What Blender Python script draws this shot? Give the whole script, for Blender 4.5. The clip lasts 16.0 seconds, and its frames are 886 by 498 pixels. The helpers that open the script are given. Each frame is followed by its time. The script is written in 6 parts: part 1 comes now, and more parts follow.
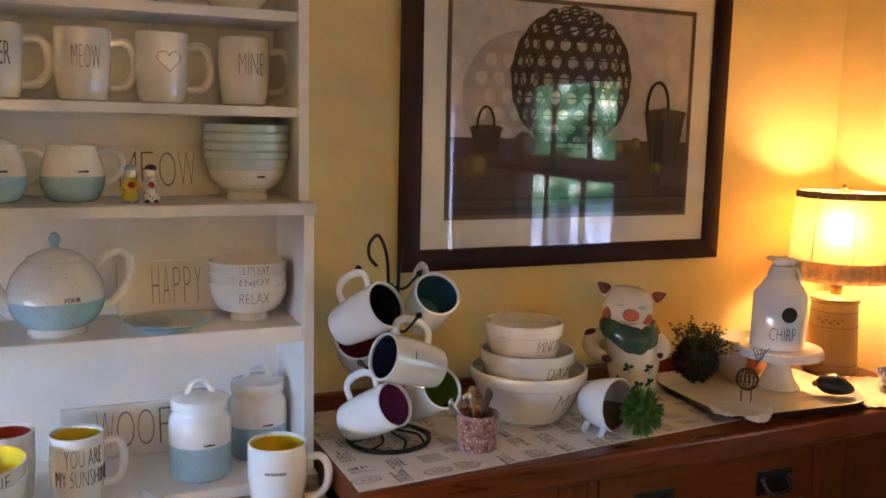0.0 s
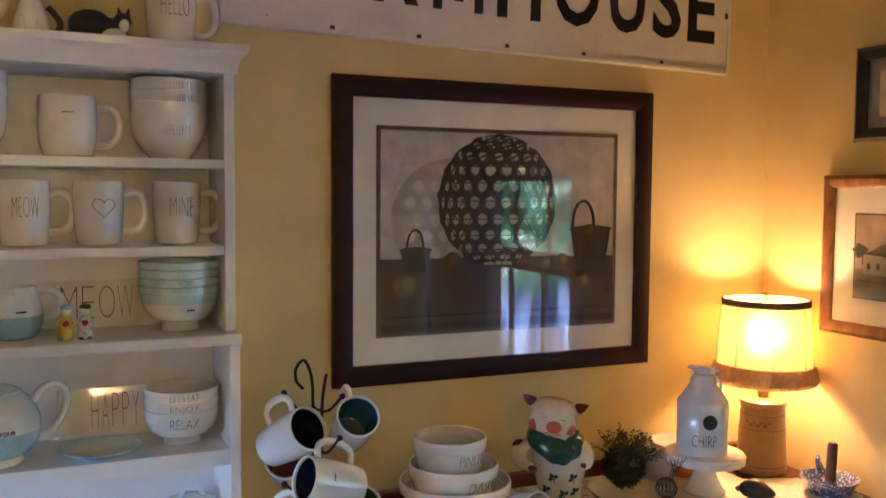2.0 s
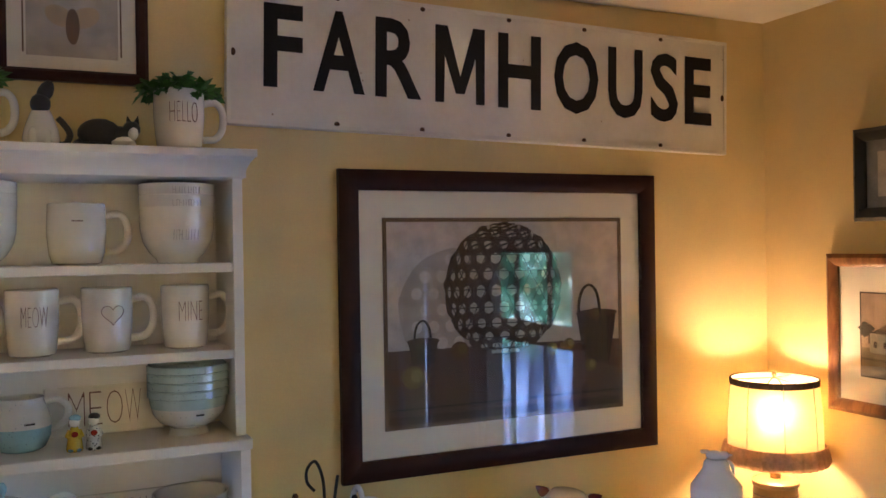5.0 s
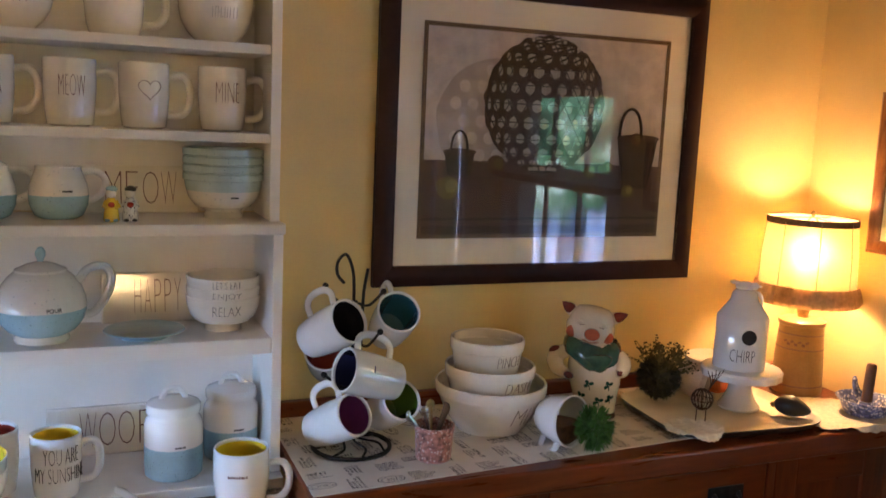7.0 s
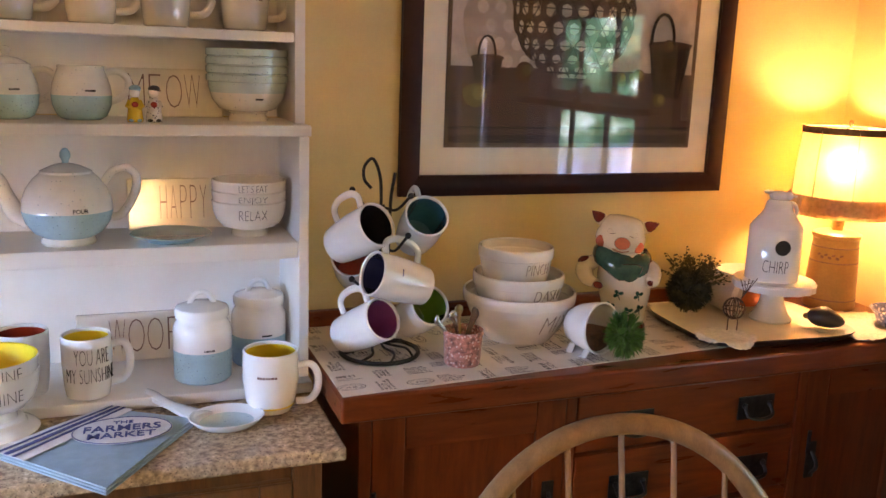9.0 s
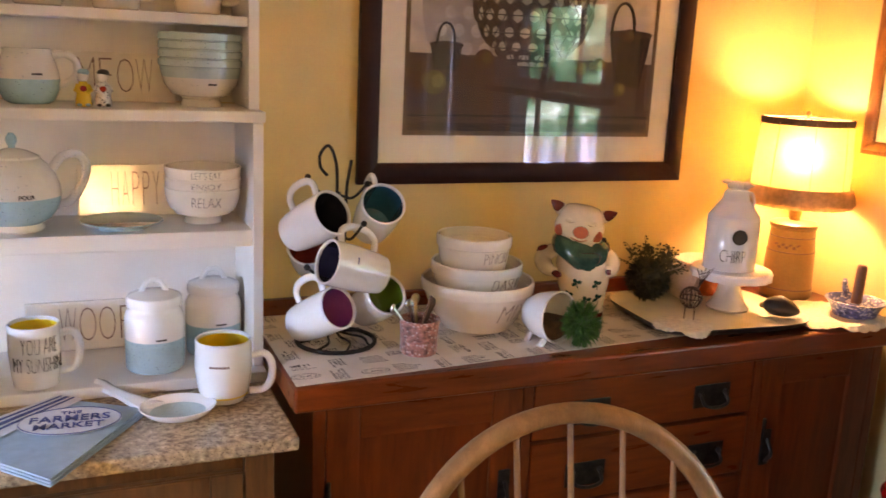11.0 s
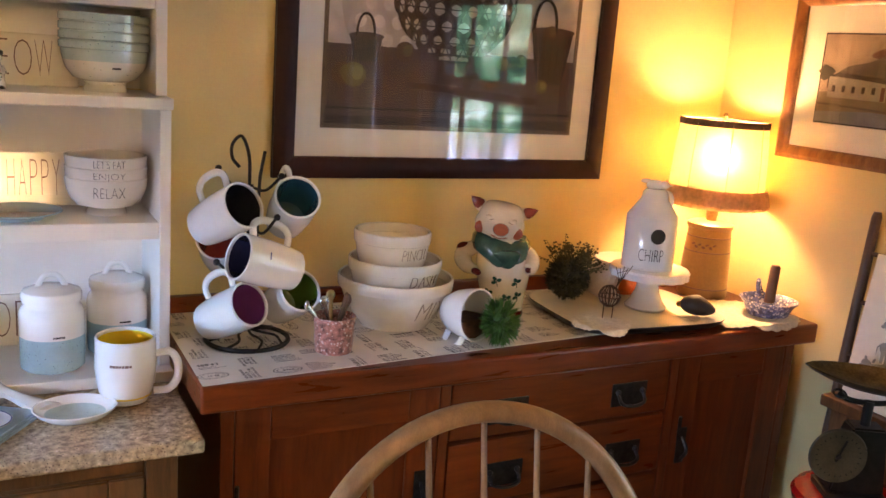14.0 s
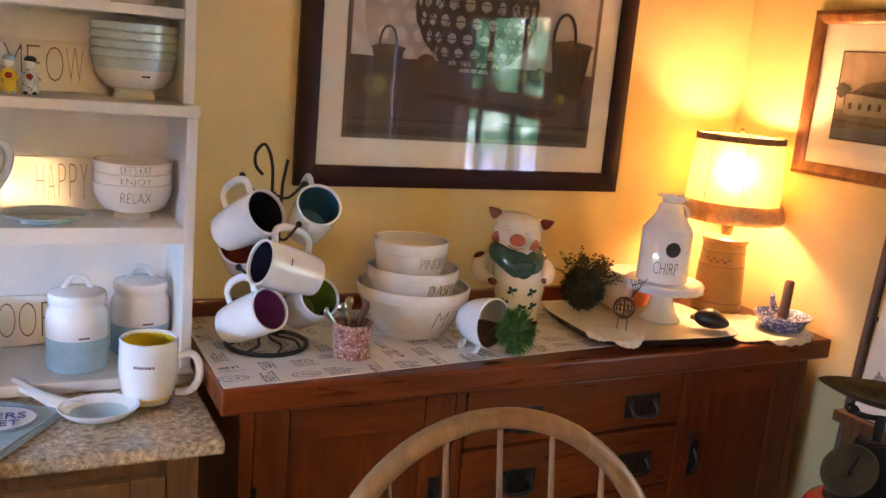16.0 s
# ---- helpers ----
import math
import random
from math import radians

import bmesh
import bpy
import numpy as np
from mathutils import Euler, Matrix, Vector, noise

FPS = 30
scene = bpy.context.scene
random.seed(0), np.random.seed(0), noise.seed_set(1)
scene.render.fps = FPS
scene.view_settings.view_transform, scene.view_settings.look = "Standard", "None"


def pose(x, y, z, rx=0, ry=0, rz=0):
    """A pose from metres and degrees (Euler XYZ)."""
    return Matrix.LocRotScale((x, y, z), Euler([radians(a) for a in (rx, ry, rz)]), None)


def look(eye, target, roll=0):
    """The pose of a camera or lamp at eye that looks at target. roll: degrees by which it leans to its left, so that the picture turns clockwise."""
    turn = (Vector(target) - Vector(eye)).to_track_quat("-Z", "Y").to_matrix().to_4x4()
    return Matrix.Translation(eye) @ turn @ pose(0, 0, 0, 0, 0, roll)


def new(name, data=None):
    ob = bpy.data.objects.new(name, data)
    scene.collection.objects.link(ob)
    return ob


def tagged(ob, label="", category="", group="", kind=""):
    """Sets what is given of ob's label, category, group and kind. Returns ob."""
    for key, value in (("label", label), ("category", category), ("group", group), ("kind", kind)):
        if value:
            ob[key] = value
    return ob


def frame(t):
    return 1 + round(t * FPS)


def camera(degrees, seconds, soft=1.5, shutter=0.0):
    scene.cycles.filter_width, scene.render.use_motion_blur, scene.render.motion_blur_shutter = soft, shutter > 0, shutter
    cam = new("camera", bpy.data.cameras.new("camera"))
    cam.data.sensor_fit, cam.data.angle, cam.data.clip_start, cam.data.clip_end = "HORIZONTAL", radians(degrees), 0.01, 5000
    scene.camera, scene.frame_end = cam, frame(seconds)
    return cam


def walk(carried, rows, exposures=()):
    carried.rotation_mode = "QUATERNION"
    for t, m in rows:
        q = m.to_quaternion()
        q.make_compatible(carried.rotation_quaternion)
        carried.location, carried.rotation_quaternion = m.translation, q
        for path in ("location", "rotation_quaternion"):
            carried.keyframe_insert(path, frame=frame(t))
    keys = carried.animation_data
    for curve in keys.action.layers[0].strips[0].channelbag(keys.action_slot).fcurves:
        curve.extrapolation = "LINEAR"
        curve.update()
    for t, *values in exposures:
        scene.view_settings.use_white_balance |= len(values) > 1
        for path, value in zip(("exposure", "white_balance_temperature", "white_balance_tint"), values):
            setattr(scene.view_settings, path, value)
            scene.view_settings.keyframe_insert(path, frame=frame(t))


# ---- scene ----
cam = camera(53.5, 16.0, soft=1.5, shutter=0.4)
METRES, EYE, TILT, LEAN, TURN = 8.0, 1.5, 0.0, 0.0, 0.0
PATH = [
    (0, (-0.63, -1.617, 1.469), (0.185, 0.188, 1.192), 1.3),
    (0.5, (-0.582, -1.701, 1.484), (0.153, 0.13, 1.154), 2.5),
    (1, (-0.568, -1.742, 1.506), (0.135, 0.115, 1.261), 0.9),
    (1.5, (-0.554, -1.732, 1.574), (0.245, 0.089, 1.368), 0.6),
    (2, (-0.524, -1.767, 1.592), (0.281, 0.059, 1.463), 0.4),
    (2.5, (-0.534, -1.742, 1.633), (0.273, 0.084, 1.525), -3.1),
    (3, (-0.543, -1.744, 1.671), (0.231, 0.099, 1.595), -3.0),
    (3.2, (-0.533, -1.77, 1.693), (0.225, 0.081, 1.706), -3.6),
    (5.3, (-0.552, -1.751, 1.669), (0.273, 0.071, 1.643), -0.5),
    (5.5, (-0.526, -1.793, 1.671), (0.231, 0.057, 1.599), -0.4),
    (6, (-0.539, -1.771, 1.619), (0.214, 0.075, 1.467), 1.1),
    (6.5, (-0.543, -1.773, 1.572), (0.194, 0.075, 1.366), 2.1),
    (7, (-0.552, -1.737, 1.533), (0.2, 0.093, 1.241), 2.5),
    (7.5, (-0.549, -1.74, 1.501), (0.192, 0.09, 1.185), 2.2),
    (8, (-0.561, -1.726, 1.48), (0.168, 0.107, 1.151), 2.6),
    (8.5, (-0.561, -1.719, 1.466), (0.141, 0.109, 1.06), 2.1),
    (10.8, (-0.524, -1.739, 1.436), (0.198, 0.076, 1.005), 2.2),
    (11, (-0.528, -1.722, 1.453), (0.235, 0.074, 1.014), 2.7),
    (11.5, (-0.503, -1.72, 1.452), (0.312, 0.051, 1.008), 2.9),
    (12, (-0.487, -1.707, 1.434), (0.396, 0.032, 0.992), 3.0),
    (12.5, (-0.474, -1.705, 1.435), (0.455, 0.014, 1.011), 3.1),
    (13, (-0.471, -1.702, 1.428), (0.468, 0.012, 1.0), 3.8),
    (13.5, (-0.478, -1.701, 1.434), (0.454, 0.014, 0.997), 3.9),
    (14, (-0.498, -1.698, 1.438), (0.416, 0.029, 1.01), 4.3),
    (14.5, (-0.506, -1.707, 1.444), (0.418, 0.016, 1.025), 4.8),
    (15, (-0.52, -1.712, 1.448), (0.403, 0.017, 1.051), 5.0),
    (15.5, (-0.519, -1.72, 1.447), (0.386, 0.019, 1.05), 5.1),
    (16, (-0.517, -1.716, 1.441), (0.371, 0.029, 1.033), 5.1),
]
EXPOSURES = [(t, 3.18 + e, k + 150, g - 1) for t, e, k, g in ((0, -0.38, 7000, 31), (1.0, -0.4, 6800, 30), (3, -0.58, 5450, 22), (5.5, -0.57, 5350, 22), (7, -0.47, 6400, 28), (8.5, -0.12, 7050, 36), (11, 0.13, 7800, 40), (12.5, 0.08, 7200, 37), (14, 0.09, 6950, 36), (16, 0.07, 6900, 36))]
walk(cam, [(t, look(eye, target, roll)) for t, eye, target, roll in PATH], EXPOSURES)

# ---- world, sun through the windows, lamps ----
WALL_X, CEIL, TOP, CTR = 1.17, 2.24, 0.93, 0.857   # east wall, ceiling, buffet top, counter top
WEST, SOUTH = -1.45, -3.3               # the other two walls
LAMP = (1.0005, -0.1925)
GROW = 1.0278                            # the buffet and all on it are built in a plan of their own, this much smaller about one point
BUFFET = Matrix.Translation((-0.52, -1.72, 1.47)) @ Matrix.Scale(GROW, 4) @ Matrix.Translation((0.52, 1.72, -1.47))

world = bpy.data.worlds.new("world")
scene.world = world
world.use_nodes = True
sky = world.node_tree.nodes.new("ShaderNodeTexSky")
sky.sky_type, sky.sun_disc = "NISHITA", False
sky.sun_elevation, sky.sun_rotation = radians(38), radians(200)
bg = world.node_tree.nodes["Background"]
bg.inputs["Strength"].default_value = 0.05
world.node_tree.links.new(sky.outputs[0], bg.inputs["Color"])


def lamp(name, kind, energy, colour, m, **more):
    data = bpy.data.lights.new(name, kind)
    data.energy, data.color = energy, colour
    for key, value in more.items():
        if key == "size":
            data.shape, data.size, data.size_y = "RECTANGLE", value[0], value[1]
        if key == "radius":
            data.shadow_soft_size = value
        if key == "angle":
            data.angle = radians(value)
    ob = new(name, data)
    ob.matrix_world = m
    return ob


lamp("sun", "SUN", 2.0, (1, 0.95, 0.88), look((0, 0, 5), (1.2, -2.6, 0)), angle=0.5)
lamp("bulb", "POINT", 1.65, (1.0, 0.63, 0.28), BUFFET @ pose(*LAMP, 1.261), radius=0.036)
lamp("open_sky", "AREA", 1.0, (1.0, 0.90, 0.76), look((2.6, -2.3, 2.3), (-0.4, -0.35, 0.8)), size=(1.5, 0.9))   # the open sky before the east window
lamp("west_sky", "AREA", 15.5, (0.32, 0.62, 1.0), look((-2.35, -1.0, 1.36), (-0.7, -0.2, 0.88)), size=(1.3, 0.5))   # the open sky before the west window

# ---- materials ----
def rgb(c):
    return (*c, 1.0)


def material(name, colour, rough=0.5, metal=0.0, vary=0.12, size=30.0, fine=400.0, bump=0.1, coat=0.0, grain=None, spots=None, dark=None, trans=0.0, shine=0.5):
    """A node material: colour with two scales of variation, roughness variation and a fine relief. grain: stretch (x, y, z) for wood; spots: (colour, scale, cut); dark: second colour of the grain."""
    m = bpy.data.materials.new(name)
    m.use_nodes = True
    t = m.node_tree
    n, link = t.nodes, t.links.new
    p = n["Principled BSDF"]
    co = n.new("ShaderNodeTexCoord")
    info = n.new("ShaderNodeObjectInfo")
    shift = n.new("ShaderNodeVectorMath")
    shift.operation = "MULTIPLY_ADD"
    link(info.outputs["Random"], shift.inputs[0])
    shift.inputs[1].default_value = (7.0, 5.0, 3.0)
    link(co.outputs["Object"], shift.inputs[2])
    where = shift.outputs[0]
    if grain:
        mp = n.new("ShaderNodeMapping")
        mp.inputs["Scale"].default_value = grain
        link(where, mp.inputs[0])
        where = mp.outputs[0]
    a, b = n.new("ShaderNodeTexNoise"), n.new("ShaderNodeTexNoise")
    a.inputs["Scale"].default_value, b.inputs["Scale"].default_value = size, fine
    a.inputs["Detail"].default_value, b.inputs["Detail"].default_value = 4, 3
    if grain:
        a.inputs["Distortion"].default_value = 0.6
    link(where, a.inputs["Vector"])
    link(where, b.inputs["Vector"])
    second = dark or tuple(v * (1 - vary * 2) for v in colour)
    ramp = n.new("ShaderNodeValToRGB")
    ramp.color_ramp.elements[0].position, ramp.color_ramp.elements[1].position = 0.3, 0.7
    ramp.color_ramp.elements[0].color, ramp.color_ramp.elements[1].color = rgb(second), rgb(tuple(min(1, v * (1 + vary * 0.4)) for v in colour))
    link(a.outputs["Fac"], ramp.inputs[0])
    mix = n.new("ShaderNodeMix")
    mix.data_type, mix.blend_type = "RGBA", "OVERLAY"
    mix.inputs[0].default_value = min(1.0, vary * 1.5)
    link(ramp.outputs[0], mix.inputs[6])
    link(b.outputs["Fac"], mix.inputs[7])
    out = mix.outputs[2]
    if spots:
        v = n.new("ShaderNodeTexVoronoi")
        v.inputs["Scale"].default_value = spots[1]
        link(shift.outputs[0], v.inputs["Vector"])
        cut = n.new("ShaderNodeMath")
        cut.operation = "LESS_THAN"
        cut.inputs[1].default_value = spots[2]
        link(v.outputs["Distance"], cut.inputs[0])
        sm = n.new("ShaderNodeMix")
        sm.data_type = "RGBA"
        link(cut.outputs[0], sm.inputs[0])
        link(out, sm.inputs[6])
        sm.inputs[7].default_value = rgb(spots[0])
        out = sm.outputs[2]
    link(out, p.inputs["Base Color"])
    rr = n.new("ShaderNodeMapRange")
    rr.inputs["To Min"].default_value, rr.inputs["To Max"].default_value = max(0.02, rough * 0.75), min(1, rough * 1.25)
    link(a.outputs["Fac"], rr.inputs[0])
    link(rr.outputs[0], p.inputs["Roughness"])
    p.inputs["Metallic"].default_value = metal
    p.inputs["Coat Weight"].default_value = coat
    p.inputs["Specular IOR Level"].default_value = shine
    p.inputs["Coat Roughness"].default_value = 0.035
    if bump:
        bp = n.new("ShaderNodeBump")
        bp.inputs["Strength"].default_value, bp.inputs["Distance"].default_value = bump, 0.002
        link(b.outputs["Fac"], bp.inputs["Height"])
        link(bp.outputs[0], p.inputs["Normal"])
    if trans:
        tr = n.new("ShaderNodeBsdfTranslucent")
        link(out, tr.inputs["Color"])
        ms = n.new("ShaderNodeMixShader")
        ms.inputs[0].default_value = trans
        link(p.outputs[0], ms.inputs[1])
        link(tr.outputs[0], ms.inputs[2])
        link(ms.outputs[0], n["Material Output"].inputs["Surface"])
    return m


def pane_material(name, tint=(1, 1, 1)):
    m = bpy.data.materials.new(name)
    m.use_nodes = True
    n, link = m.node_tree.nodes, m.node_tree.links.new
    n.remove(n["Principled BSDF"])
    tr, gl, fr, mx, po, sc = (n.new("ShaderNode" + k) for k in ("BsdfTransparent", "BsdfGlossy", "LayerWeight", "MixShader", "Math", "Math"))
    po.operation, sc.operation = "POWER", "MULTIPLY_ADD"
    po.inputs[1].default_value, sc.inputs[1].default_value, sc.inputs[2].default_value = 5.0, 0.96, 0.04
    tr.inputs["Color"].default_value = rgb(tint)
    gl.inputs["Roughness"].default_value = 0.012
    link(fr.outputs["Facing"], po.inputs[0])
    link(po.outputs[0], sc.inputs[0])
    link(sc.outputs[0], mx.inputs[0])
    link(tr.outputs[0], mx.inputs[1])
    link(gl.outputs[0], mx.inputs[2])
    link(mx.outputs[0], n["Material Output"].inputs["Surface"])
    return m


def thin_cloth(name, colour, through_all, through_straight):
    """Woven cloth before a bulb: some light is scattered back, some all round, some mostly straight on."""
    m = bpy.data.materials.new(name)
    m.use_nodes = True
    n, link = m.node_tree.nodes, m.node_tree.links.new
    n.remove(n["Principled BSDF"])
    co, weave, tone = n.new("ShaderNodeTexCoord"), n.new("ShaderNodeTexNoise"), n.new("ShaderNodeValToRGB")
    weave.inputs["Scale"].default_value, weave.inputs["Detail"].default_value = 160, 4
    link(co.outputs["Object"], weave.inputs["Vector"])
    tone.color_ramp.elements[0].color, tone.color_ramp.elements[1].color = rgb(tuple(v * 0.88 for v in colour)), rgb(colour)
    link(weave.outputs["Fac"], tone.inputs[0])
    di, tr, re, m1, m2 = (n.new("ShaderNode" + k) for k in ("BsdfDiffuse", "BsdfTranslucent", "BsdfRefraction", "MixShader", "MixShader"))
    for b in (di, tr, re):
        link(tone.outputs[0], b.inputs["Color"])
    re.inputs["Roughness"].default_value, re.inputs["IOR"].default_value = 0.8, 1.3
    m1.inputs[0].default_value, m2.inputs[0].default_value = through_all, through_straight
    link(di.outputs[0], m1.inputs[1])
    link(tr.outputs[0], m1.inputs[2])
    link(m1.outputs[0], m2.inputs[1])
    link(re.outputs[0], m2.inputs[2])
    link(m2.outputs[0], n["Material Output"].inputs["Surface"])
    return m


M = {}
M["shade"] = thin_cloth("shade_cloth", (0.88, 0.77, 0.52), 0.24, 0.42)
M["wall"] = material("yellow_paint", (0.70, 0.54, 0.245), 0.75, vary=0.05, size=6, fine=260, bump=0.16)
M["ceiling"] = material("ceiling_paint", (0.78, 0.72, 0.58), 0.85, vary=0.03, size=8, fine=300, bump=0.1)
M["floor"] = material("floor_wood", (0.16, 0.085, 0.04), 0.45, vary=0.2, size=6, fine=120, grain=(1, 12, 1), dark=(0.07, 0.035, 0.018))
M["white"] = material("white_cabinet_paint", (0.78, 0.75, 0.70), 0.42, vary=0.04, size=9, fine=220, bump=0.06)
M["glaze"] = material("cream_glaze", (0.80, 0.755, 0.67), 0.07, vary=0.05, size=22, fine=150, bump=0.03, coat=0.5)
M["glaze_flat"] = material("smooth_cream_glaze", (0.80, 0.755, 0.67), 0.05, vary=0.05, size=22, fine=45, bump=0.2)
M["glaze_white"] = material("white_glaze", (0.80, 0.79, 0.77), 0.07, vary=0.03, size=22, fine=150, bump=0.03, coat=0.5)
M["blue"] = material("blue_glaze", (0.34, 0.54, 0.62), 0.08, vary=0.06, size=30, fine=200, bump=0.03, coat=0.4, spots=((0.10, 0.16, 0.2), 150, 0.12))
M["paleblue"] = material("pale_blue_glaze", (0.50, 0.63, 0.63), 0.08, vary=0.06, size=30, fine=200, bump=0.03, coat=0.4, spots=((0.2, 0.28, 0.3), 130, 0.11))
M["speckle"] = material("speckled_glaze", (0.76, 0.74, 0.69), 0.08, vary=0.05, size=26, fine=200, bump=0.03, coat=0.4, spots=((0.25, 0.3, 0.33), 110, 0.1))
for key, col in dict(yellow=(0.95, 0.68, 0.04), red=(0.33, 0.035, 0.02), black_in=(0.012, 0.014, 0.025), teal=(0.015, 0.10, 0.16), navy=(0.02, 0.022, 0.06), purple=(0.28, 0.075, 0.27), green_in=(0.08, 0.17, 0.02)).items():
    M[key] = material(key + "_glaze", col, 0.18, vary=0.06, size=30, fine=200, bump=0.02, coat=0.4)
M["ink"] = material("black_lettering", (0.014, 0.012, 0.012), 0.6, vary=0.15, size=300, fine=800, bump=0, shine=0.2)
M["ink_soft"] = material("brown_lettering", (0.21, 0.11, 0.09), 0.4, vary=0.2, size=300, fine=800, bump=0)
M["cherry"] = material("cherry_wood", (0.20, 0.039, 0.0078), 0.3, vary=0.13, size=7, fine=90, bump=0.05, coat=0.12, shine=0.3, grain=(1.2, 10, 10), dark=(0.13, 0.024, 0.0048))
M["cherry_up"] = material("cherry_wood_upright", (0.185, 0.036, 0.0072), 0.32, vary=0.13, size=7, fine=90, bump=0.05, coat=0.08, shine=0.3, grain=(10, 10, 1.2), dark=(0.115, 0.021, 0.0043))
M["oak"] = material("oak_wood", (0.37, 0.20, 0.085), 0.34, vary=0.15, size=7, fine=90, bump=0.06, coat=0.2, grain=(6, 6, 2), dark=(0.24, 0.125, 0.05))
M["maple"] = material("brown_cabinet_wood", (0.16, 0.068, 0.022), 0.36, vary=0.18, size=7, fine=90, bump=0.06, coat=0.1, grain=(10, 10, 1.3), dark=(0.085, 0.033, 0.011))
M["frame_dark"] = material("mahogany_frame", (0.030, 0.0075, 0.005), 0.5, vary=0.12, size=9, fine=90, bump=0.03, shine=0.2, grain=(3, 12, 3), dark=(0.022, 0.005, 0.004))
M["frame_brown"] = material("walnut_frame", (0.27, 0.115, 0.035), 0.35, vary=0.2, size=9, fine=90, bump=0.05, coat=0.2, grain=(8, 2, 2), dark=(0.15, 0.055, 0.017))
M["frame_black"] = material("black_frame", (0.015, 0.014, 0.014), 0.3, vary=0.2, size=20, fine=200, bump=0.03)
M["mat"] = material("mat_board", (0.78, 0.73, 0.62), 0.85, vary=0.03, size=40, fine=500, bump=0.05)
M["fillet"] = material("fillet_wood", (0.13, 0.075, 0.035), 0.4, vary=0.15, size=30, fine=200, bump=0.03)
M["iron"] = material("black_iron", (0.016, 0.013, 0.012), 0.45, metal=0.5, vary=0.2, size=60, fine=400, bump=0.15)
M["bronze"] = material("dark_bronze", (0.05, 0.047, 0.046), 0.34, metal=0.85, vary=0.25, size=60, fine=400, bump=0.15)
M["steel"] = material("steel", (0.62, 0.62, 0.62), 0.22, metal=1.0, vary=0.08, size=60, fine=400, bump=0.03)
M["brass"] = material("aged_brass", (0.36, 0.27, 0.12), 0.3, metal=0.9, vary=0.22, size=25, fine=200, bump=0.05, dark=(0.2, 0.15, 0.07))
M["brass_dark"] = material("tarnished_brass", (0.16, 0.125, 0.06), 0.35, metal=0.85, vary=0.3, size=25, fine=200, bump=0.05, dark=(0.06, 0.045, 0.022))
M["dial"] = material("tarnished_dial", (0.085, 0.066, 0.038), 0.45, metal=0.3, vary=0.2, size=25, fine=200, bump=0.04)
M["granite"] = material("granite", (0.60, 0.455, 0.285), 0.25, vary=0.3, size=110, fine=420, bump=0.02, coat=0.15, dark=(0.22, 0.155, 0.10), spots=((0.12, 0.085, 0.06), 190, 0.2))
M["stoneware"] = material("tan_stoneware", (0.33, 0.20, 0.075), 0.35, vary=0.1, size=14, fine=160, bump=0.05, coat=0.1)
M["burlap"] = material("burlap_ruffle", (0.72, 0.52, 0.32), 0.95, vary=0.12, size=90, fine=500, bump=0.5, trans=0.52)
M["trim"] = material("shade_trim", (0.20, 0.125, 0.065), 0.9, vary=0.2, size=80, fine=600, bump=0.3)
M["linen"] = material("printed_cotton", (0.80, 0.76, 0.70), 0.9, vary=0.05, size=20, fine=700, bump=0.2)
M["print"] = material("faded_print", (0.032, 0.028, 0.03), 0.9, vary=0.3, size=200, fine=900, bump=0)
M["print_pale"] = material("pale_print", (0.13, 0.11, 0.11), 0.9, vary=0.3, size=200, fine=900, bump=0)
M["ink_faded"] = material("worn_lettering", (0.30, 0.235, 0.19), 0.3, vary=0.3, size=300, fine=800, bump=0)
M["ink_pale"] = material("faint_lettering", (0.56, 0.49, 0.43), 0.5, vary=0.2, size=300, fine=800, bump=0)
M["lace"] = material("lace", (0.86, 0.80, 0.67), 0.95, vary=0.1, size=120, fine=900, bump=0.6, trans=0.06)
M["towel"] = material("blue_towel", (0.34, 0.48, 0.57), 0.95, vary=0.08, size=40, fine=900, bump=0.3)
M["towel_white"] = material("white_towel", (0.72, 0.72, 0.74), 0.95, vary=0.06, size=40, fine=900, bump=0.3)
M["towel_navy"] = material("navy_stripe", (0.07, 0.09, 0.25), 0.95, vary=0.1, size=40, fine=900, bump=0.3)
M["leaf"] = material("leaf_green", (0.07, 0.20, 0.035), 0.55, vary=0.3, size=80, fine=400, bump=0.1, trans=0.2)
M["leaf_dark"] = material("moss_green", (0.060, 0.056, 0.022), 0.8, vary=0.4, size=90, fine=400, bump=0.2)
M["leaf_dry"] = material("dry_sprig", (0.10, 0.085, 0.03), 0.8, vary=0.3, size=90, fine=400, bump=0.2)
M["soil"] = material("brown_soil", (0.15, 0.072, 0.04), 0.95, vary=0.3, size=80, fine=500, bump=0.6)
M["spatter"] = material("pink_spatter", (0.50, 0.21, 0.165), 0.35, vary=0.4, size=130, fine=400, bump=0.03, coat=0.2, spots=((0.62, 0.46, 0.42), 160, 0.3))
M["spatter_blue"] = material("blue_spatter", (0.16, 0.19, 0.42), 0.3, vary=0.4, size=100, fine=400, bump=0.03, coat=0.3, spots=((0.6, 0.6, 0.68), 130, 0.36))
M["candle"] = material("brown_wax", (0.14, 0.062, 0.03), 0.5, vary=0.1, size=40, fine=300, bump=0.05)
M["orange"] = material("orange_glaze", (0.62, 0.13, 0.03), 0.25, vary=0.15, size=30, fine=200, bump=0.03, coat=0.3)
M["cream_clay"] = material("cream_clay", (0.60, 0.44, 0.33), 0.6, vary=0.1, size=30, fine=200, bump=0.05)
M["black_clay"] = material("black_ceramic", (0.012, 0.010, 0.010), 0.45, vary=0.2, size=30, fine=200, bump=0.03, coat=0.1)
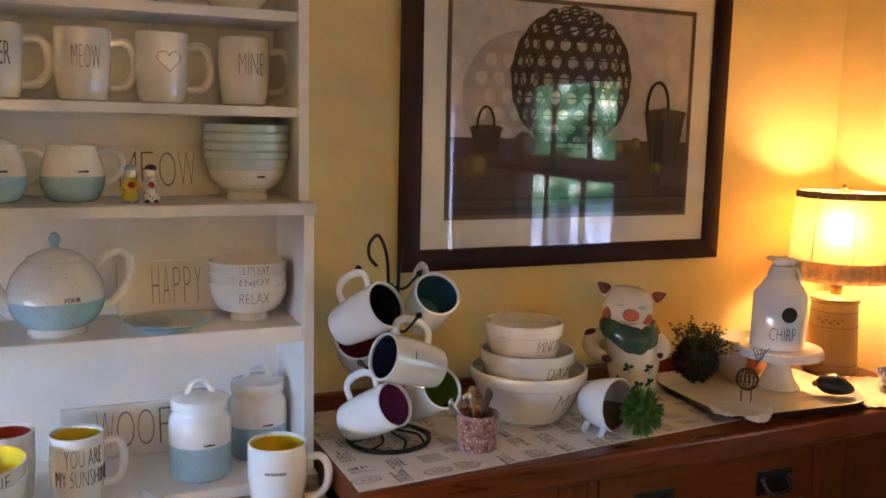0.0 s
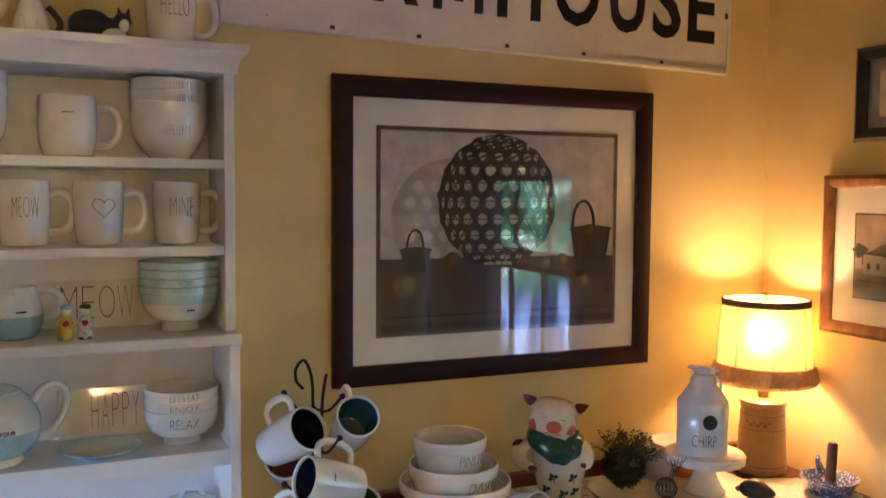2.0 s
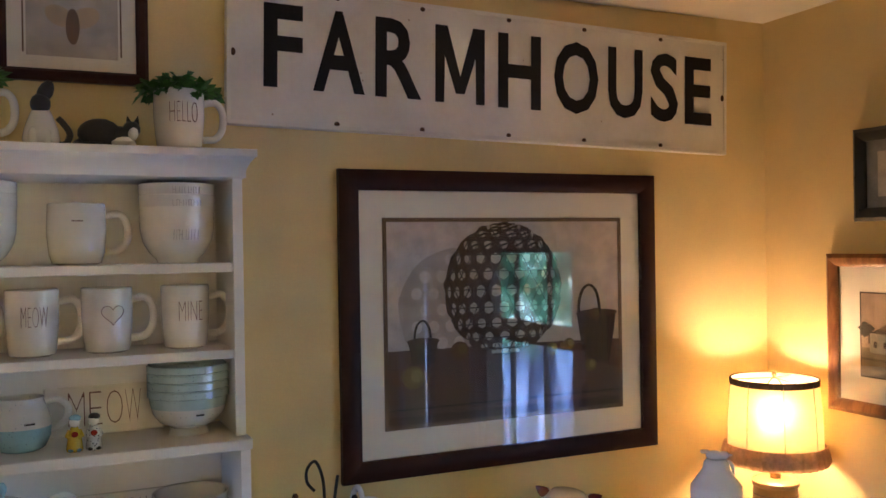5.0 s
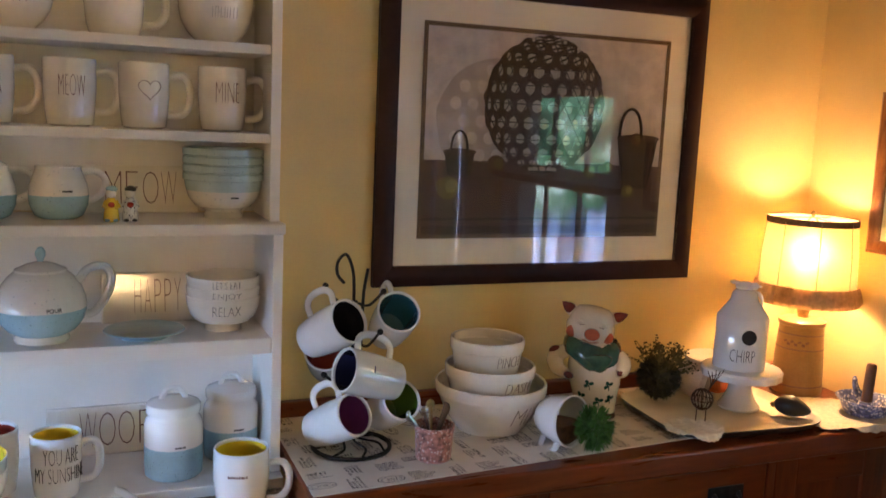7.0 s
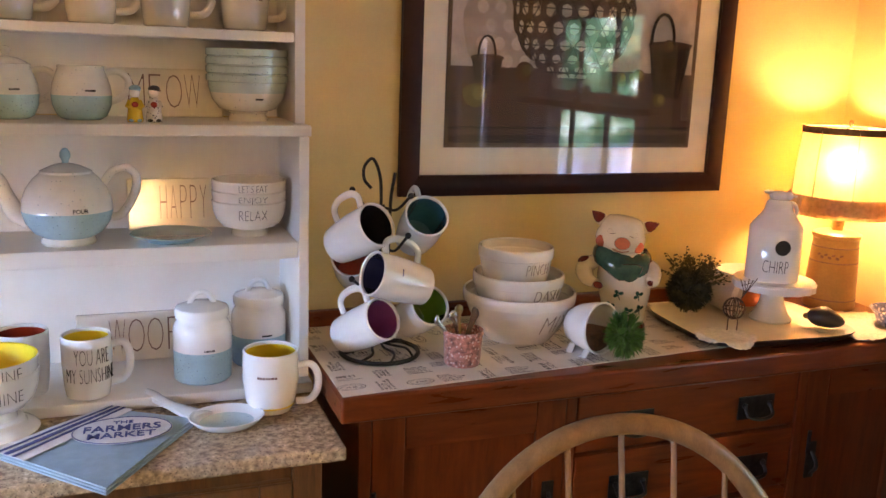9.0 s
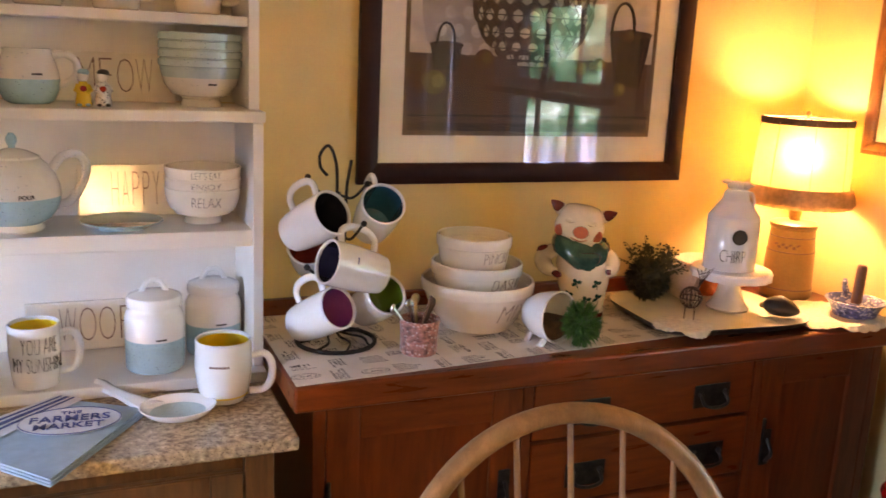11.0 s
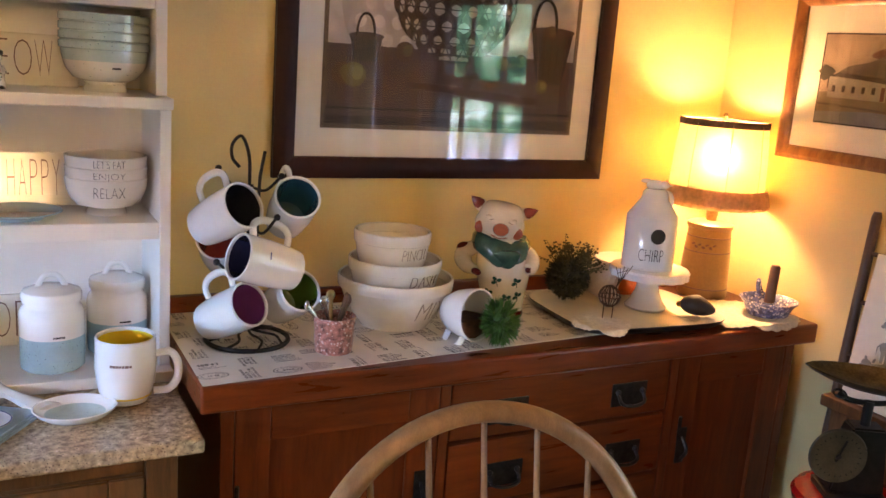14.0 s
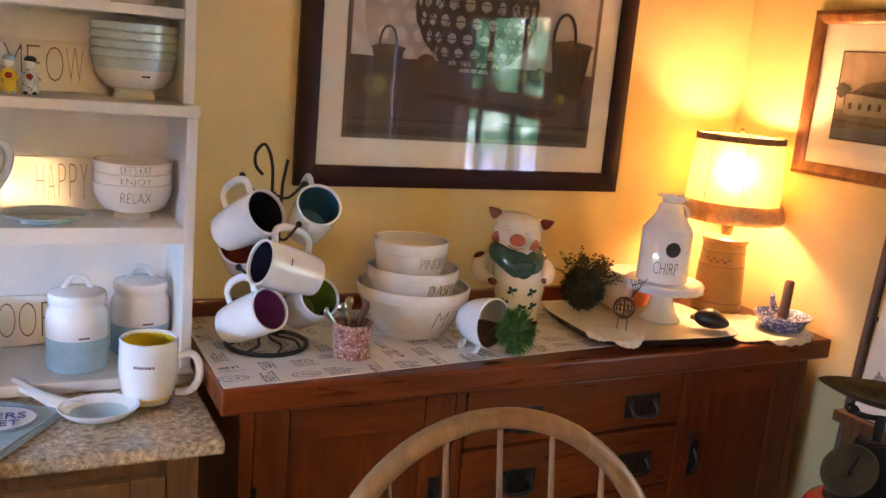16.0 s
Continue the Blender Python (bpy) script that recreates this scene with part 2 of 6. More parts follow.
M["red_enamel"] = material("red_enamel", (0.32, 0.009, 0.009), 0.2, vary=0.12, size=20, fine=200, bump=0.03, coat=0.5)
M["sign"] = material("white_enamel", (0.74, 0.70, 0.62), 0.45, vary=0.07, size=9, fine=120, bump=0.06, spots=((0.36, 0.27, 0.18), 17, 0.035))
M["rust"] = material("rust", (0.09, 0.04, 0.02), 0.8, vary=0.3, size=200, fine=600, bump=0.3)
M["glass"] = pane_material("picture_glass")
M["window_glass"] = pane_material("window_glass")
M["ladder"] = material("ladder_wood", (0.125, 0.066, 0.035), 0.5, vary=0.2, size=7, fine=90, bump=0.06, grain=(10, 10, 1.5))
M["pig_skin"] = material("pig_glaze", (0.74, 0.62, 0.44), 0.08, vary=0.05, size=30, fine=200, bump=0.02, coat=0.5)
M["pewter"] = material("dark_pewter", (0.07, 0.062, 0.055), 0.3, metal=0.8, vary=0.2, size=30, fine=200, bump=0.05)
M["tray"] = material("cream_tray_glaze", (0.82, 0.76, 0.63), 0.42, vary=0.06, size=18, fine=150, bump=0.03, coat=0.1)
M["pig_pink"] = material("pink_glaze", (0.50, 0.115, 0.05), 0.2, vary=0.15, size=30, fine=200, bump=0.02, coat=0.4)
M["pig_green"] = material("green_glaze", (0.025, 0.085, 0.055), 0.14, vary=0.2, size=40, fine=200, bump=0.02, coat=0.5)
M["pig_brown"] = material("maroon_glaze", (0.15, 0.022, 0.016), 0.2, vary=0.15, size=30, fine=200, bump=0.02, coat=0.4)
for key, col in dict(art_wall=(0.58, 0.50, 0.45), art_table=(0.10, 0.056, 0.045), art_dark=(0.035, 0.020, 0.016), art_cane=(0.07, 0.038, 0.026), art_hole=(0.50, 0.43, 0.36), art_shadow=(0.42, 0.35, 0.31), art_apple=(0.17, 0.12, 0.04), art_apple_red=(0.11, 0.05, 0.025), art_apple_pale=(0.27, 0.22, 0.075), art_edge=(0.05, 0.028, 0.024), art_sky=(0.40, 0.29, 0.20), art_red=(0.20, 0.085, 0.05), art_tree=(0.085, 0.07, 0.045), art_hill=(0.16, 0.115, 0.075), art_field=(0.22, 0.17, 0.11), art_barn=(0.38, 0.33, 0.26), art_roof=(0.08, 0.055, 0.04), art_tan=(0.50, 0.36, 0.22), art_brown=(0.14, 0.075, 0.04), art_grey=(0.23, 0.23, 0.23), art_pencil=(0.33, 0.32, 0.29)).items():
    M[key] = material(key, col, 0.8, vary=0.14, size=26, fine=300, bump=0)

# ---- mesh tools ----
PLACE = [Matrix()]                       # where the group of things being built stands


def put(bm, name, mat):
    me = bpy.data.meshes.new(name)
    bmesh.ops.recalc_face_normals(bm, faces=bm.faces)
    flat = bm.faces.layers.int.get("flat")
    keep = [flat is None or not f[flat] for f in bm.faces]
    for f in bm.faces:
        f.smooth = True
    if flat is not None:
        bm.faces.layers.int.remove(flat)
    bm.to_mesh(me)
    bm.free()
    me.set_sharp_from_angle(angle=radians(38))
    if not all(keep):
        me.polygons.foreach_set("use_smooth", keep)
    for m in mat if isinstance(mat, (list, tuple)) else [mat]:
        me.materials.append(M[m])
    return me


def part(name, bm, mat, parent, label="", m=None):
    ob = new(name, put(bm, name, mat))
    ob.parent = parent
    if m is not None:
        ob.matrix_basis = m
    return tagged(ob, label)


def thing(name, label, category, m, group="", kind=""):
    ob = new(name)
    ob.empty_display_size = 0.05
    ob.matrix_basis = PLACE[0] @ m
    return tagged(ob, label, category, group, kind)


def solo(name, bm, mat, label, category, m=None, group="", kind=""):
    ob = new(name, put(bm, name, mat))
    ob.matrix_basis = PLACE[0] if m is None else PLACE[0] @ m
    return tagged(ob, label, category, group, kind)


def merge(*bms, mats=None):
    """Several bmeshes as one; mats: a slot for each."""
    out = bmesh.new()
    for k, b in enumerate(bms):
        me = bpy.data.meshes.new("tmp")
        if mats:
            for f in b.faces:
                f.material_index = mats[k]
        b.to_mesh(me)
        b.free()
        out.from_mesh(me)
        bpy.data.meshes.remove(me)
    return out


def moved(bm, m):
    bm.transform(m)
    return bm


def box(x0, x1, y0, y1, z0, z1, b=0.002, seg=2):
    bm = bmesh.new()
    bmesh.ops.create_cube(bm, size=1)
    bm.transform(Matrix.Translation(((x0 + x1) / 2, (y0 + y1) / 2, (z0 + z1) / 2)) @ Matrix.Diagonal((abs(x1 - x0), abs(y1 - y0), abs(z1 - z0), 1)))
    if b:
        bmesh.ops.bevel(bm, geom=list(bm.edges), offset=b, segments=seg, profile=0.6, affect="EDGES")
    flat = bm.faces.layers.int.new("flat")
    bm.normal_update()
    for f in bm.faces:
        f[flat] = int(max(abs(c) for c in f.normal) > 0.9999)
    return bm


def lathe(pts, n=36, squash=1.0, wave=None):
    """Revolves (r, z) about z. wave: (amount, count) ripples the radius where amount is given per ring."""
    bm, rings = bmesh.new(), []
    for k, (r, z) in enumerate(pts):
        if r < 1e-5:
            rings.append([bm.verts.new((0, 0, z))])
            continue
        ring = []
        for i in range(n):
            a = 2 * math.pi * i / n
            q = r * (1 + (wave[0][k] * math.sin(wave[1] * a) if wave else 0))
            ring.append(bm.verts.new((q * math.cos(a), q * squash * math.sin(a), z)))
        rings.append(ring)
    for p, q in zip(rings, rings[1:]):
        for i in range(n):
            j = (i + 1) % n
            if len(p) == 1 and len(q) > 1:
                bm.faces.new((p[0], q[i], q[j]))
            elif len(q) == 1 and len(p) > 1:
                bm.faces.new((p[i], q[0], p[j]))
            elif len(p) > 1:
                bm.faces.new((p[i], p[j], q[j], q[i]))
    return bm


def shell(rows, thick, closed=False):
    """A sheet from rows of points, of that thickness downwards."""
    bm = bmesh.new()
    a = [[bm.verts.new(q) for q in r] for r in rows]
    b = [[bm.verts.new((q[0], q[1], q[2] - thick)) for q in r] for r in rows]
    n, m = len(rows), len(rows[0])
    for j in range(n - 1):
        for i in range(m - 1):
            bm.faces.new((a[j][i], a[j][i + 1], a[j + 1][i + 1], a[j + 1][i]))
            bm.faces.new((b[j][i], b[j + 1][i], b[j + 1][i + 1], b[j][i + 1]))
    edge = [(0, i) for i in range(m)] + [(j, m - 1) for j in range(1, n)] + [(n - 1, i) for i in range(m - 2, -1, -1)] + [(j, 0) for j in range(n - 2, 0, -1)]
    for (j, i), (l, k) in zip(edge, edge[1:] + edge[:1]):
        bm.faces.new((a[j][i], b[j][i], b[l][k], a[l][k]))
    return bm


def spline(pts, k=6):
    """Catmull-Rom through the points."""
    p = [Vector(q) for q in pts]
    p = [2 * p[0] - p[1], *p, 2 * p[-1] - p[-2]]
    out = []
    for i in range(1, len(p) - 2):
        a, b, c, d = p[i - 1 : i + 3]
        for s in range(k):
            u = s / k
            out.append(0.5 * (2 * b + (c - a) * u + (2 * a - 5 * b + 4 * c - d) * u * u + (3 * b - a - 3 * c + d) * u**3))
    return out + [p[-2]]


def tube(pts, r, n=8, flat=1.0, closed=False, up=(0, 0, 1)):
    """A rod along the points; r: one radius or one each; flat: squash across `up`'s side."""
    pts = [Vector(p) for p in pts]
    bm, rings, count = bmesh.new(), [], len(pts)
    ref = Vector(up)
    for i, p in enumerate(pts):
        if closed:
            d = (pts[(i + 1) % count] - pts[i - 1]).normalized()
        else:
            d = (pts[min(i + 1, count - 1)] - pts[max(i - 1, 0)]).normalized()
        s = d.cross(ref)
        if s.length < 0.05:
            s = d.cross(Vector((0.3, 1, 0.2)))
        s.normalize()
        t = s.cross(d).normalized()
        ref = t
        rad = r[i] if isinstance(r, (list, tuple)) else r
        rings.append([bm.verts.new(p + rad * (math.cos(a) * s * flat + math.sin(a) * t)) for a in (2 * math.pi * k / n for k in range(n))])
    pairs = list(zip(rings, rings[1:])) + ([(rings[-1], rings[0])] if closed else [])
    for a, b in pairs:
        for k in range(n):
            bm.faces.new((a[k], a[(k + 1) % n], b[(k + 1) % n], b[k]))
    if not closed:
        bm.faces.new(rings[0][::-1])
        bm.faces.new(rings[-1])
    return bm


def ball(x, y, z, rx, ry=None, rz=None, n=18, m=None):
    bm = bmesh.new()
    bmesh.ops.create_uvsphere(bm, u_segments=n, v_segments=max(6, n // 2), radius=1)
    bm.transform(Matrix.Translation((x, y, z)) @ (m or Matrix()) @ Matrix.Diagonal((rx, ry or rx, rz or rx, 1)))
    return bm


def plate(points, depth=0.001):
    """A flat polygon in x, z facing -y, of that thickness; its front lies at y = 0."""
    bm = bmesh.new()
    f = bm.faces.new([bm.verts.new((x, 0, z)) for x, z in points])
    got = bmesh.ops.extrude_face_region(bm, geom=[f])
    bmesh.ops.translate(bm, verts=[v for v in got["geom"] if isinstance(v, bmesh.types.BMVert)], vec=(0, depth, 0))
    return bm


def oval(cx, cz, rx, rz, n=20, turn=0.0):
    c, s = math.cos(turn), math.sin(turn)
    return [(cx + rx * math.cos(a) * c - rz * math.sin(a) * s, cz + rx * math.cos(a) * s + rz * math.sin(a) * c) for a in (2 * math.pi * i / n for i in range(n))]


def letters(text, width, height, thick=0.0, depth=0.0006):
    """Built-in font, laid in x (right) and z (up), centred, facing -y."""
    cu = bpy.data.curves.new("lettering", "FONT")
    cu.body, cu.align_x, cu.resolution_u, cu.offset, cu.extrude = text, "CENTER", 3, thick, 0.01
    tmp = bpy.data.objects.new("lettering", cu)
    me = bpy.data.meshes.new_from_object(tmp)
    bm = bmesh.new()
    bm.from_mesh(me)
    bpy.data.objects.remove(tmp)
    bpy.data.curves.remove(cu)
    bpy.data.meshes.remove(me)
    xs, ys = [v.co.x for v in bm.verts], [v.co.y for v in bm.verts]
    cx, cy, w, h = (min(xs) + max(xs)) / 2, (min(ys) + max(ys)) / 2, max(xs) - min(xs), max(ys) - min(ys)
    for v in bm.verts:
        v.co = Vector(((v.co.x - cx) * width / w, -v.co.z / 0.01 * depth, (v.co.y - cy) * height / h))
    return bm


def bars(rows, width, height):
    """Unreadable lines of writing: short bars."""
    out = []
    for k in range(rows):
        z, x = height * ((k + 0.5) / rows - 0.5), -width / 2
        while x < width / 2 - 0.001:
            w = min(random.uniform(0.08, 0.16) * width, width / 2 - x)
            out.append(box(x, x + w, -0.0006, 0.0006, z - height * 0.3 / rows, z + height * 0.3 / rows, 0))
            x += w + 0.035 * width
    return merge(*out)


def strokes(width, height):
    """An unreadable word in thin capitals: upright bars, some joined."""
    out, x = [], -width / 2
    while x < width / 2:
        out.append(box(x, x + 0.0009, -0.0006, 0.0006, -height / 2, height / 2, 0))
        if random.random() < 0.5:
            z = height * random.choice((-0.46, 0.0, 0.42))
            out.append(box(x + 0.001, x + 0.0045, -0.0006, 0.0006, z, z + 0.0009, 0))
        x += random.choice((0.0046, 0.0046, 0.0065))
    return merge(*out)


def wrap(bm, radius, z, turn=0.0):
    """Bends flat lettering round z at a height; radius: a number or a function of height. turn: degrees to +x."""
    for v in bm.verts:
        zz = z + v.co.z
        r = radius(zz) if callable(radius) else radius
        a = v.co.x / r + radians(turn)
        q = r + 0.0004 - v.co.y
        v.co = Vector((q * math.sin(a), -q * math.cos(a), zz))
    return bm


def profile_radius(pts):
    """Outer radius of a profile as a function of height."""
    def f(z):
        for (r0, z0), (r1, z1) in zip(pts, pts[1:]):
            if z0 <= z <= z1 and z1 > z0:
                return r0 + (r1 - r0) * (z - z0) / (z1 - z0)
        return pts[-1][0]
    return f

# ---- the room ----
def structure(name, bm, mat, label, category):
    return solo(name, bm, mat, label, category, kind="structure")


WY0, WY1, WZ0, WZ1 = -1.73, -0.94, 0.72, 1.68      # the east window
NY0, NY1, NZ0, NZ1 = -2.6, -2.26, 0.7, 1.58         # an added narrow window beside it, for an unidentified pale reflection
structure("floor", box(WEST - 0.1, WALL_X + 0.12, SOUTH - 0.1, 0.1, -0.1, 0, 0), "floor", "dark brown wooden floor in deep shade", "floor")
structure("ceiling", box(WEST - 0.1, WALL_X + 0.12, SOUTH - 0.1, 0.1, CEIL, CEIL + 0.1, 0), "ceiling", "pale painted ceiling warmed by the lamp", "ceiling")
structure("wall_north", box(WEST, WALL_X, 0, 0.1, 0, CEIL, 0), "wall", "cream yellow painted wall behind the buffet", "wall")
SX0, SX1, SZ0, SZ1 = -0.72, -0.235, 1.57, 1.86       # the small south window
structure("wall_south", merge(
    box(WEST, SX0, SOUTH - 0.1, SOUTH, 0, CEIL, 0), box(SX1, WALL_X, SOUTH - 0.1, SOUTH, 0, CEIL, 0),
    box(SX0, SX1, SOUTH - 0.1, SOUTH, 0, SZ0, 0), box(SX0, SX1, SOUTH - 0.1, SOUTH, SZ1, CEIL, 0)),
    "wall", "cream yellow painted wall with a small window", "wall")
structure("wall_east", merge(
    box(WALL_X, WALL_X + 0.12, WY1, 0.1, 0, CEIL, 0), box(WALL_X, WALL_X + 0.12, SOUTH - 0.1, NY0, 0, CEIL, 0), box(WALL_X, WALL_X + 0.12, NY1, WY0, 0, CEIL, 0),
    box(WALL_X, WALL_X + 0.12, NY0, NY1, 0, NZ0, 0), box(WALL_X, WALL_X + 0.12, NY0, NY1, NZ1, CEIL, 0),
    box(WALL_X, WALL_X + 0.12, WY0, WY1, 0, WZ0, 0), box(WALL_X, WALL_X + 0.12, WY0, WY1, WZ1, CEIL, 0)),
    "wall", "cream yellow painted wall with a window", "wall")
structure("wall_west", merge(
    box(WEST - 0.1, WEST, -0.32, 0.1, 0, CEIL, 0), box(WEST - 0.1, WEST, SOUTH - 0.1, -1.6, 0, CEIL, 0),
    box(WEST - 0.1, WEST, -1.6, -0.32, 0, 0.62, 0), box(WEST - 0.1, WEST, -1.6, -0.32, 1.24, CEIL, 0)),
    "wall", "cream yellow painted wall with a window", "wall")


def window(name, x, y0, y1, z0, z1, inward):
    """A double-hung window in a wall of constant x."""
    w = thing(name, "white double-hung window with glazing bars and daylight behind", "window", Matrix(), kind="structure")
    d0, d1 = x, x + inward * 0.02
    e = 0.055
    for a in ((y0 - e, y1 + e, z1, z1 + e), (y0 - e, y1 + e, z0 - e, z0), (y0 - e, y0, z0, z1), (y1, y1 + e, z0, z1)):
        part("casing", box(min(d0, d1), max(d0, d1), *a, 0.003), "white", w)
    zm = (z0 + z1) / 2 + (0.12 if inward < 0 else 0.1)
    for k, (a, b) in enumerate(((z0, zm), (zm, z1))):
        xs = x - inward * (0.03 + 0.022 * k)
        s = 0.04
        for c in ((y0, y1, a, a + s), (y0, y1, b - s, b), (y0, y0 + s, a + s, b - s), (y1 - s, y1, a + s, b - s)):
            part("sash_rail", box(xs - 0.01, xs + 0.01, *c, 0.002), "white", w)
        for c in (y0 + (y1 - y0) / 3, y0 + (y1 - y0) * 2 / 3):
            part("glazing_bar", box(xs - 0.008, xs + 0.008, c - 0.009, c + 0.009, a + s, b - s, 0.002), "white", w)
        g = part("pane", box(xs - 0.002, xs + 0.002, y0 + s, y1 - s, a + s, b - s, 0), "window_glass", w)
        g.visible_shadow = False
    # The shelf's dark brown puts its backlit shade into the colour.
    part("stool", box(min(x, x + inward * 0.07), max(x, x + inward * 0.07), y0 - 0.06, y1 + 0.06, zm - 0.022, zm + 0.0, 0.004), "maple", w, "narrow shelf across the window, coloured brown for its backlit darkness")
    for a in ((y0, y0 + 0.006, z0, z1), (y1 - 0.006, y1, z0, z1), (y0 + 0.0065, y1 - 0.0065, z0, z0 + 0.006), (y0 + 0.0065, y1 - 0.0065, z1 - 0.006, z1)):
        part("jamb", box(min(x, x - inward * 0.115), max(x, x - inward * 0.115), *a, 0), "white", w)
    return w


window("window_1", WALL_X, WY0, WY1, WZ0, WZ1, -1)
w3 = thing("window_3", "small white window with golden daylight behind", "window", Matrix(), kind="structure")
for a in ((SX0 - 0.045, SX1 + 0.045, SZ1, SZ1 + 0.045), (SX0 - 0.045, SX1 + 0.045, SZ0 - 0.045, SZ0), (SX0 - 0.045, SX0, SZ0, SZ1), (SX1, SX1 + 0.045, SZ0, SZ1)):
    part("casing", box(a[0], a[1], SOUTH, SOUTH + 0.02, a[2], a[3], 0.003), "white", w3)
for k in (1, 2):
    part("glazing_bar", box(SX0 + (SX1 - SX0) * k / 3 - 0.008, SX0 + (SX1 - SX0) * k / 3 + 0.008, SOUTH - 0.05, SOUTH - 0.034, SZ0, SZ1, 0.002), "white", w3)
part("pane", box(SX0, SX1, SOUTH - 0.058, SOUTH - 0.054, SZ0, SZ1, 0), "window_glass", w3).visible_shadow = False
# Added window: stands in for an unidentified pale blue column reflected in the glass.
w4 = thing("stand_in_window", "added narrow white window in place of an unidentified pale blue reflection", "window", Matrix(), kind="structure")
for a in ((NY0 - 0.05, NY1 + 0.05, NZ1, NZ1 + 0.05), (NY0 - 0.05, NY1 + 0.05, NZ0 - 0.05, NZ0), (NY0 - 0.05, NY0, NZ0, NZ1), (NY1, NY1 + 0.05, NZ0, NZ1)):
    part("casing", box(WALL_X - 0.02, WALL_X, *a, 0.003), "white", w4)
part("pane", box(WALL_X + 0.05, WALL_X + 0.054, NY0, NY1, NZ0, NZ1, 0), "window_glass", w4).visible_shadow = False
window("window_2", WEST, -1.6, -0.32, 0.62, 1.24, 1)


def noise_ramp(n, link, where, scale, stops, stretch=None):
    """A colour ramp over fine noise."""
    a, r = n.new("ShaderNodeTexNoise"), n.new("ShaderNodeValToRGB")
    a.inputs["Scale"].default_value, a.inputs["Detail"].default_value = scale, 8
    if stretch:
        mp = n.new("ShaderNodeMapping")
        mp.inputs["Scale"].default_value = stretch
        link(where, mp.inputs[0])
        where = mp.outputs[0]
    link(where, a.inputs["Vector"])
    el = r.color_ramp.elements
    el[0].position, el[0].color = stops[0][0], rgb(stops[0][1])
    el[1].position, el[1].color = stops[-1][0], rgb(stops[-1][1])
    for at, col in stops[1:-1]:
        el.new(at).color = rgb(col)
    link(a.outputs["Fac"], r.inputs[0])
    return a.outputs["Fac"], r.outputs[0]


def garden(name, m, w, h, strength, tones, label, scale=1.1, low=None, split=(0.7, 1.0)):
    """A glowing sheet behind a window, far off, daylight on trees put into its emission; low: tones of what lies under
    them, below the split in height.
    """
    g = bpy.data.materials.new(name + "_glow")
    g.use_nodes = True
    n, link = g.node_tree.nodes, g.node_tree.links.new
    n.remove(n["Principled BSDF"])
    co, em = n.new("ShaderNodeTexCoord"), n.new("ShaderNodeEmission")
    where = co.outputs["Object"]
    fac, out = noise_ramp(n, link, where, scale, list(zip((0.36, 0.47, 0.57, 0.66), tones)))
    if low:
        _, under = noise_ramp(n, link, where, 1.0, list(zip((0.36, 0.48, 0.56, 0.66), low)), (9, 9, 1.2))
        xyz, ramp, wob, mx = n.new("ShaderNodeSeparateXYZ"), n.new("ShaderNodeMapRange"), n.new("ShaderNodeMath"), n.new("ShaderNodeMix")
        link(where, xyz.inputs[0])
        wob.operation = "MULTIPLY_ADD"
        wob.inputs[1].default_value = 0.5
        link(fac, wob.inputs[0])
        link(xyz.outputs["Z"], wob.inputs[2])
        ramp.inputs["From Min"].default_value, ramp.inputs["From Max"].default_value = split[0] + 0.25, split[1] + 0.25
        link(wob.outputs[0], ramp.inputs[0])
        mx.data_type = "RGBA"
        link(ramp.outputs[0], mx.inputs[0])
        link(under, mx.inputs[6])
        link(out, mx.inputs[7])
        out = mx.outputs[2]
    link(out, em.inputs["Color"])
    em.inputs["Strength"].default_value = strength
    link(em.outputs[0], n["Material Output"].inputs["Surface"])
    M[name] = g
    n = 90
    edge = [(w * (i / n - 0.5), h * (0.5 + 0.05 * noise.noise(Vector((i * 0.11, 0, 0))) + 0.03 * noise.noise(Vector((i * 0.7, 3, 0))))) for i in range(n + 1)]
    bm = bmesh.new()
    low_edge = [bm.verts.new((x, -h / 2, 0)) for x, _ in edge]
    top = [bm.verts.new((x, y, 0)) for x, y in edge]
    for i in range(n):
        bm.faces.new((low_edge[i], low_edge[i + 1], top[i + 1], top[i]))
    bm.transform(m)
    return structure(name, bm, name, label, "backdrop")


# The sheets emit: sunlight on the leaves is painted into the tones.
garden("backdrop", pose(3.4, -5.4, 0.6, 90, 0, 29), 14, 4.2, 1.7, ((0.010, 0.05, 0.035), (0.05, 0.19, 0.11), (0.16, 0.40, 0.28), (0.9, 1.25, 1.3)), "glowing backdrop painted as sunlit green trees outside the window", 4.5,
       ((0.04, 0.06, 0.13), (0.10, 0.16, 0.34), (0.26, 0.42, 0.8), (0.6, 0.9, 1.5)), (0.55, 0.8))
# Added glowing panel close outside, meant to show only through the narrow window.
garden("backdrop_side", pose(1.5, -3.25, 1.1, 90, 0, 90), 0.7, 1.5, 1.0, ((0.5, 0.75, 1.25), (0.6, 0.86, 1.4), (0.7, 0.98, 1.5), (0.8, 1.1, 1.6)), "pale blue glowing panel behind the added narrow window", 0.8)
garden("backdrop_south", pose(-0.4, -5.2, 1.9, 90, 0, 180), 5, 3.2, 7.0, ((0.01, 0.005, 0.001), (0.03, 0.015, 0.003), (0.55, 0.32, 0.08), (10.0, 7.2, 3.4)), "glowing backdrop painted as golden sunlit leaves outside the small window", 11.0)

# ---- the hutch on its granite counter ----
HL, HR = -1.12, -0.228


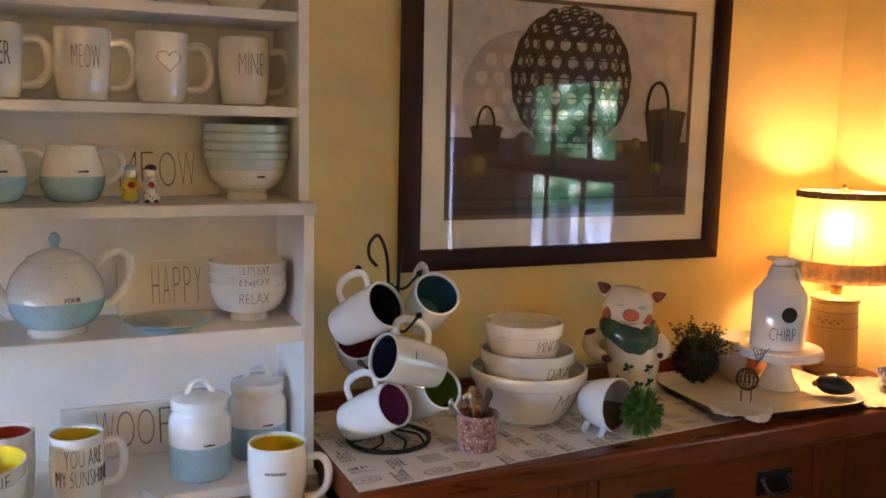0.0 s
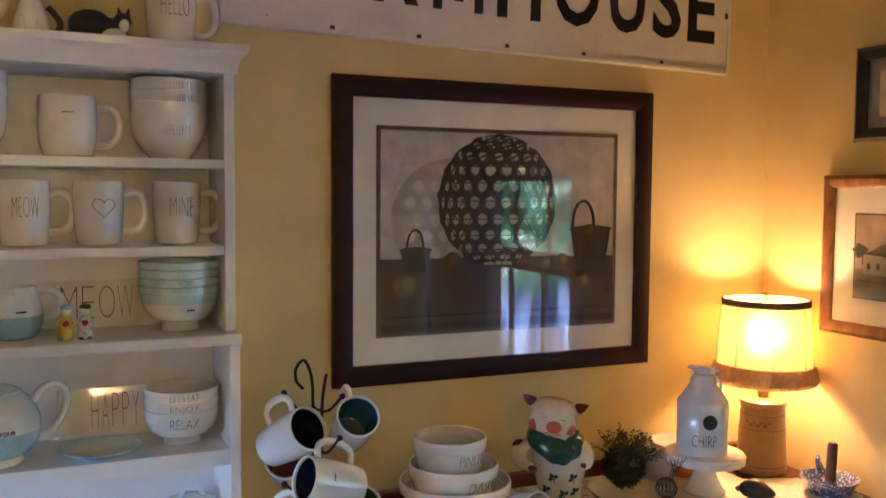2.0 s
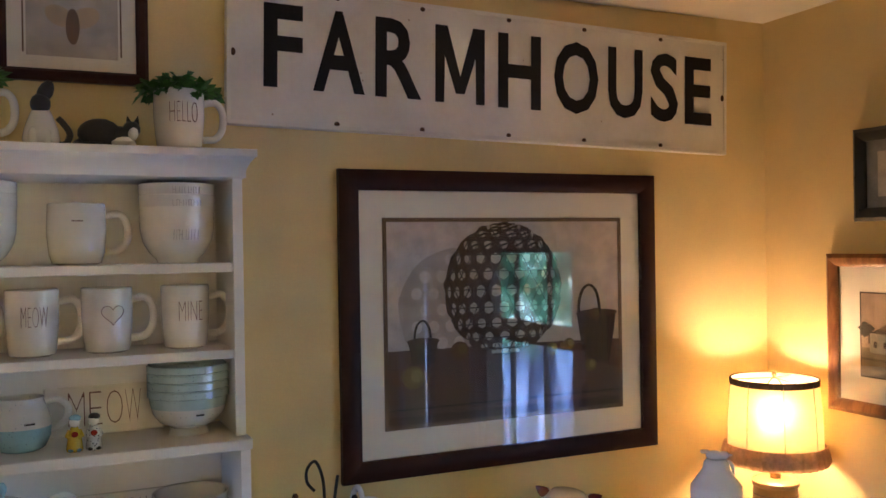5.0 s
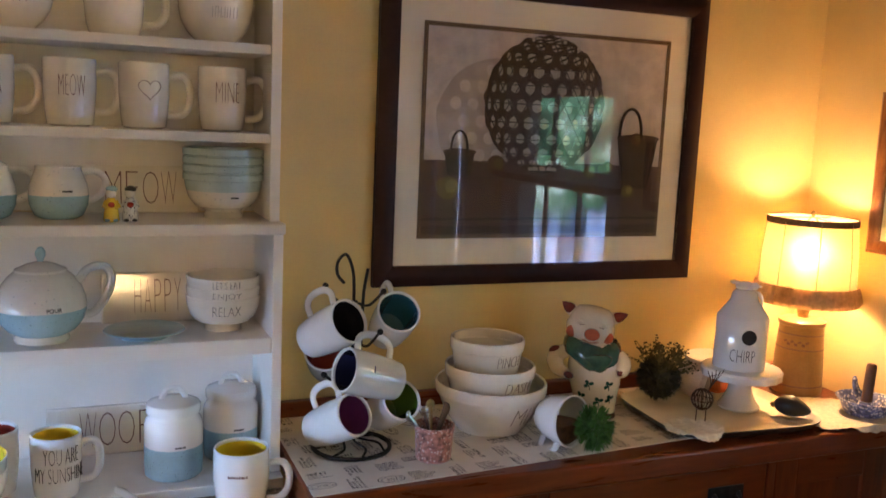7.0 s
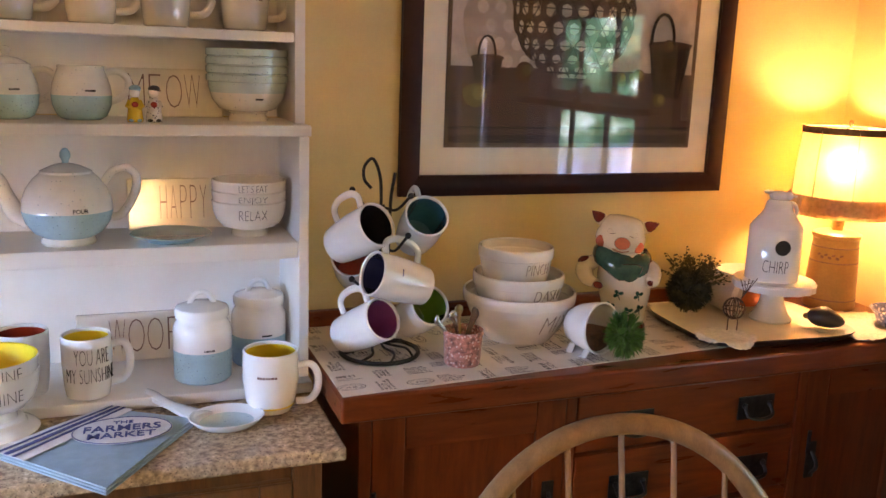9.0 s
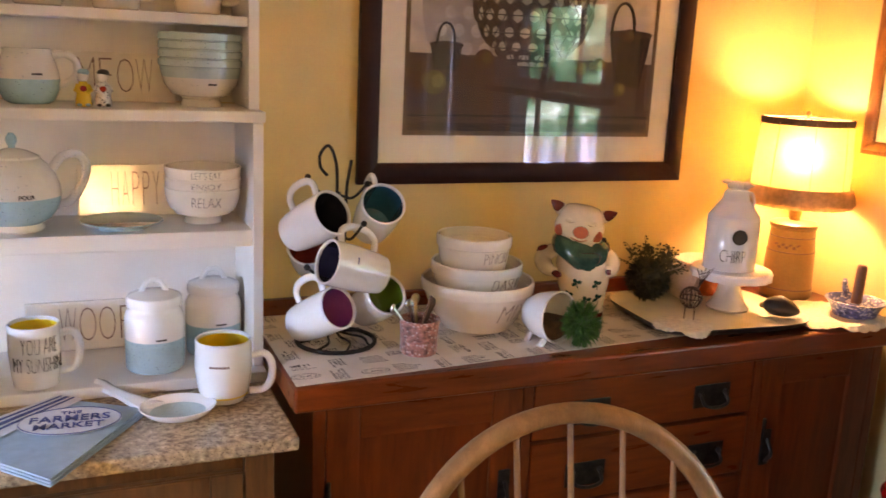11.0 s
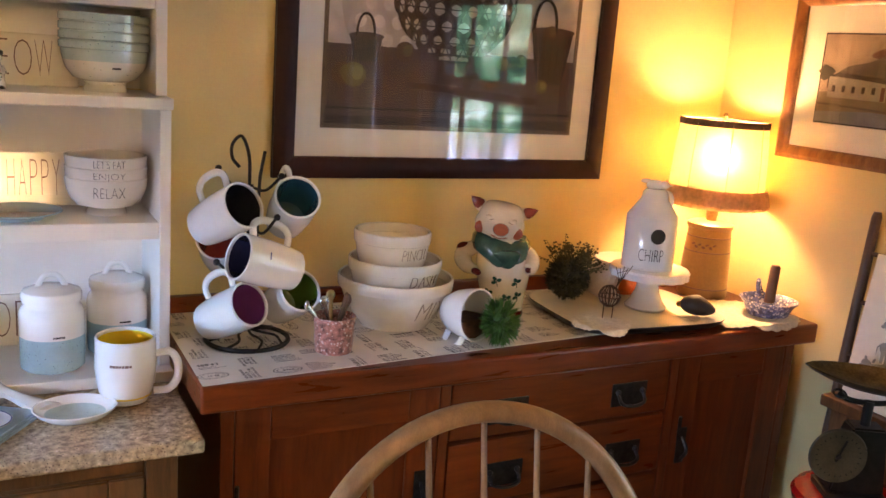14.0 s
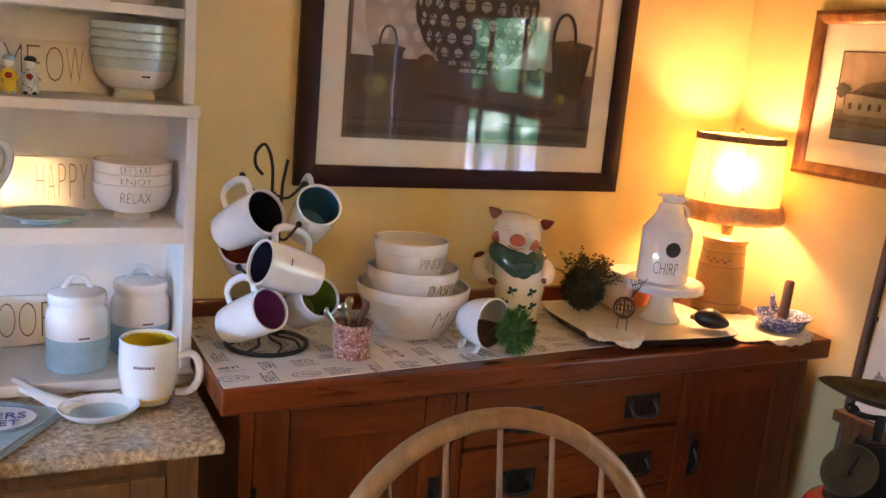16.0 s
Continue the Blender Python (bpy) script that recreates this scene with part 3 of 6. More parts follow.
def hutch():
    h = thing("hutch", "white painted wooden hutch with open shelves full of crockery", "hutch", Matrix())
    part("back_panel", box(HL, HR - 0.004, -0.012, -0.002, CTR + 0.0215, 1.3185, 0), "white", h)
    part("back_panel", box(HL, HR - 0.005, -0.0115, -0.002, 1.3395, 1.80, 0), "white", h)
    for x in (HL, HR - 0.018):
        part("side_panel", box(x, x + 0.018, -0.205, -0.013, CTR + 0.022, 1.318, 0.002), "white", h)
        part("side_panel", box(x - (0.004 if x == HR - 0.018 else -0.004), x + 0.014, -0.187, -0.013, 1.34, 1.8, 0.002), "white", h)
    part("base_board", box(HL - 0.002, HR + 0.002, -0.232, -0.002, CTR + 0.0005, CTR + 0.021, 0.003), "white", h)
    for z, y, th in ((1.131, -0.2, 0.029), (1.494, -0.183, 0.0165), (1.647, -0.183, 0.0165)):
        part("shelf", box(HL + 0.019, HR - 0.0225 if z > 1.3 else HR - 0.0185, y, -0.0125, z - th, z, 0.002), "white", h)
    part("shelf", box(HL - 0.003, HR + 0.003, -0.21, -0.0125, 1.319, 1.338, 0.003), "white", h, "deeper middle shelf with a proud front edge")
    prof = [(0.0, 1.7952), (0.0035, 1.797), (0.0035, 1.809), (0.006, 1.815), (0.011, 1.824), (0.0175, 1.831), (0.0205, 1.8325), (0.0205, 1.8445), (0.019, 1.846)]
    bm = bmesh.new()
    rings = [[bm.verts.new(p) for p in ((HL - g, -0.002, z), (HL - g, -0.19 - g, z), (HR - 0.002 + g, -0.19 - g, z), (HR - 0.002 + g, -0.002, z))] for g, z in prof]
    for a, b in zip(rings, rings[1:]):
        for i in range(4):
            bm.faces.new((a[i], a[(i + 1) % 4], b[(i + 1) % 4], b[i]))
    bm.faces.new(rings[0])
    bm.faces.new(rings[-1])
    part("cornice", bm, "white", h, "moulded white cornice")
    return h


hutch()


def counter():
    c = thing("counter_cabinet", "brown wooden base cabinet under a speckled granite counter", "cabinet", Matrix())
    L, R, F = HL - 0.03, -0.262, -0.448
    part("body", box(L, R, F, -0.002, 0.09, CTR - 0.0245, 0.002), "maple", c)
    part("plinth", box(L + 0.02, R - 0.02, F + 0.06, -0.01, 0.0, 0.0895, 0.001), "maple", c)
    fr = F - 0.018
    for x0, x1 in ((L, L + 0.05), (R - 0.046, R), ((L + R) / 2 - 0.025, (L + R) / 2 + 0.025)):
        part("stile", box(x0, x1, fr, F - 0.0005, 0.09, CTR - 0.0245, 0.003), "maple", c)
    for a, b in ((L + 0.052, (L + R) / 2 - 0.027), ((L + R) / 2 + 0.027, R - 0.048)):
        d = part("door", box(a, b, fr + 0.006, F - 0.0005, 0.12, CTR - 0.05, 0.002), "maple", c)
        for q in ((a, a + 0.05, 0.12, CTR - 0.05), (b - 0.05, b, 0.12, CTR - 0.05)):
            part("door_stile", box(q[0], q[1], fr - 0.003, fr + 0.0055, q[2], q[3], 0.003), "maple", d)
        for q in ((0.12, 0.18), (CTR - 0.11, CTR - 0.05)):
            part("door_rail", box(a + 0.0505, b - 0.0505, fr - 0.003, fr + 0.0055, *q, 0.003), "maple", d)
    return c


counter()
solo("countertop", box(HL - 0.04, -0.224, -0.472, -0.0015, CTR - 0.024, CTR, 0.006, 3), "granite", "speckled beige granite countertop with a rounded edge", "countertop")


# ---- the buffet ----
def pull(parent, x, z, y):
    """A dark bail pull on its back plate."""
    p = part("pull_plate", moved(box(-0.043, 0.043, -0.003, 0, -0.024, 0.024, 0.0015), pose(x, y, z)), "bronze", parent, "dark metal bail pull")
    pts = spline([(x - 0.03, y - 0.005, z + 0.006), (x - 0.028, y - 0.018, z - 0.012), (x, y - 0.022, z - 0.018), (x + 0.028, y - 0.018, z - 0.012), (x + 0.03, y - 0.005, z + 0.006)])
    part("bail", tube(pts, 0.0035), "bronze", p)
    for s in (-0.03, 0.03):
        part("post", ball(x + s, y - 0.005, z + 0.006, 0.006, n=10), "bronze", p)


def buffet():
    b = thing("buffet", "dark reddish cherry wood buffet with drawers and panelled doors", "sideboard", Matrix())
    L, R, F = -0.19, 1.072, -0.402
    part("top", box(-0.228, 1.10, -0.452, -0.069, 0.886, TOP, 0.006, 3), "cherry", b, "thick polished top with a worn eased edge")
    part("back_rail", box(-0.226, 1.098, -0.0685, -0.0485, 0.90, 0.961, 0.004), "cherry", b, "low dark red rail along the wall")
    part("body", box(L + 0.012, R - 0.012, F + 0.0005, -0.076, 0.10, 0.8855, 0.001), "cherry_up", b)
    for x0, x1 in ((L, -0.168), (0.196, 0.216), (0.722, 0.742), (R - 0.026, R)):
        part("post", box(x0, x1, F - 0.02, F + 0.03 if L < x0 < R - 0.03 else -0.073, 0.0398, 0.8852, 0.003), "cherry_up", b)
    for x0, x1 in ((-0.167, 0.195), (0.743, 1.045)):
        d = part("door", box(x0, x1, F - 0.008, F, 0.13, 0.876, 0.001), "cherry_up", b)
        for q in ((x0, x0 + 0.058), (x1 - 0.058, x1)):
            part("door_stile", box(*q, F - 0.019, F - 0.0085, 0.13, 0.876, 0.003), "cherry_up", d)
        for q in ((0.13, 0.2), (0.815, 0.876)):
            part("door_rail", box(x0 + 0.0585, x1 - 0.0585, F - 0.018, F - 0.0085, *q, 0.003), "cherry", d)
        hinge = x0 + 0.004 if x0 < 0 else x0 + 0.02
        for z in (0.72, 0.3):
            part("hinge", tube([(hinge, F - 0.022, z - 0.025), (hinge, F - 0.022, z + 0.025)], 0.004), "bronze", d)
        pull_x = x1 - 0.03 if x0 < 0 else x0 + 0.03
        part("drop_pull", merge(box(pull_x - 0.012, pull_x + 0.012, F - 0.023, F - 0.0195, 0.64, 0.72, 0.002), tube(spline([(pull_x, F - 0.024, 0.70), (pull_x, F - 0.04, 0.675), (pull_x, F - 0.026, 0.65)]), 0.004)), "bronze", d, "dark metal drop pull")
    for z0, z1 in ((0.765, 0.876), (0.632, 0.757), (0.46, 0.624), (0.28, 0.452), (0.13, 0.272)):
        d = part("drawer_front", box(0.219, 0.719, F - 0.019, F, z0, z1, 0.004), "cherry", b)
        for x in (0.337, 0.618):
            pull(d, x, (z0 + z1) / 2 - 0.008, F - 0.0195)
    part("rail", box(0.2165, 0.7215, F - 0.012, F, 0.8765, 0.8852, 0.001), "cherry", b)
    return b


PLACE[0] = BUFFET
buffet()
PLACE[0] = Matrix()


# ---- pictures and the sign ----
def frame_of(parent, w, h, fw, depth, mat):
    """Four mitred frame sides round a picture w x h (outer), centred, facing -y."""
    def side(length, turn, x, z):
        a, b = length / 2, length / 2 - fw
        prof = [(0.0, 0.0, a), (depth * 0.7, 0.0, a), (depth, fw * 0.3, a - fw * 0.3), (depth * 0.9, fw * 0.75, a - fw * 0.75), (depth * 0.55, fw, b), (0.0, fw, b)]
        bm = bmesh.new()
        l = [bm.verts.new((-q, -d, -o)) for d, o, q in prof]
        r = [bm.verts.new((q, -d, -o)) for d, o, q in prof]
        n = len(prof)
        for i in range(n):
            bm.faces.new((l[i], l[(i + 1) % n], r[(i + 1) % n], r[i]))
        bm.faces.new(l)
        bm.faces.new(r[::-1])
        return moved(bm, pose(x, 0, z, 0, turn, 0))
    part("frame_side", side(w, 0, 0, h / 2), mat, parent)
    part("frame_side", side(w, 180, 0, -h / 2), mat, parent)
    part("frame_side", side(h, 90, w / 2, 0), mat, parent)
    part("frame_side", side(h, -90, -w / 2, 0), mat, parent)


def rect_ring(w, h, t, depth):
    """A flat rectangular ring of outer size w x h and width t."""
    return merge(box(-w / 2, w / 2, -depth, 0, h / 2 - t, h / 2, 0), box(-w / 2, w / 2, -depth, 0, -h / 2, -h / 2 + t, 0),
                 box(-w / 2, -w / 2 + t, -depth, 0, -h / 2 + t, h / 2 - t, 0), box(w / 2 - t, w / 2, -depth, 0, -h / 2 + t, h / 2 - t, 0))


def layer(parent, name, pts, mat, y):
    return part(name, moved(plate(pts, 0.0006), pose(0, y, 0)), mat, parent)


def basket_picture():
    W, H = 0.80, 0.655
    p = thing("framed_picture", "large still-life print of baskets in a dark mahogany frame behind glass", "picture", pose(0.4, -0.0015, 1.506))
    frame_of(p, W, H, 0.044, 0.02, "frame_dark")
    part("mat_board", box(-W / 2 + 0.04, W / 2 - 0.04, -0.006, -0.001, -H / 2 + 0.04, H / 2 - 0.04, 0), "mat", p, "cream mat board")
    w, h = 0.607, 0.452
    part("fillet", moved(rect_ring(w, h, 0.009, 0.002), pose(0, -0.006, 0)), "fillet", p, "thin dark inner border")
    iw, ih = w / 2 - 0.0092, h / 2 - 0.0092
    art = part("print", box(-iw, iw, -0.007, -0.0062, -ih, ih, 0), "art_wall", p, "printed still life of woven baskets and apples")
    hz = -0.058
    layer(art, "printed_table", [(-iw, -ih), (iw, -ih), (iw, hz - 0.004), (0.0, hz), (-iw, hz)], "art_table", -0.0078)
    layer(art, "printed_table_edge", [(-iw, -ih), (iw, -ih), (iw, -0.197), (-iw, -0.2)], "art_edge", -0.0086)
    layer(art, "printed_table_line", [(-iw, -0.187), (iw, -0.185), (iw, -0.179), (-iw, -0.182)], "art_dark", -0.0086)
    # the basket's shadow on the wall, with light through its openings
    sx, sz = -0.128, 0.026
    rim = [(sx + 0.142 * math.cos(a) * (1 + 0.012 * math.sin(9 * a)), sz + 0.134 * math.sin(a)) for a in (2 * math.pi * i / 60 for i in range(60))]
    layer(art, "printed_shadow", [(x, max(z, hz + 0.0005)) for x, z in rim], "art_shadow", -0.0083)
    spots = [plate(oval(sx + 0.04 * i + 0.02 * (j % 2), sz + 0.036 * j, 0.013, 0.014, 8, 0.2), 0.0004) for i in range(-3, 3) for j in range(-2, 4) if (0.04 * i + 0.02 * (j % 2)) ** 2 + (0.036 * j) ** 2 < 0.0135]
    part("printed_light_spots", moved(merge(*spots), pose(0, -0.009, 0)), "art_wall", art)
    # the round open-weave basket: six-sided openings between crossing canes
    cx, cz, R = -0.014, 0.067, 0.148
    outline = [(cx + R * (1 + 0.014 * math.sin(17 * a) + 0.008 * math.sin(29 * a + 1)) * math.cos(a), cz + R * (1 + 0.014 * math.sin(17 * a) + 0.008 * math.sin(29 * a + 1)) * math.sin(a)) for a in (2 * math.pi * i / 120 for i in range(120))]
    layer(art, "printed_round_basket", outline, "art_cane", -0.0094)
    rnd = random.Random(3)
    holes, canes = [], []
    for row in range(-5, 6):
        la = row * 0.262 - 0.027
        if abs(la) > 1.36:
            continue
        for k in range(-7, 8):
            lo = (-0.149 + 0.277 * (k + (0.5 if row % 2 else 0.0))) / max(0.45, math.cos(la))
            if abs(lo) > 1.32:
                continue
            hx, hz2 = cx + R * 0.97 * math.cos(la) * math.sin(lo), cz + R * 0.97 * math.sin(la)
            wide, tall = 0.0138 * max(0.3, math.cos(lo)) * rnd.uniform(0.9, 1.06), 0.0145 * max(0.38, math.cos(la)) * rnd.uniform(0.9, 1.06)
            holes.append(plate([(hx + wide * math.cos(a), hz2 + tall * math.sin(a)) for a in (math.pi / 6 + math.pi / 3 * i + rnd.uniform(-0.12, 0.12) for i in range(6))], 0.0004))
            if la > 0.75 and abs(lo) < 1.0:
                canes.append(tube([(hx - wide, 0, hz2 - tall * 0.5), (hx + wide * 0.2, 0, hz2 + tall * 0.1), (hx + wide, 0, hz2 + tall * rnd.uniform(-0.2, 0.6))], 0.0022, 5))
    part("printed_openings", moved(merge(*holes), pose(0, -0.0101, 0)), "art_hole", art)
    for turn in (0, 60, 120):
        for q in range(-6, 7):
            d = q * 0.0405
            run = []
            for i in range(15):
                u = (i / 14 * 2 - 1) * 1.25
                x3 = Vector((math.sin(u) * math.cos(d / R), math.sin(d / R), 0))
                c, s = math.cos(radians(turn)), math.sin(radians(turn))
                run.append((cx + R * (x3.x * c - x3.y * s), 0, cz + R * (x3.x * s + x3.y * c)))
            canes.append(tube(run, 0.0012, 4))
    part("printed_canes", moved(merge(*canes), pose(0, -0.0104, 0)), "art_dark", art)
    # the two dark baskets with hoop handles
    for bx, bz, half, low, tall, hoop_r, hoop_x in ((-0.214, -0.04, 0.036, 0.027, 0.05, 0.019, -0.002), (0.231, 0.002, 0.055, 0.034, 0.117, 0.029, -0.022)):
        side = [(bx - half, bz), (bx + half, bz + 0.003), (bx + half * 0.86, bz - tall * 0.4), (bx + low * 0.95, bz - tall), (bx - low, bz - tall * 0.97), (bx - half * 0.84, bz - tall * 0.45)]
        layer(art, "printed_basket", side, "art_dark", -0.0094)
        layer(art, "printed_basket_rim", oval(bx, bz, half * 1.06, 0.006 + 0.05 * half), "art_cane", -0.0104)
        for k in range(5):
            x = bx + half * (k - 2) * 0.36
            layer(art, "printed_stave", [(x - 0.0022, bz - 0.008), (x + 0.0022, bz - 0.008), (bx + (x - bx) * 0.72 + 0.0018, bz - tall * 0.94), (bx + (x - bx) * 0.72 - 0.0018, bz - tall * 0.94)], "art_cane", -0.0101)
        hoop = [(bx + hoop_x + hoop_r * math.cos(a), -0.0108, bz + (0.044 if bx < 0 else 0.066) * math.sin(a) ** 0.8) for a in (math.pi * i / 14 for i in range(15))]
        part("printed_handle", tube(hoop, 0.0026 if bx < 0 else 0.0034, 6, 1.0), "art_dark", art)
    for k, (ax, az, ar) in enumerate(((-0.262, -0.116, 0.024), (-0.238, -0.117, 0.026), (-0.128, -0.066, 0.022), (0.108, -0.076, 0.016), (0.131, -0.072, 0.015), (0.153, -0.067, 0.015), (0.211, -0.12, 0.016), (0.225, 0.0, 0.015))):
        layer(art, "printed_apple", oval(ax, az, ar, ar * 0.95), "art_apple" if k in (1, 3, 5, 6) else "art_apple_red", -0.0106 - 0.00015 * k)
        layer(art, "printed_apple_light", oval(ax + ar * 0.25, az + ar * 0.15, ar * 0.5, ar * 0.55), "art_apple_pale" if k in (1, 3, 5, 6) else "art_apple", -0.0121)
    g = part("glass", box(-W / 2 + 0.042, W / 2 - 0.042, -0.0145, -0.013, -H / 2 + 0.042, H / 2 - 0.042, 0), "glass", p, "reflecting picture glass")
    g.visible_shadow = False
    return p


basket_picture()


def rural_picture():
    W, H = 0.52, 0.371
    p = thing("framed_picture", "landscape print with a barn in a brown wooden frame", "picture", pose(WALL_X - 0.0015, -0.21 - W / 2, 1.4525, 0, 0, -90))
    frame_of(p, W, H, 0.03, 0.022, "frame_brown")
    part("mat_board", box(-W / 2 + 0.026, W / 2 - 0.026, -0.006, -0.001, -H / 2 + 0.026, H / 2 - 0.026, 0), "mat", p, "cream mat board")
    iw, ih = 0.17, 0.095
    part("print_border", moved(rect_ring(2 * iw + 0.006, 2 * ih + 0.006, 0.003, 0.001), pose(0, -0.006, 0)), "art_dark", p)
    art = part("print", box(-iw, iw, -0.007, -0.0062, -ih, ih, 0), "art_sky", p, "muted landscape with a barn and hills")
    layer(art, "printed_field", [(-iw, -ih), (iw, -ih), (iw, -0.012), (0.05, -0.02), (-iw, -0.03)], "art_field", -0.0078)
    layer(art, "printed_hill", [(-0.15, 0.0), (-0.1, 0.028), (-0.05, 0.038), (-0.02, 0.05), (0.02, 0.032), (0.06, 0.036), (0.12, 0.02), (0.16, -0.015), (-0.15, -0.02)], "art_hill", -0.0085)
    layer(art, "printed_barn", [(-0.145, -0.04), (-0.145, 0.005), (-0.06, 0.0), (0.0, -0.005), (0.0, -0.042)], "art_barn", -0.0093)
    layer(art, "printed_roof", [(-0.15, 0.004), (-0.12, 0.014), (-0.01, 0.006), (0.004, -0.006), (-0.12, 0.006)], "art_roof", -0.01)
    layer(art, "printed_cloud", oval(0.05, 0.062, 0.1, 0.016, 20, 0.1), "art_red", -0.0082)
    for tx, tz, tr in ((0.09, 0.03, 0.03), (0.125, 0.022, 0.034), (0.155, 0.01, 0.028), (-0.155, 0.012, 0.02)):
        layer(art, "printed_tree", [(tx + tr * (1 + 0.2 * math.sin(7 * a)) * math.cos(a), tz + tr * 0.8 * (1 + 0.16 * math.sin(5 * a + tx * 90)) * math.sin(a)) for a in (i * 0.2244 for i in range(28))], "art_tree", -0.0088)
    for wx in (-0.13, -0.105, -0.08, -0.055, -0.03):
        layer(art, "printed_window", [(wx - 0.004, -0.028), (wx + 0.004, -0.028), (wx + 0.004, -0.014), (wx - 0.004, -0.014)], "art_roof", -0.0101)
    layer(art, "printed_door", [(-0.012, -0.041), (-0.003, -0.041), (-0.003, -0.012), (-0.012, -0.012)], "art_red", -0.0101)
    layer(art, "printed_fence", [(-iw, -0.052), (0.05, -0.062), (0.05, -0.066), (-iw, -0.057)], "art_hill", -0.0093)
    layer(art, "printed_water", [(-iw, -ih), (iw, -ih), (iw, -ih + 0.02), (-0.03, -ih + 0.03), (-iw, -ih + 0.022)], "art_grey", -0.0093)
    g = part("glass", box(-W / 2 + 0.028, W / 2 - 0.028, -0.0145, -0.0125, -H / 2 + 0.028, H / 2 - 0.028, 0), "glass", p, "reflecting picture glass")
    g.visible_shadow = False
    return p


rural_picture()


def black_picture():
    W, H = 0.3, 0.212
    p = thing("framed_picture", "small picture in a plain black frame", "picture", pose(WALL_X - 0.0015, -0.29 - W / 2, 1.818, 0, 0, -90))
    frame_of(p, W, H, 0.03, 0.02, "frame_black")
    part("mat_board", box(-W / 2 + 0.026, W / 2 - 0.026, -0.006, -0.001, -H / 2 + 0.026, H / 2 - 0.026, 0), "art_grey", p, "grey mat board")
    art = part("print", box(-W / 2 + 0.06, W / 2 - 0.06, -0.007, -0.0062, -H / 2 + 0.055, H / 2 - 0.055, 0), "art_hole", p)
    layer(art, "printed_shape", oval(0, 0, 0.05, 0.03), "art_hill", -0.008)


black_picture()


def hutch_picture():
    W, H = 0.262, 0.212
    p = thing("framed_picture", "small botanical print in a dark red-brown frame above the hutch", "picture", pose(-0.5, -0.0015, 2.086))
    frame_of(p, W, H, 0.022, 0.02, "frame_dark")
    part("mat_board", box(-W / 2 + 0.019, W / 2 - 0.019, -0.006, -0.001, -H / 2 + 0.019, H / 2 - 0.019, 0), "mat", p, "cream mat board")
    for x in (-0.083, 0.083):
        part("ruled_line", box(x - 0.0015, x + 0.0015, -0.0068, -0.0062, -0.055, 0.055, 0), "art_brown", p)
    art = part("print", box(-0.078, 0.078, -0.0066, -0.0062, -0.06, 0.06, 0), "art_hole", p, "brown winged shape on cream paper")
    for s in (-1, 1):
        layer(art, "printed_wing", oval(s * 0.022, 0.014, 0.026, 0.018, 16, s * 0.5), "art_tan", -0.0074)
    layer(art, "printed_body", oval(0, -0.004, 0.012, 0.033), "art_brown", -0.008)
    g = part("glass", box(-W / 2 + 0.02, W / 2 - 0.02, -0.0115, -0.01, -H / 2 + 0.02, H / 2 - 0.02, 0), "glass", p)
    g.visible_shadow = False


hutch_picture()


def farmhouse_sign():
    x0, x1, z0, z1 = -0.226, 1.026, 1.902, 2.188
    s = thing("wall_sign", "long white enamel sign with black letters and rusty screw holes", "sign", pose((x0 + x1) / 2, -0.0015, 2.045, 0, 1.15, 0))
    w, h = x1 - x0, z1 - z0
    part("board", box(-w / 2, w / 2, -0.018, 0, -h / 2, h / 2, 0.004, 3), "sign", s)
    part("raised_rim", moved(rect_ring(w - 0.004, h - 0.004, 0.008, 0.003), pose(0, -0.018, 0)), "sign", s)
    spans = ((-0.152, 0.079), (-0.051, 0.110), (0.083, 0.104), (0.220, 0.119), (0.373, 0.109), (0.518, 0.120), (0.667, 0.098), (0.790, 0.082), (0.894, 0.082))
    for ch, (lx, cw) in zip("FARMHOUSE", spans):
        mid = lx + cw / 2 - (x0 + x1) / 2
        if ch == "M":
            w2, h2, k = cw / 2, 0.0835, 0.026
            glyph = merge(plate([(-w2, -h2), (-w2 + k * 0.8, -h2), (-w2 + k * 0.9, h2), (-w2, h2)], 0.001), plate([(w2 - k * 0.9, h2), (w2 - k * 0.8, -h2), (w2, -h2), (w2, h2)], 0.001),
                          moved(plate([(-w2 + 0.001, h2), (-w2 + k * 1.1, h2), (k * 0.4, -h2 * 0.75), (-k * 0.4, -h2 * 0.75)], 0.001), pose(0, -0.0002, 0)), moved(plate([(w2 - k * 1.1, h2), (w2 - 0.001, h2), (k * 0.4, -h2 * 0.75), (-k * 0.4, -h2 * 0.75)], 0.001), pose(0, -0.0004, 0)))
        else:
            glyph = letters(ch, cw, 0.167, 0.022, 0.001)
        part("letter", moved(glyph, pose(mid, -0.0192, 0.016 - 0.008 * mid)), "ink", s, "bold black capital letter")
    for hx in (-0.21, 0.0, 0.2, 0.42, -0.4):
        for hz in (-1, 1):
            part("screw", ball(hx, -0.0185, hz * (h / 2 - 0.014), 0.006, 0.003, 0.005, 8), "rust", s)
    for hx in (-w / 2 + 0.014, w / 2 - 0.014):
        part("screw", ball(hx, -0.0185, 0, 0.005, 0.003, 0.008, 8), "rust", s)


farmhouse_sign()

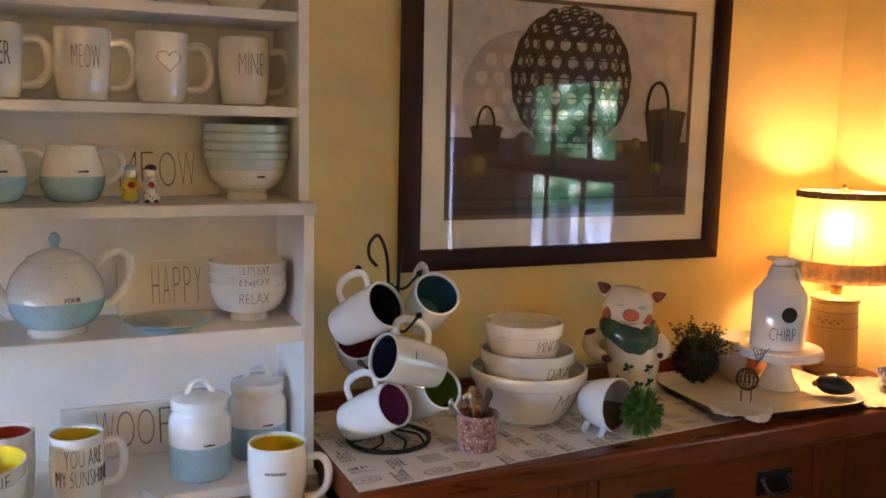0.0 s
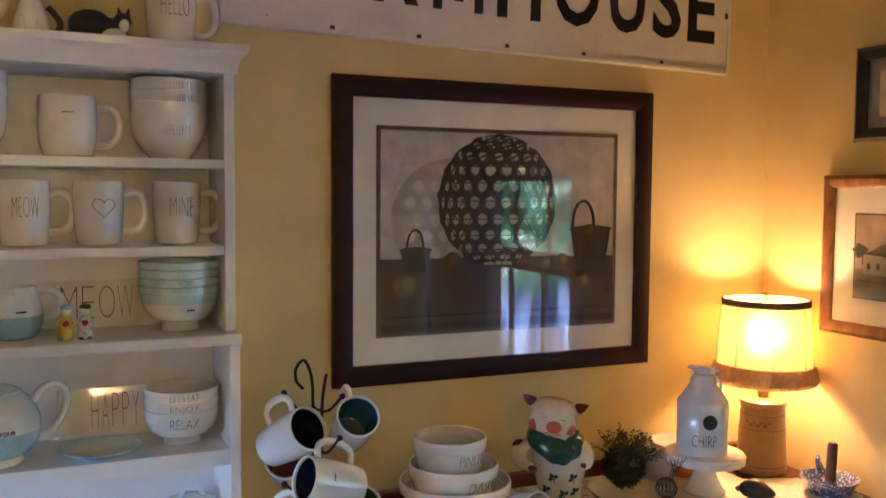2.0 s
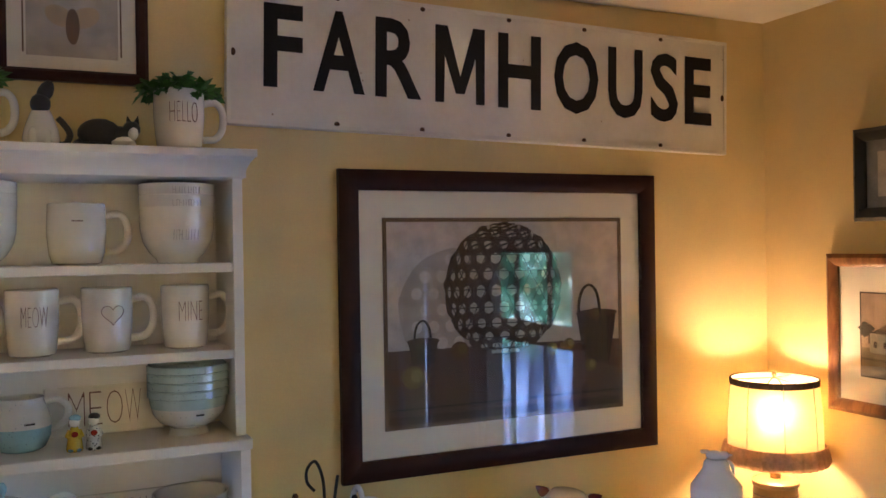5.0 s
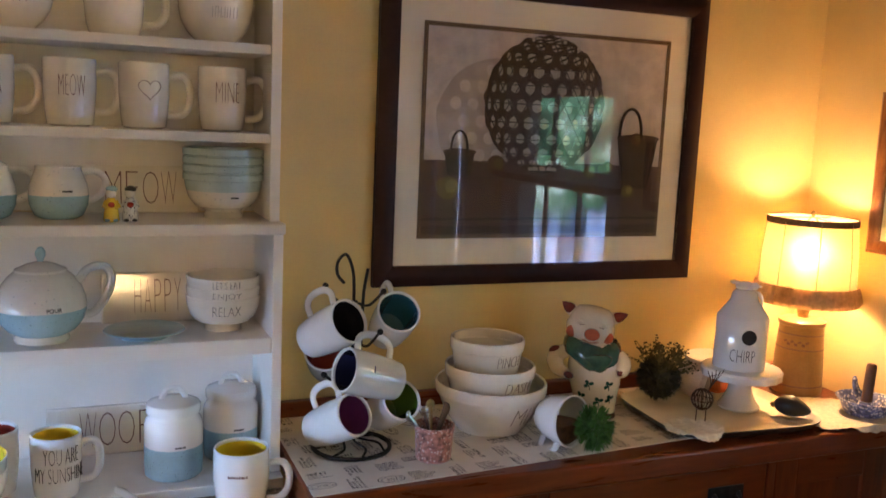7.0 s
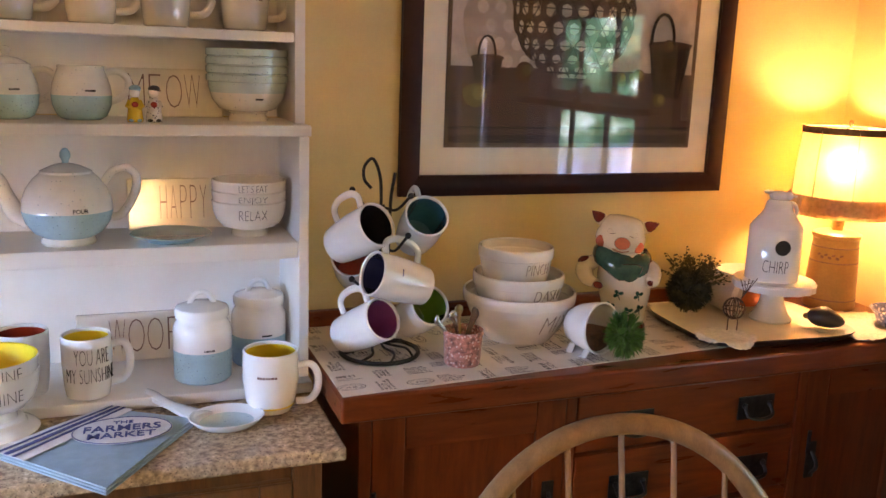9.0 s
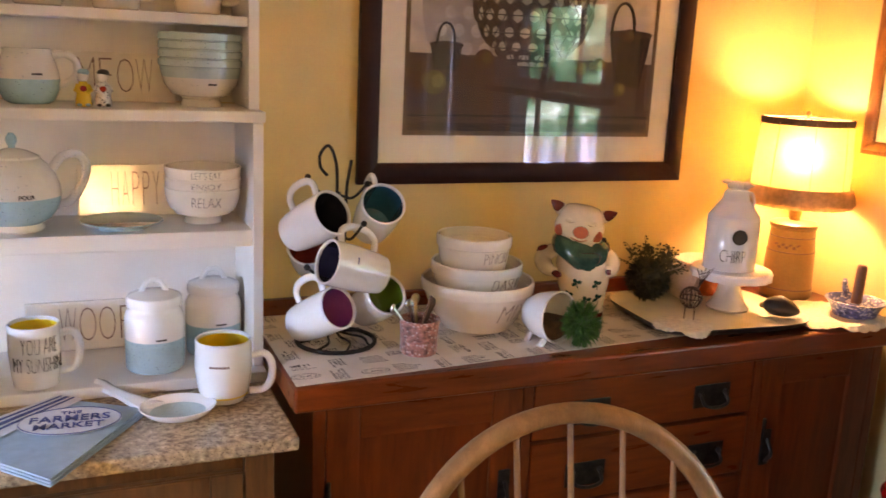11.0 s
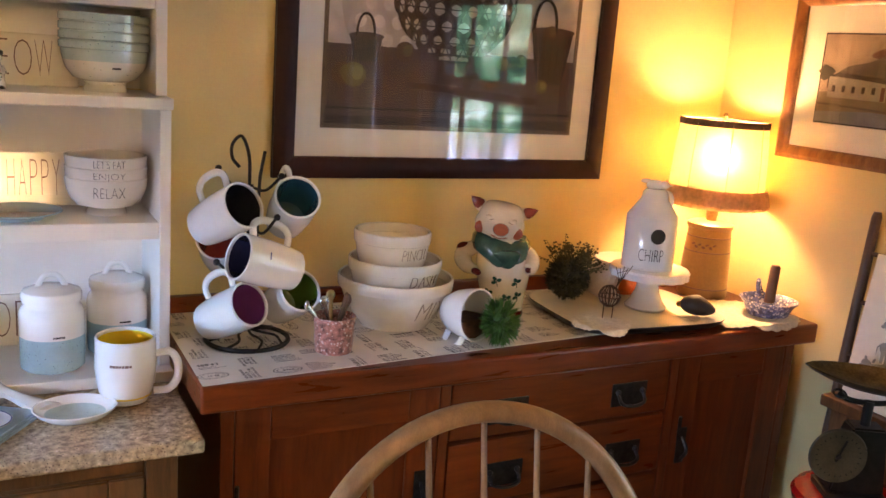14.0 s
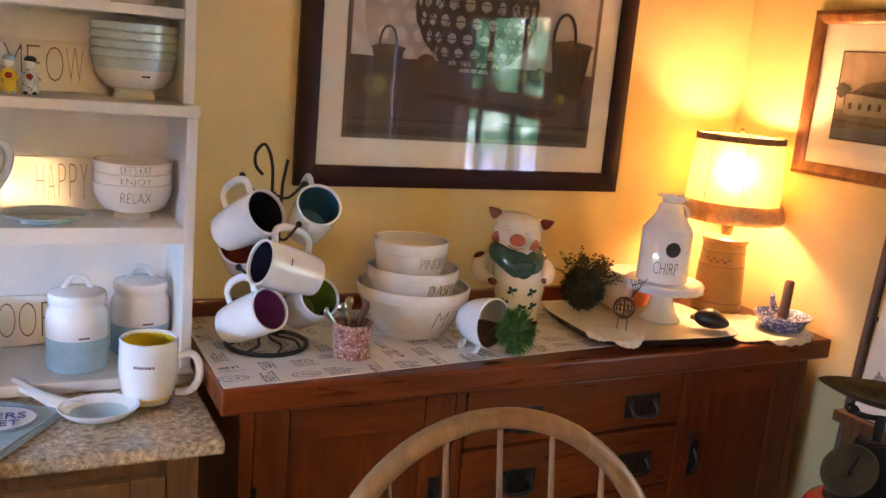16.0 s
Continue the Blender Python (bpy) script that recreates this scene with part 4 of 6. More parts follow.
# ---- crockery on the hutch ----
def mug(name, label, m, r=0.043, h=0.115, inside="glaze", outside="glaze", lines=(), reach=0.036, turn=8, bulge=0.0, group="", ink="ink_soft", handle_turn=0, low=0.2, high=0.8, taper=0.0):
    """A mug at pose m, standing at its origin, its handle towards +x, writing towards -y. lines: (text, height of its middle, width, height)."""
    t = thing(name, label, "mug", m, group)
    k = 0.004
    outer = [(0, 0.001), (r * (0.72 - taper), 0.0), (r * (0.86 - taper * 1.1), 0.003), (r * (0.93 - taper * 0.3) + bulge, h * 0.2), (r + bulge, h * 0.55), (r, h * 0.93), (r, h - 0.002), (r - k * 0.4, h)]
    part("body", lathe(outer + [(r - k, h - 0.0015), (r - k * 1.05, h - 0.006)], 40), outside, t)
    part("interior", lathe([(r - k * 1.02, h - 0.0055), (r - k * 1.1, h * 0.5), (r - k * 1.6, h * 0.12), (r * 0.6, 0.008), (0, 0.0065)], 36), inside, t, "" if inside == outside else inside.split("_")[0] + " glazed inside")
    a = radians(handle_turn)
    pts = spline([(r * 0.94, 0, h * high), (r + reach * 0.62, 0, h * (high + 0.03)), (r + reach, 0, h * (high - 0.12)), (r + reach, 0, h * (low + 0.2)), (r + reach * 0.6, 0, h * (low + 0.03)), (r * 0.93, 0, h * low)], 5)
    part("handle", moved(tube(pts, 0.005, 10, 1.3, up=(0, 1, 0)), pose(0, 0, 0, 0, 0, handle_turn)), outside, t)
    for text, z, w, hh in lines:
        bm = bars(1, w, hh) if text == "-" else letters(text, w, hh, -0.03)
        part("lettering", wrap(bm, r + bulge * 0.9 + 0.0003, z, turn), ink, t)
    return t


def bowl(name, label, m, prof, mat, inside, lines=(), group="", band=None, turn=0, ink="ink_soft", category="bowl"):
    """prof: outer (r, z) from foot to rim. band: (height, material) of a colour band above that height."""
    t = thing(name, label, category, m, group)
    k = 0.005
    r, h = prof[-1]
    inner = [(r - k * 0.3, h + 0.0015), (r - k, h)] + [(max(0.0, q - k), z + 0.003) for q, z in prof[::-1] if z < h - 0.003 and z > 0.012] + [(0, 0.014)]
    if band:
        f = profile_radius(prof)
        low = [p for p in prof if p[1] < band[0]] + [(f(band[0]), band[0])]
        high = [(f(band[0]), band[0])] + [p for p in prof if p[1] > band[0]]
        part("body", lathe([(0, 0.001)] + low, 44), mat, t)
        part("band", lathe(high + inner[:1], 44), band[1], t, "pale blue speckled upper band")
    else:
        part("body", lathe([(0, 0.001)] + list(prof) + inner[:1], 44), mat, t)
    part("interior", lathe(inner, 44), inside, t)
    for text, z, w, hh in lines:
        bm = bars(1, w, hh) if text == "-" else strokes(w, hh) if text == "|" else letters(text, w, hh, -0.031)
        part("lettering", wrap(bm, profile_radius(prof), z, turn), ink, t)
    return t


def footed(r, h, foot=0.55):
    """A footed bowl's profile."""
    return [(r * foot, 0.0), (r * foot * 0.97, 0.006), (r * foot * 0.9, 0.012), (r * foot, 0.017), (r * 0.72, h * 0.27), (r * 0.89, h * 0.47), (r * 0.97, h * 0.72), (r, h)]


Z4, Z3, ZS, Z2, Z0 = 1.6475, 1.4945, 1.3385, 1.1315, CTR + 0.0215

# top of the hutch
def trailing(parent, name, r, count, z, size, mat, seed, up=0.6):
    """Small leaves spilling out of a pot."""
    rnd = random.Random(seed)
    bms = []
    for _ in range(count):
        a, e = rnd.uniform(0, 6.283), rnd.uniform(0.0, 1.0)
        d = Vector((math.cos(a) * r * e * 1.25, math.sin(a) * r * e, z + up * r * (1 - e * e) * rnd.uniform(0.2, 1.1)))
        bm = bmesh.new()
        w, l = size * rnd.uniform(0.35, 0.6), size * rnd.uniform(0.8, 1.4)
        v = [bm.verts.new(p) for p in ((0, 0, 0), (w, l * 0.4, l * 0.1), (0, l, 0), (-w, l * 0.4, l * 0.1))]
        bm.faces.new((v[0], v[1], v[2]))
        bm.faces.new((v[0], v[2], v[3]))
        bms.append(moved(bm, Matrix.Translation(d) @ Euler((rnd.uniform(-0.9, 0.9), rnd.uniform(-0.9, 0.9), a - 1.57 + rnd.uniform(-0.8, 0.8))).to_matrix().to_4x4()))
    return tagged(part(name, merge(*bms), mat, parent), kind="stuff")


for x, text in ((-0.33, "HELLO"), (-0.672, "HOME")):
    pot = mug("planted_mug", "cream mug of green leaves on top of the hutch" if text == "HELLO" else "cream mug of leaves beside a cat figurine", pose(x, -0.125, 1.8465), 0.044, 0.108, lines=((text, 0.066, 0.05, 0.036),) if text == "HELLO" else (), turn=4, reach=0.032)
    part("soil", lathe([(0.039, 0.092), (0.03, 0.097), (0, 0.099)], 20), "soil", pot)
    trailing(pot, "foliage", 0.052, 230, 0.1, 0.021, "leaf", 3 if text == "HELLO" else 4, 0.6)


def cat_sitting():
    b = [lathe([(0, 0), (0.024, 0.0), (0.03, 0.012), (0.027, 0.03), (0.019, 0.052), (0.0125, 0.066), (0, 0.07)], 20), ball(-0.001, -0.004, 0.072, 0.0165, 0.0165, 0.018, 14), ball(0.007, -0.002, 0.093, 0.0125, 0.0125, 0.021, 12, pose(0, 0, 0, 0, 25, 0))]
    ears = [moved(lathe([(0.006, 0), (0, 0.016)], 8), pose(0.010 + s * 0.004, s * 0.006, 0.1, 0, 20, 0)) for s in (-1, 1)]
    tail = tube(spline([(0.022, 0.012, 0.006), (0.038, 0.0, 0.008), (0.044, -0.006, 0.024), (0.033, -0.002, 0.043), (0.026, 0.0, 0.05)]), 0.0055, 8)
    legs = [ball(s * 0.011 - 0.004, -0.022, 0.012, 0.008, 0.008, 0.02, 10) for s in (-1, 1)]
    return solo("cat_figurine", merge(*b, *ears, tail, *legs, mats=[0, 1, 1, 1, 1, 1, 0, 0]), ["glaze", "black_clay"], "black and white ceramic cat sitting on top of the hutch", "figurine", pose(-0.555, -0.13, 1.8465, 0, 0, 5))


def cat_crouching():
    b = [ball(-0.012, 0, 0.026, 0.036, 0.022, 0.026, 18), ball(0.018, 0, 0.022, 0.03, 0.018, 0.018, 16), ball(0.04, -0.003, 0.034, 0.0155, 0.014, 0.0145, 14), ball(0.043, -0.012, 0.026, 0.009, 0.008, 0.012, 10)]
    ears = [moved(lathe([(0.0055, 0), (0, 0.014)], 8), pose(0.042 + s * 0.006, 0, 0.045, 0, s * 12, 0)) for s in (-1, 1)]
    feet = [ball(0.036, s * 0.01, 0.007, 0.012, 0.007, 0.007, 10) for s in (-1, 1)]
    tail = tube(spline([(-0.042, 0, 0.014), (-0.05, -0.012, 0.006), (-0.03, -0.026, 0.005), (-0.005, -0.026, 0.005)]), 0.0048, 8)
    base = ball(0.026, -0.004, 0.012, 0.022, 0.017, 0.012, 12)
    return solo("cat_figurine", merge(*b, *ears, *feet, tail, base, mats=[1, 1, 1, 0, 1, 1, 0, 0, 1, 0]), ["glaze", "black_clay"], "black and white ceramic cat crouching on top of the hutch", "figurine", pose(-0.452, -0.135, 1.8465, 0, 0, -6))


cat_sitting()
cat_crouching()

# upper shelves: bowls, mugs
for x, sx in ((-0.333, 0), (-0.66, 1)):
    f = [(0.036, 0.0), (0.037, 0.006), (0.05, 0.019), (0.0605, 0.038), (0.065, 0.06), (0.066, 0.1)]
    bowl("bowl", "cream bowl with the thin word YUM, lowest of a stack" if sx else "cream bowl with unreadable thin lettering, lowest of a stack", pose(x, -0.1, Z4), f, "glaze", "glaze", (("YUM", 0.052, 0.036, 0.022),) if sx else (("|", 0.05, 0.046, 0.018),), "stacked lettered bowls", turn=8, ink="ink_soft" if sx else "ink_pale")
    for k in (1, 2):
        g = [(0.034, 0.0), (0.036, 0.007), (0.048, 0.022), (0.057, 0.04), (0.0615, 0.06), (0.0665, 0.068), (0.0665, 0.088 if k == 1 else 0.085)]
        bowl("bowl", "cream bowl with unreadable thin lettering, nested in a stack", pose(x, -0.1, Z4 + 0.016 + 0.0225 * k - 0.006), g, "glaze", "glaze", (("|", 0.0735, 0.05, 0.011),), "stacked lettered bowls", turn=8, ink="ink_pale")
mug("mug", "plain cream mug with a small word on its side", pose(-0.502, -0.1, Z4), 0.047, 0.106, lines=(("-", 0.075, 0.018, 0.004),), bulge=0.002, group="shelf mugs", reach=0.036, turn=0)

for x, text in ((-0.322, "MINE"), (-0.455, "heart"), (-0.574, "MEOW"), (-0.7, "PURR"), (-0.83, "")):
    lines = ((text, 0.068, 0.042, 0.034),) if text in ("MINE", "MEOW") else ()
    label = {"heart": "tall cream mug with a thin outlined heart", "": "tall plain cream mug", "PURR": "tall cream mug with thin capital letters, its start hidden"}.get(text, "tall cream mug with the thin word " + text)
    t = mug("mug", label, pose(x, -0.105, Z3), 0.0425, 0.113, lines=lines, group="shelf mugs", reach=0.034, turn=6)
    if text == "PURR":
        part("lettering", wrap(letters("HER", 0.03, 0.034, -0.012), 0.0428, 0.068, 16), "ink_soft", t)
    if text == "heart":
        pts = []
        for i in range(28):
            a = 2 * math.pi * i / 28
            pts.append((0.0165 * math.sin(a) ** 3 * 1.15, 0, 0.0011 * (13 * math.cos(a) - 5 * math.cos(2 * a) - 2 * math.cos(3 * a) - math.cos(4 * a)) * 1.05))
        part("heart_outline", wrap(tube(pts, 0.0006, 5, closed=True, up=(0, 1, 0)), 0.043, 0.068, 10), "ink_soft", t, "thin dark heart outline")

# middle shelf: creamers, figures, plaque, blue bowls
def creamer(x, label, knob):
    t = thing("creamer", label, "jug", pose(x, -0.112, ZS) @ Matrix.Scale(0.94, 4), "pale blue tea things")
    low = [(0, 0.001), (0.033, 0), (0.042, 0.006), (0.05, 0.025), (0.0515, 0.043)]
    part("body", lathe(low, 40), "blue", t, "blue speckled lower half")
    up = [(0.0515, 0.043), (0.049, 0.06), (0.043, 0.078), (0.0385, 0.089), (0.0395, 0.094), (0.0375, 0.0945), (0.0355, 0.088)]
    part("upper_body", lathe(up + ([] if knob else [(0.045, 0.06), (0.046, 0.03), (0, 0.01)]), 40), "speckle", t, "cream speckled upper half")
    if knob:
        lid = part("lid", lathe([(0.0365, 0.0925), (0.034, 0.097), (0.02, 0.104), (0.006, 0.107), (0.006, 0.112), (0.009, 0.118), (0.006, 0.123), (0, 0.1245)], 30), "speckle", t, "cream lid with a knob")
    part("handle", tube(spline([(0.04, 0, 0.083), (0.062, 0, 0.085), (0.078, 0, 0.072), (0.076, 0, 0.05), (0.06, 0, 0.036), (0.047, 0, 0.032)]), 0.0052, 10, 1.15, up=(0, 1, 0)), "speckle", t)
    part("lettering", wrap(bars(1, 0.018, 0.0055), lambda z: 0.0505, 0.052, 18), "ink", t)
    return t


creamer(-0.594, "blue and cream speckled creamer with a side handle", False)
creamer(-0.706, "blue and cream speckled sugar bowl with a lid", True)


def figure(x, y, coat, head, trim, label):
    """A small standing figure: plain shapes."""
    b = [lathe([(0, 0), (0.0125, 0.0), (0.0135, 0.004), (0.0115, 0.02), (0.0085, 0.034), (0.006, 0.04), (0, 0.041)], 16), ball(0, 0, 0.048, 0.0088, n=12), ball(0.001, 0.001, 0.0545, 0.0098, 0.0095, 0.0062, 12), ball(0, -0.0095, 0.029, 0.0055, 0.004, 0.005, 8)]
    arms = [tube([(s * 0.008, 0, 0.035), (s * 0.0125, -0.004, 0.026), (s * 0.006, -0.009, 0.022)], 0.003, 7) for s in (-1, 1)]
    feet = [ball(s * 0.006, -0.009, 0.003, 0.005, 0.006, 0.003, 8) for s in (-1, 1)]
    return solo("figurine", merge(*b, *arms, *feet, mats=[0, 1, 2, 3, 0, 0, 2, 2]), [coat, "glaze", head, trim], label, "figurine", pose(x, y, ZS))


M["fig_yellow"] = material("yellow_figure_glaze", (0.72, 0.48, 0.04), 0.2, vary=0.1, size=60, fine=200, bump=0.02, coat=0.4)
M["fig_check"] = material("checked_figure_glaze", (0.66, 0.64, 0.62), 0.2, vary=0.1, size=60, fine=200, bump=0.02, coat=0.4, spots=((0.03, 0.03, 0.05), 220, 0.3))
figure(-0.512, -0.165, "fig_yellow", "blue", "red", "tiny yellow glazed figure with a blue cap on the shelf")
figure(-0.482, -0.163, "fig_check", "black_clay", "red", "tiny black and white glazed figure on the shelf")


def plaque(text, x, z, w, h, lean, step, tall, label):
    t = thing("plaque", label, "plaque", pose(x, -0.036, z, -lean, 0, 0), "lettered plaques")
    part("board", box(-w / 2, w / 2, 0, 0.014, 0.0, h, 0.0035, 3), "glaze_flat", t)
    for i, ch in enumerate(text):
        part("letter", moved(letters(ch, step * (0.86 if ch in "MWO" else 0.66), tall, -0.03, 0.0005), pose((i - (len(text) - 1) / 2) * step, -0.0006, h * 0.53)), "ink_soft", t)
    return t


plaque("MEOW", -0.456, ZS, 0.205, 0.088, 12, 0.0325, 0.06, "cream glazed plaque with the thin word MEOW leaning on the back")
plaque("HAPPY", -0.428, Z2, 0.2, 0.094, 9, 0.018, 0.062, "cream glazed plaque with the thin word HAPPY leaning on the back")
plaque("WOOF", -0.503, Z0, 0.245, 0.092, 7, 0.034, 0.063, "cream glazed plaque with the thin word WOOF leaning on the back")

for k in range(4):
    prof = footed(0.0705, 0.08, 0.5)[:-2] + [(0.0685, 0.058), (0.0695, 0.068), (0.0725, 0.0695), (0.0725, 0.08)]
    bowl("bowl", "pale blue speckled footed bowl, lowest of a stack" if k == 0 else "pale blue speckled bowl nested in a stack", pose(-0.318, -0.1, ZS + 0.0148 * k), prof, "speckle", "paleblue", (("-", 0.04, 0.014, 0.005),) if k == 0 else (), "stacked blue bowls", band=(0.05, "paleblue"), turn=10, ink="ink")
for k, text in enumerate(("RELAX", "ENJOY", "LET'S EAT")):
    prof = footed(0.0675, 0.063, 0.5)
    bowl("bowl", "cream footed bowl with the word " + text, pose(-0.318, -0.106, Z2 + 0.0185 * k), prof, "glaze", "glaze", ((text, (0.0435, 0.0515, 0.0545)[k], 0.05, (0.0175, 0.0135, 0.0125)[k]),), "stacked lettered bowls", turn=-2, ink="ink")


def teapot():
    t = thing("teapot", "round teapot, cream above and blue speckled below, with a blue knob", "teapot", pose(-0.624, -0.132, Z2) @ Matrix.Diagonal((0.97, 0.97, 0.94, 1)))
    part("foot", lathe([(0, 0.0005), (0.044, 0), (0.046, 0.004), (0.043, 0.013), (0, 0.013)], 40), "glaze", t)
    part("lower_body", lathe([(0.042, 0.0125), (0.058, 0.022), (0.07, 0.04), (0.0745, 0.058), (0.0745, 0.062)], 44), "blue", t, "blue speckled lower half")
    part("upper_body", lathe([(0.0745, 0.062), (0.073, 0.08), (0.066, 0.1), (0.054, 0.117), (0.043, 0.127), (0.04, 0.1285)], 44), "speckle", t, "cream speckled upper half")
    lid = part("lid", lathe([(0.043, 0.1265), (0.0425, 0.131), (0.036, 0.134), (0.024, 0.14), (0.009, 0.144), (0, 0.1445)], 36), "speckle", t)
    part("knob", lathe([(0.005, 0.1435), (0.006, 0.149), (0.009, 0.156), (0.0085, 0.163), (0.004, 0.17), (0, 0.171)], 18), "blue", lid, "pointed blue knob")
    part("handle", tube(spline([(0.06, 0, 0.107), (0.075, 0, 0.128), (0.098, 0, 0.135), (0.113, 0, 0.122), (0.113, 0, 0.095), (0.1, 0, 0.066), (0.085, 0, 0.048), (0.072, 0, 0.045)]), 0.0062, 12, 1.2, up=(0, 1, 0)), "speckle", t)
    pts = spline([(-0.06, 0, 0.045), (-0.082, 0, 0.058), (-0.096, 0, 0.088), (-0.104, 0, 0.115), (-0.116, 0, 0.13)], 5)
    part("spout", tube(pts, [0.02 - 0.0125 * i / (len(pts) - 1) for i in range(len(pts))], 14, up=(0, 1, 0)), "speckle", t)
    part("lettering", wrap(letters("POUR", 0.025, 0.0075, 0.006), lambda z: 0.0743, 0.068, 18), "ink", t)


teapot()
bowl("plate", "pale blue saucer lying on the shelf", pose(-0.459, -0.142, Z2), [(0.042, 0.0), (0.046, 0.004), (0.062, 0.009), (0.069, 0.0125)], "blue", "paleblue", group="", turn=0, category="plate")


def canister(x, y, label):
    t = thing("canister", label, "canister", pose(x, y, Z0) @ Matrix.Diagonal((0.945, 0.945, 0.91, 1)), "lidded canisters")
    part("body", lathe([(0, 0.0005), (0.05, 0), (0.0535, 0.004), (0.0545, 0.03), (0.0545, 0.064)], 44), "blue", t, "matt blue lower half")
    part("upper_body", lathe([(0.0545, 0.064), (0.0545, 0.1), (0.053, 0.11), (0.0485, 0.118), (0.0465, 0.121), (0.0465, 0.127), (0.04, 0.127)], 44), "glaze_white", t, "white glazed upper half")
    lid = part("lid", lathe([(0.045, 0.1268), (0.0495, 0.1278), (0.0502, 0.130), (0.0502, 0.1425), (0.048, 0.1465), (0.042, 0.149), (0.03, 0.1535), (0, 0.156)], 44), "glaze_white", t)
    part("lid_handle", tube(spline([(-0.023, 0, 0.152), (-0.016, 0, 0.165), (-0.008, 0, 0.174), (0.008, 0, 0.174), (0.016, 0, 0.165), (0.023, 0, 0.152)]), 0.004, 10, 1.3, up=(0, 1, 0)), "glaze_white", lid)
    part("lettering", wrap(bars(1, 0.02, 0.0052), 0.0546, 0.07, 8), "ink", t)


canister(-0.411, -0.155, "blue and white lidded canister standing at the front")
canister(-0.3, -0.092, "blue and white lidded canister behind the other")

mug("mug", "white mug lettered YOU ARE MY SUNSHINE with a yellow inside", pose(-0.604, -0.195, Z0), 0.0405, 0.109, "yellow", "glaze_white", (("YOU ARE", 0.079, 0.058, 0.026), ("MY SUNSHINE", 0.047, 0.09, 0.024)), reach=0.027, turn=14, ink="ink", group="yellow-lined mugs")
mug("mug", "white mug with a small script word and a yellow inside", pose(-0.312, -0.29, CTR + 0.0005), 0.0465, 0.110, "yellow", "glaze_white", (("-", 0.073, 0.034, 0.006),), reach=0.033, turn=-16, ink="ink_soft", group="yellow-lined mugs", handle_turn=-14, bulge=0.001, low=0.14, high=0.72, taper=0.1)
mug("mug", "white mug with a dark red inside", pose(-0.705, -0.16, Z0), 0.0425, 0.112, "red", "glaze_white", (("-", 0.07, 0.02, 0.004),), turn=10, handle_turn=160)
for k in range(2):
    bowl("bowl", "white bowl lettered SUNSHINE with a yellow inside" + ("" if k else ", beneath another"), pose(-0.742, -0.27, CTR + 0.027 + 0.0215 * k), footed(0.071, 0.078, 0.5), "glaze_white", "yellow" if k else "glaze_white", (("SUNSHINE", 0.064 if k else 0.05, 0.1, 0.02),), "stacked sunshine bowls", turn=4, ink="ink")
solo("dish", lathe([(0, 0.0005), (0.05, 0.0), (0.064, 0.006), (0.068, 0.014), (0.062, 0.022), (0.05, 0.027), (0.046, 0.036), (0.03, 0.037), (0, 0.037)], 40), "glaze_white", "rounded white dish turned over beneath the bowls", "dish", pose(-0.742, -0.276, CTR + 0.0005) @ Matrix.Diagonal((1, 1, 0.72, 1)))


def spoon_rest():
    t = thing("spoon_rest", "white ceramic spoon rest with a pale blue hollow", "spoon rest", pose(-0.392, -0.338, CTR + 0.0005, 0, 0, 0))
    bm = lathe([(0, 0.001), (0.034, 0.0), (0.046, 0.004), (0.056, 0.012), (0.06, 0.0175), (0.058, 0.0185), (0.053, 0.0135), (0.042, 0.0075)], 40)
    part("bowl", moved(bm, Matrix.Diagonal((1.02, 0.86, 1, 1))), "glaze_white", t)
    part("hollow", moved(lathe([(0.043, 0.008), (0.03, 0.0055), (0, 0.005)], 36), Matrix.Diagonal((1.02, 0.86, 1, 1))), "paleblue", t, "pale blue speckled hollow")
    rows = []
    for j in range(17):
        u = j / 16
        c = Vector((-0.036 - 0.082 * u - 0.006 * math.sin(3.1 * u), 0.022 + 0.118 * u, 0))
        s = Vector((0.83, 0.56, 0)) * (0.021 - 0.012 * min(1, u * 2.2) + 0.004 * max(0, u - 0.6) / 0.4) * math.sqrt(max(0.05, 1 - max(0.0, (u - 0.88) / 0.12) ** 2))
        rows.append([(c.x + s.x * w, c.y + s.y * w, 0.0125 + 0.008 * u + 0.004 * (1 - w * w)) for w in (-1, -0.8, -0.4, 0, 0.4, 0.8, 1)])
    part("handle", shell(rows, 0.0075), "glaze_white", t)


spoon_rest()


def cloth(corners, nx, ny, thick, lift, seed, z):
    """A quilted sheet between four (x, y) corners: a grid with soft ripples."""
    a, b, c, d = (Vector((*p, 0)) for p in corners)
    rows = []
    for j in range(ny + 1):
        row = []
        for i in range(nx + 1):
            u, v = i / nx, j / ny
            p = a.lerp(b, u).lerp(d.lerp(c, u), v)
            p.z = z + thick + lift * (0.5 + 0.5 * noise.noise(Vector((u * 3 + seed, v * 3, seed))))
            row.append(p)
        rows.append(row)
    return shell(rows, thick)


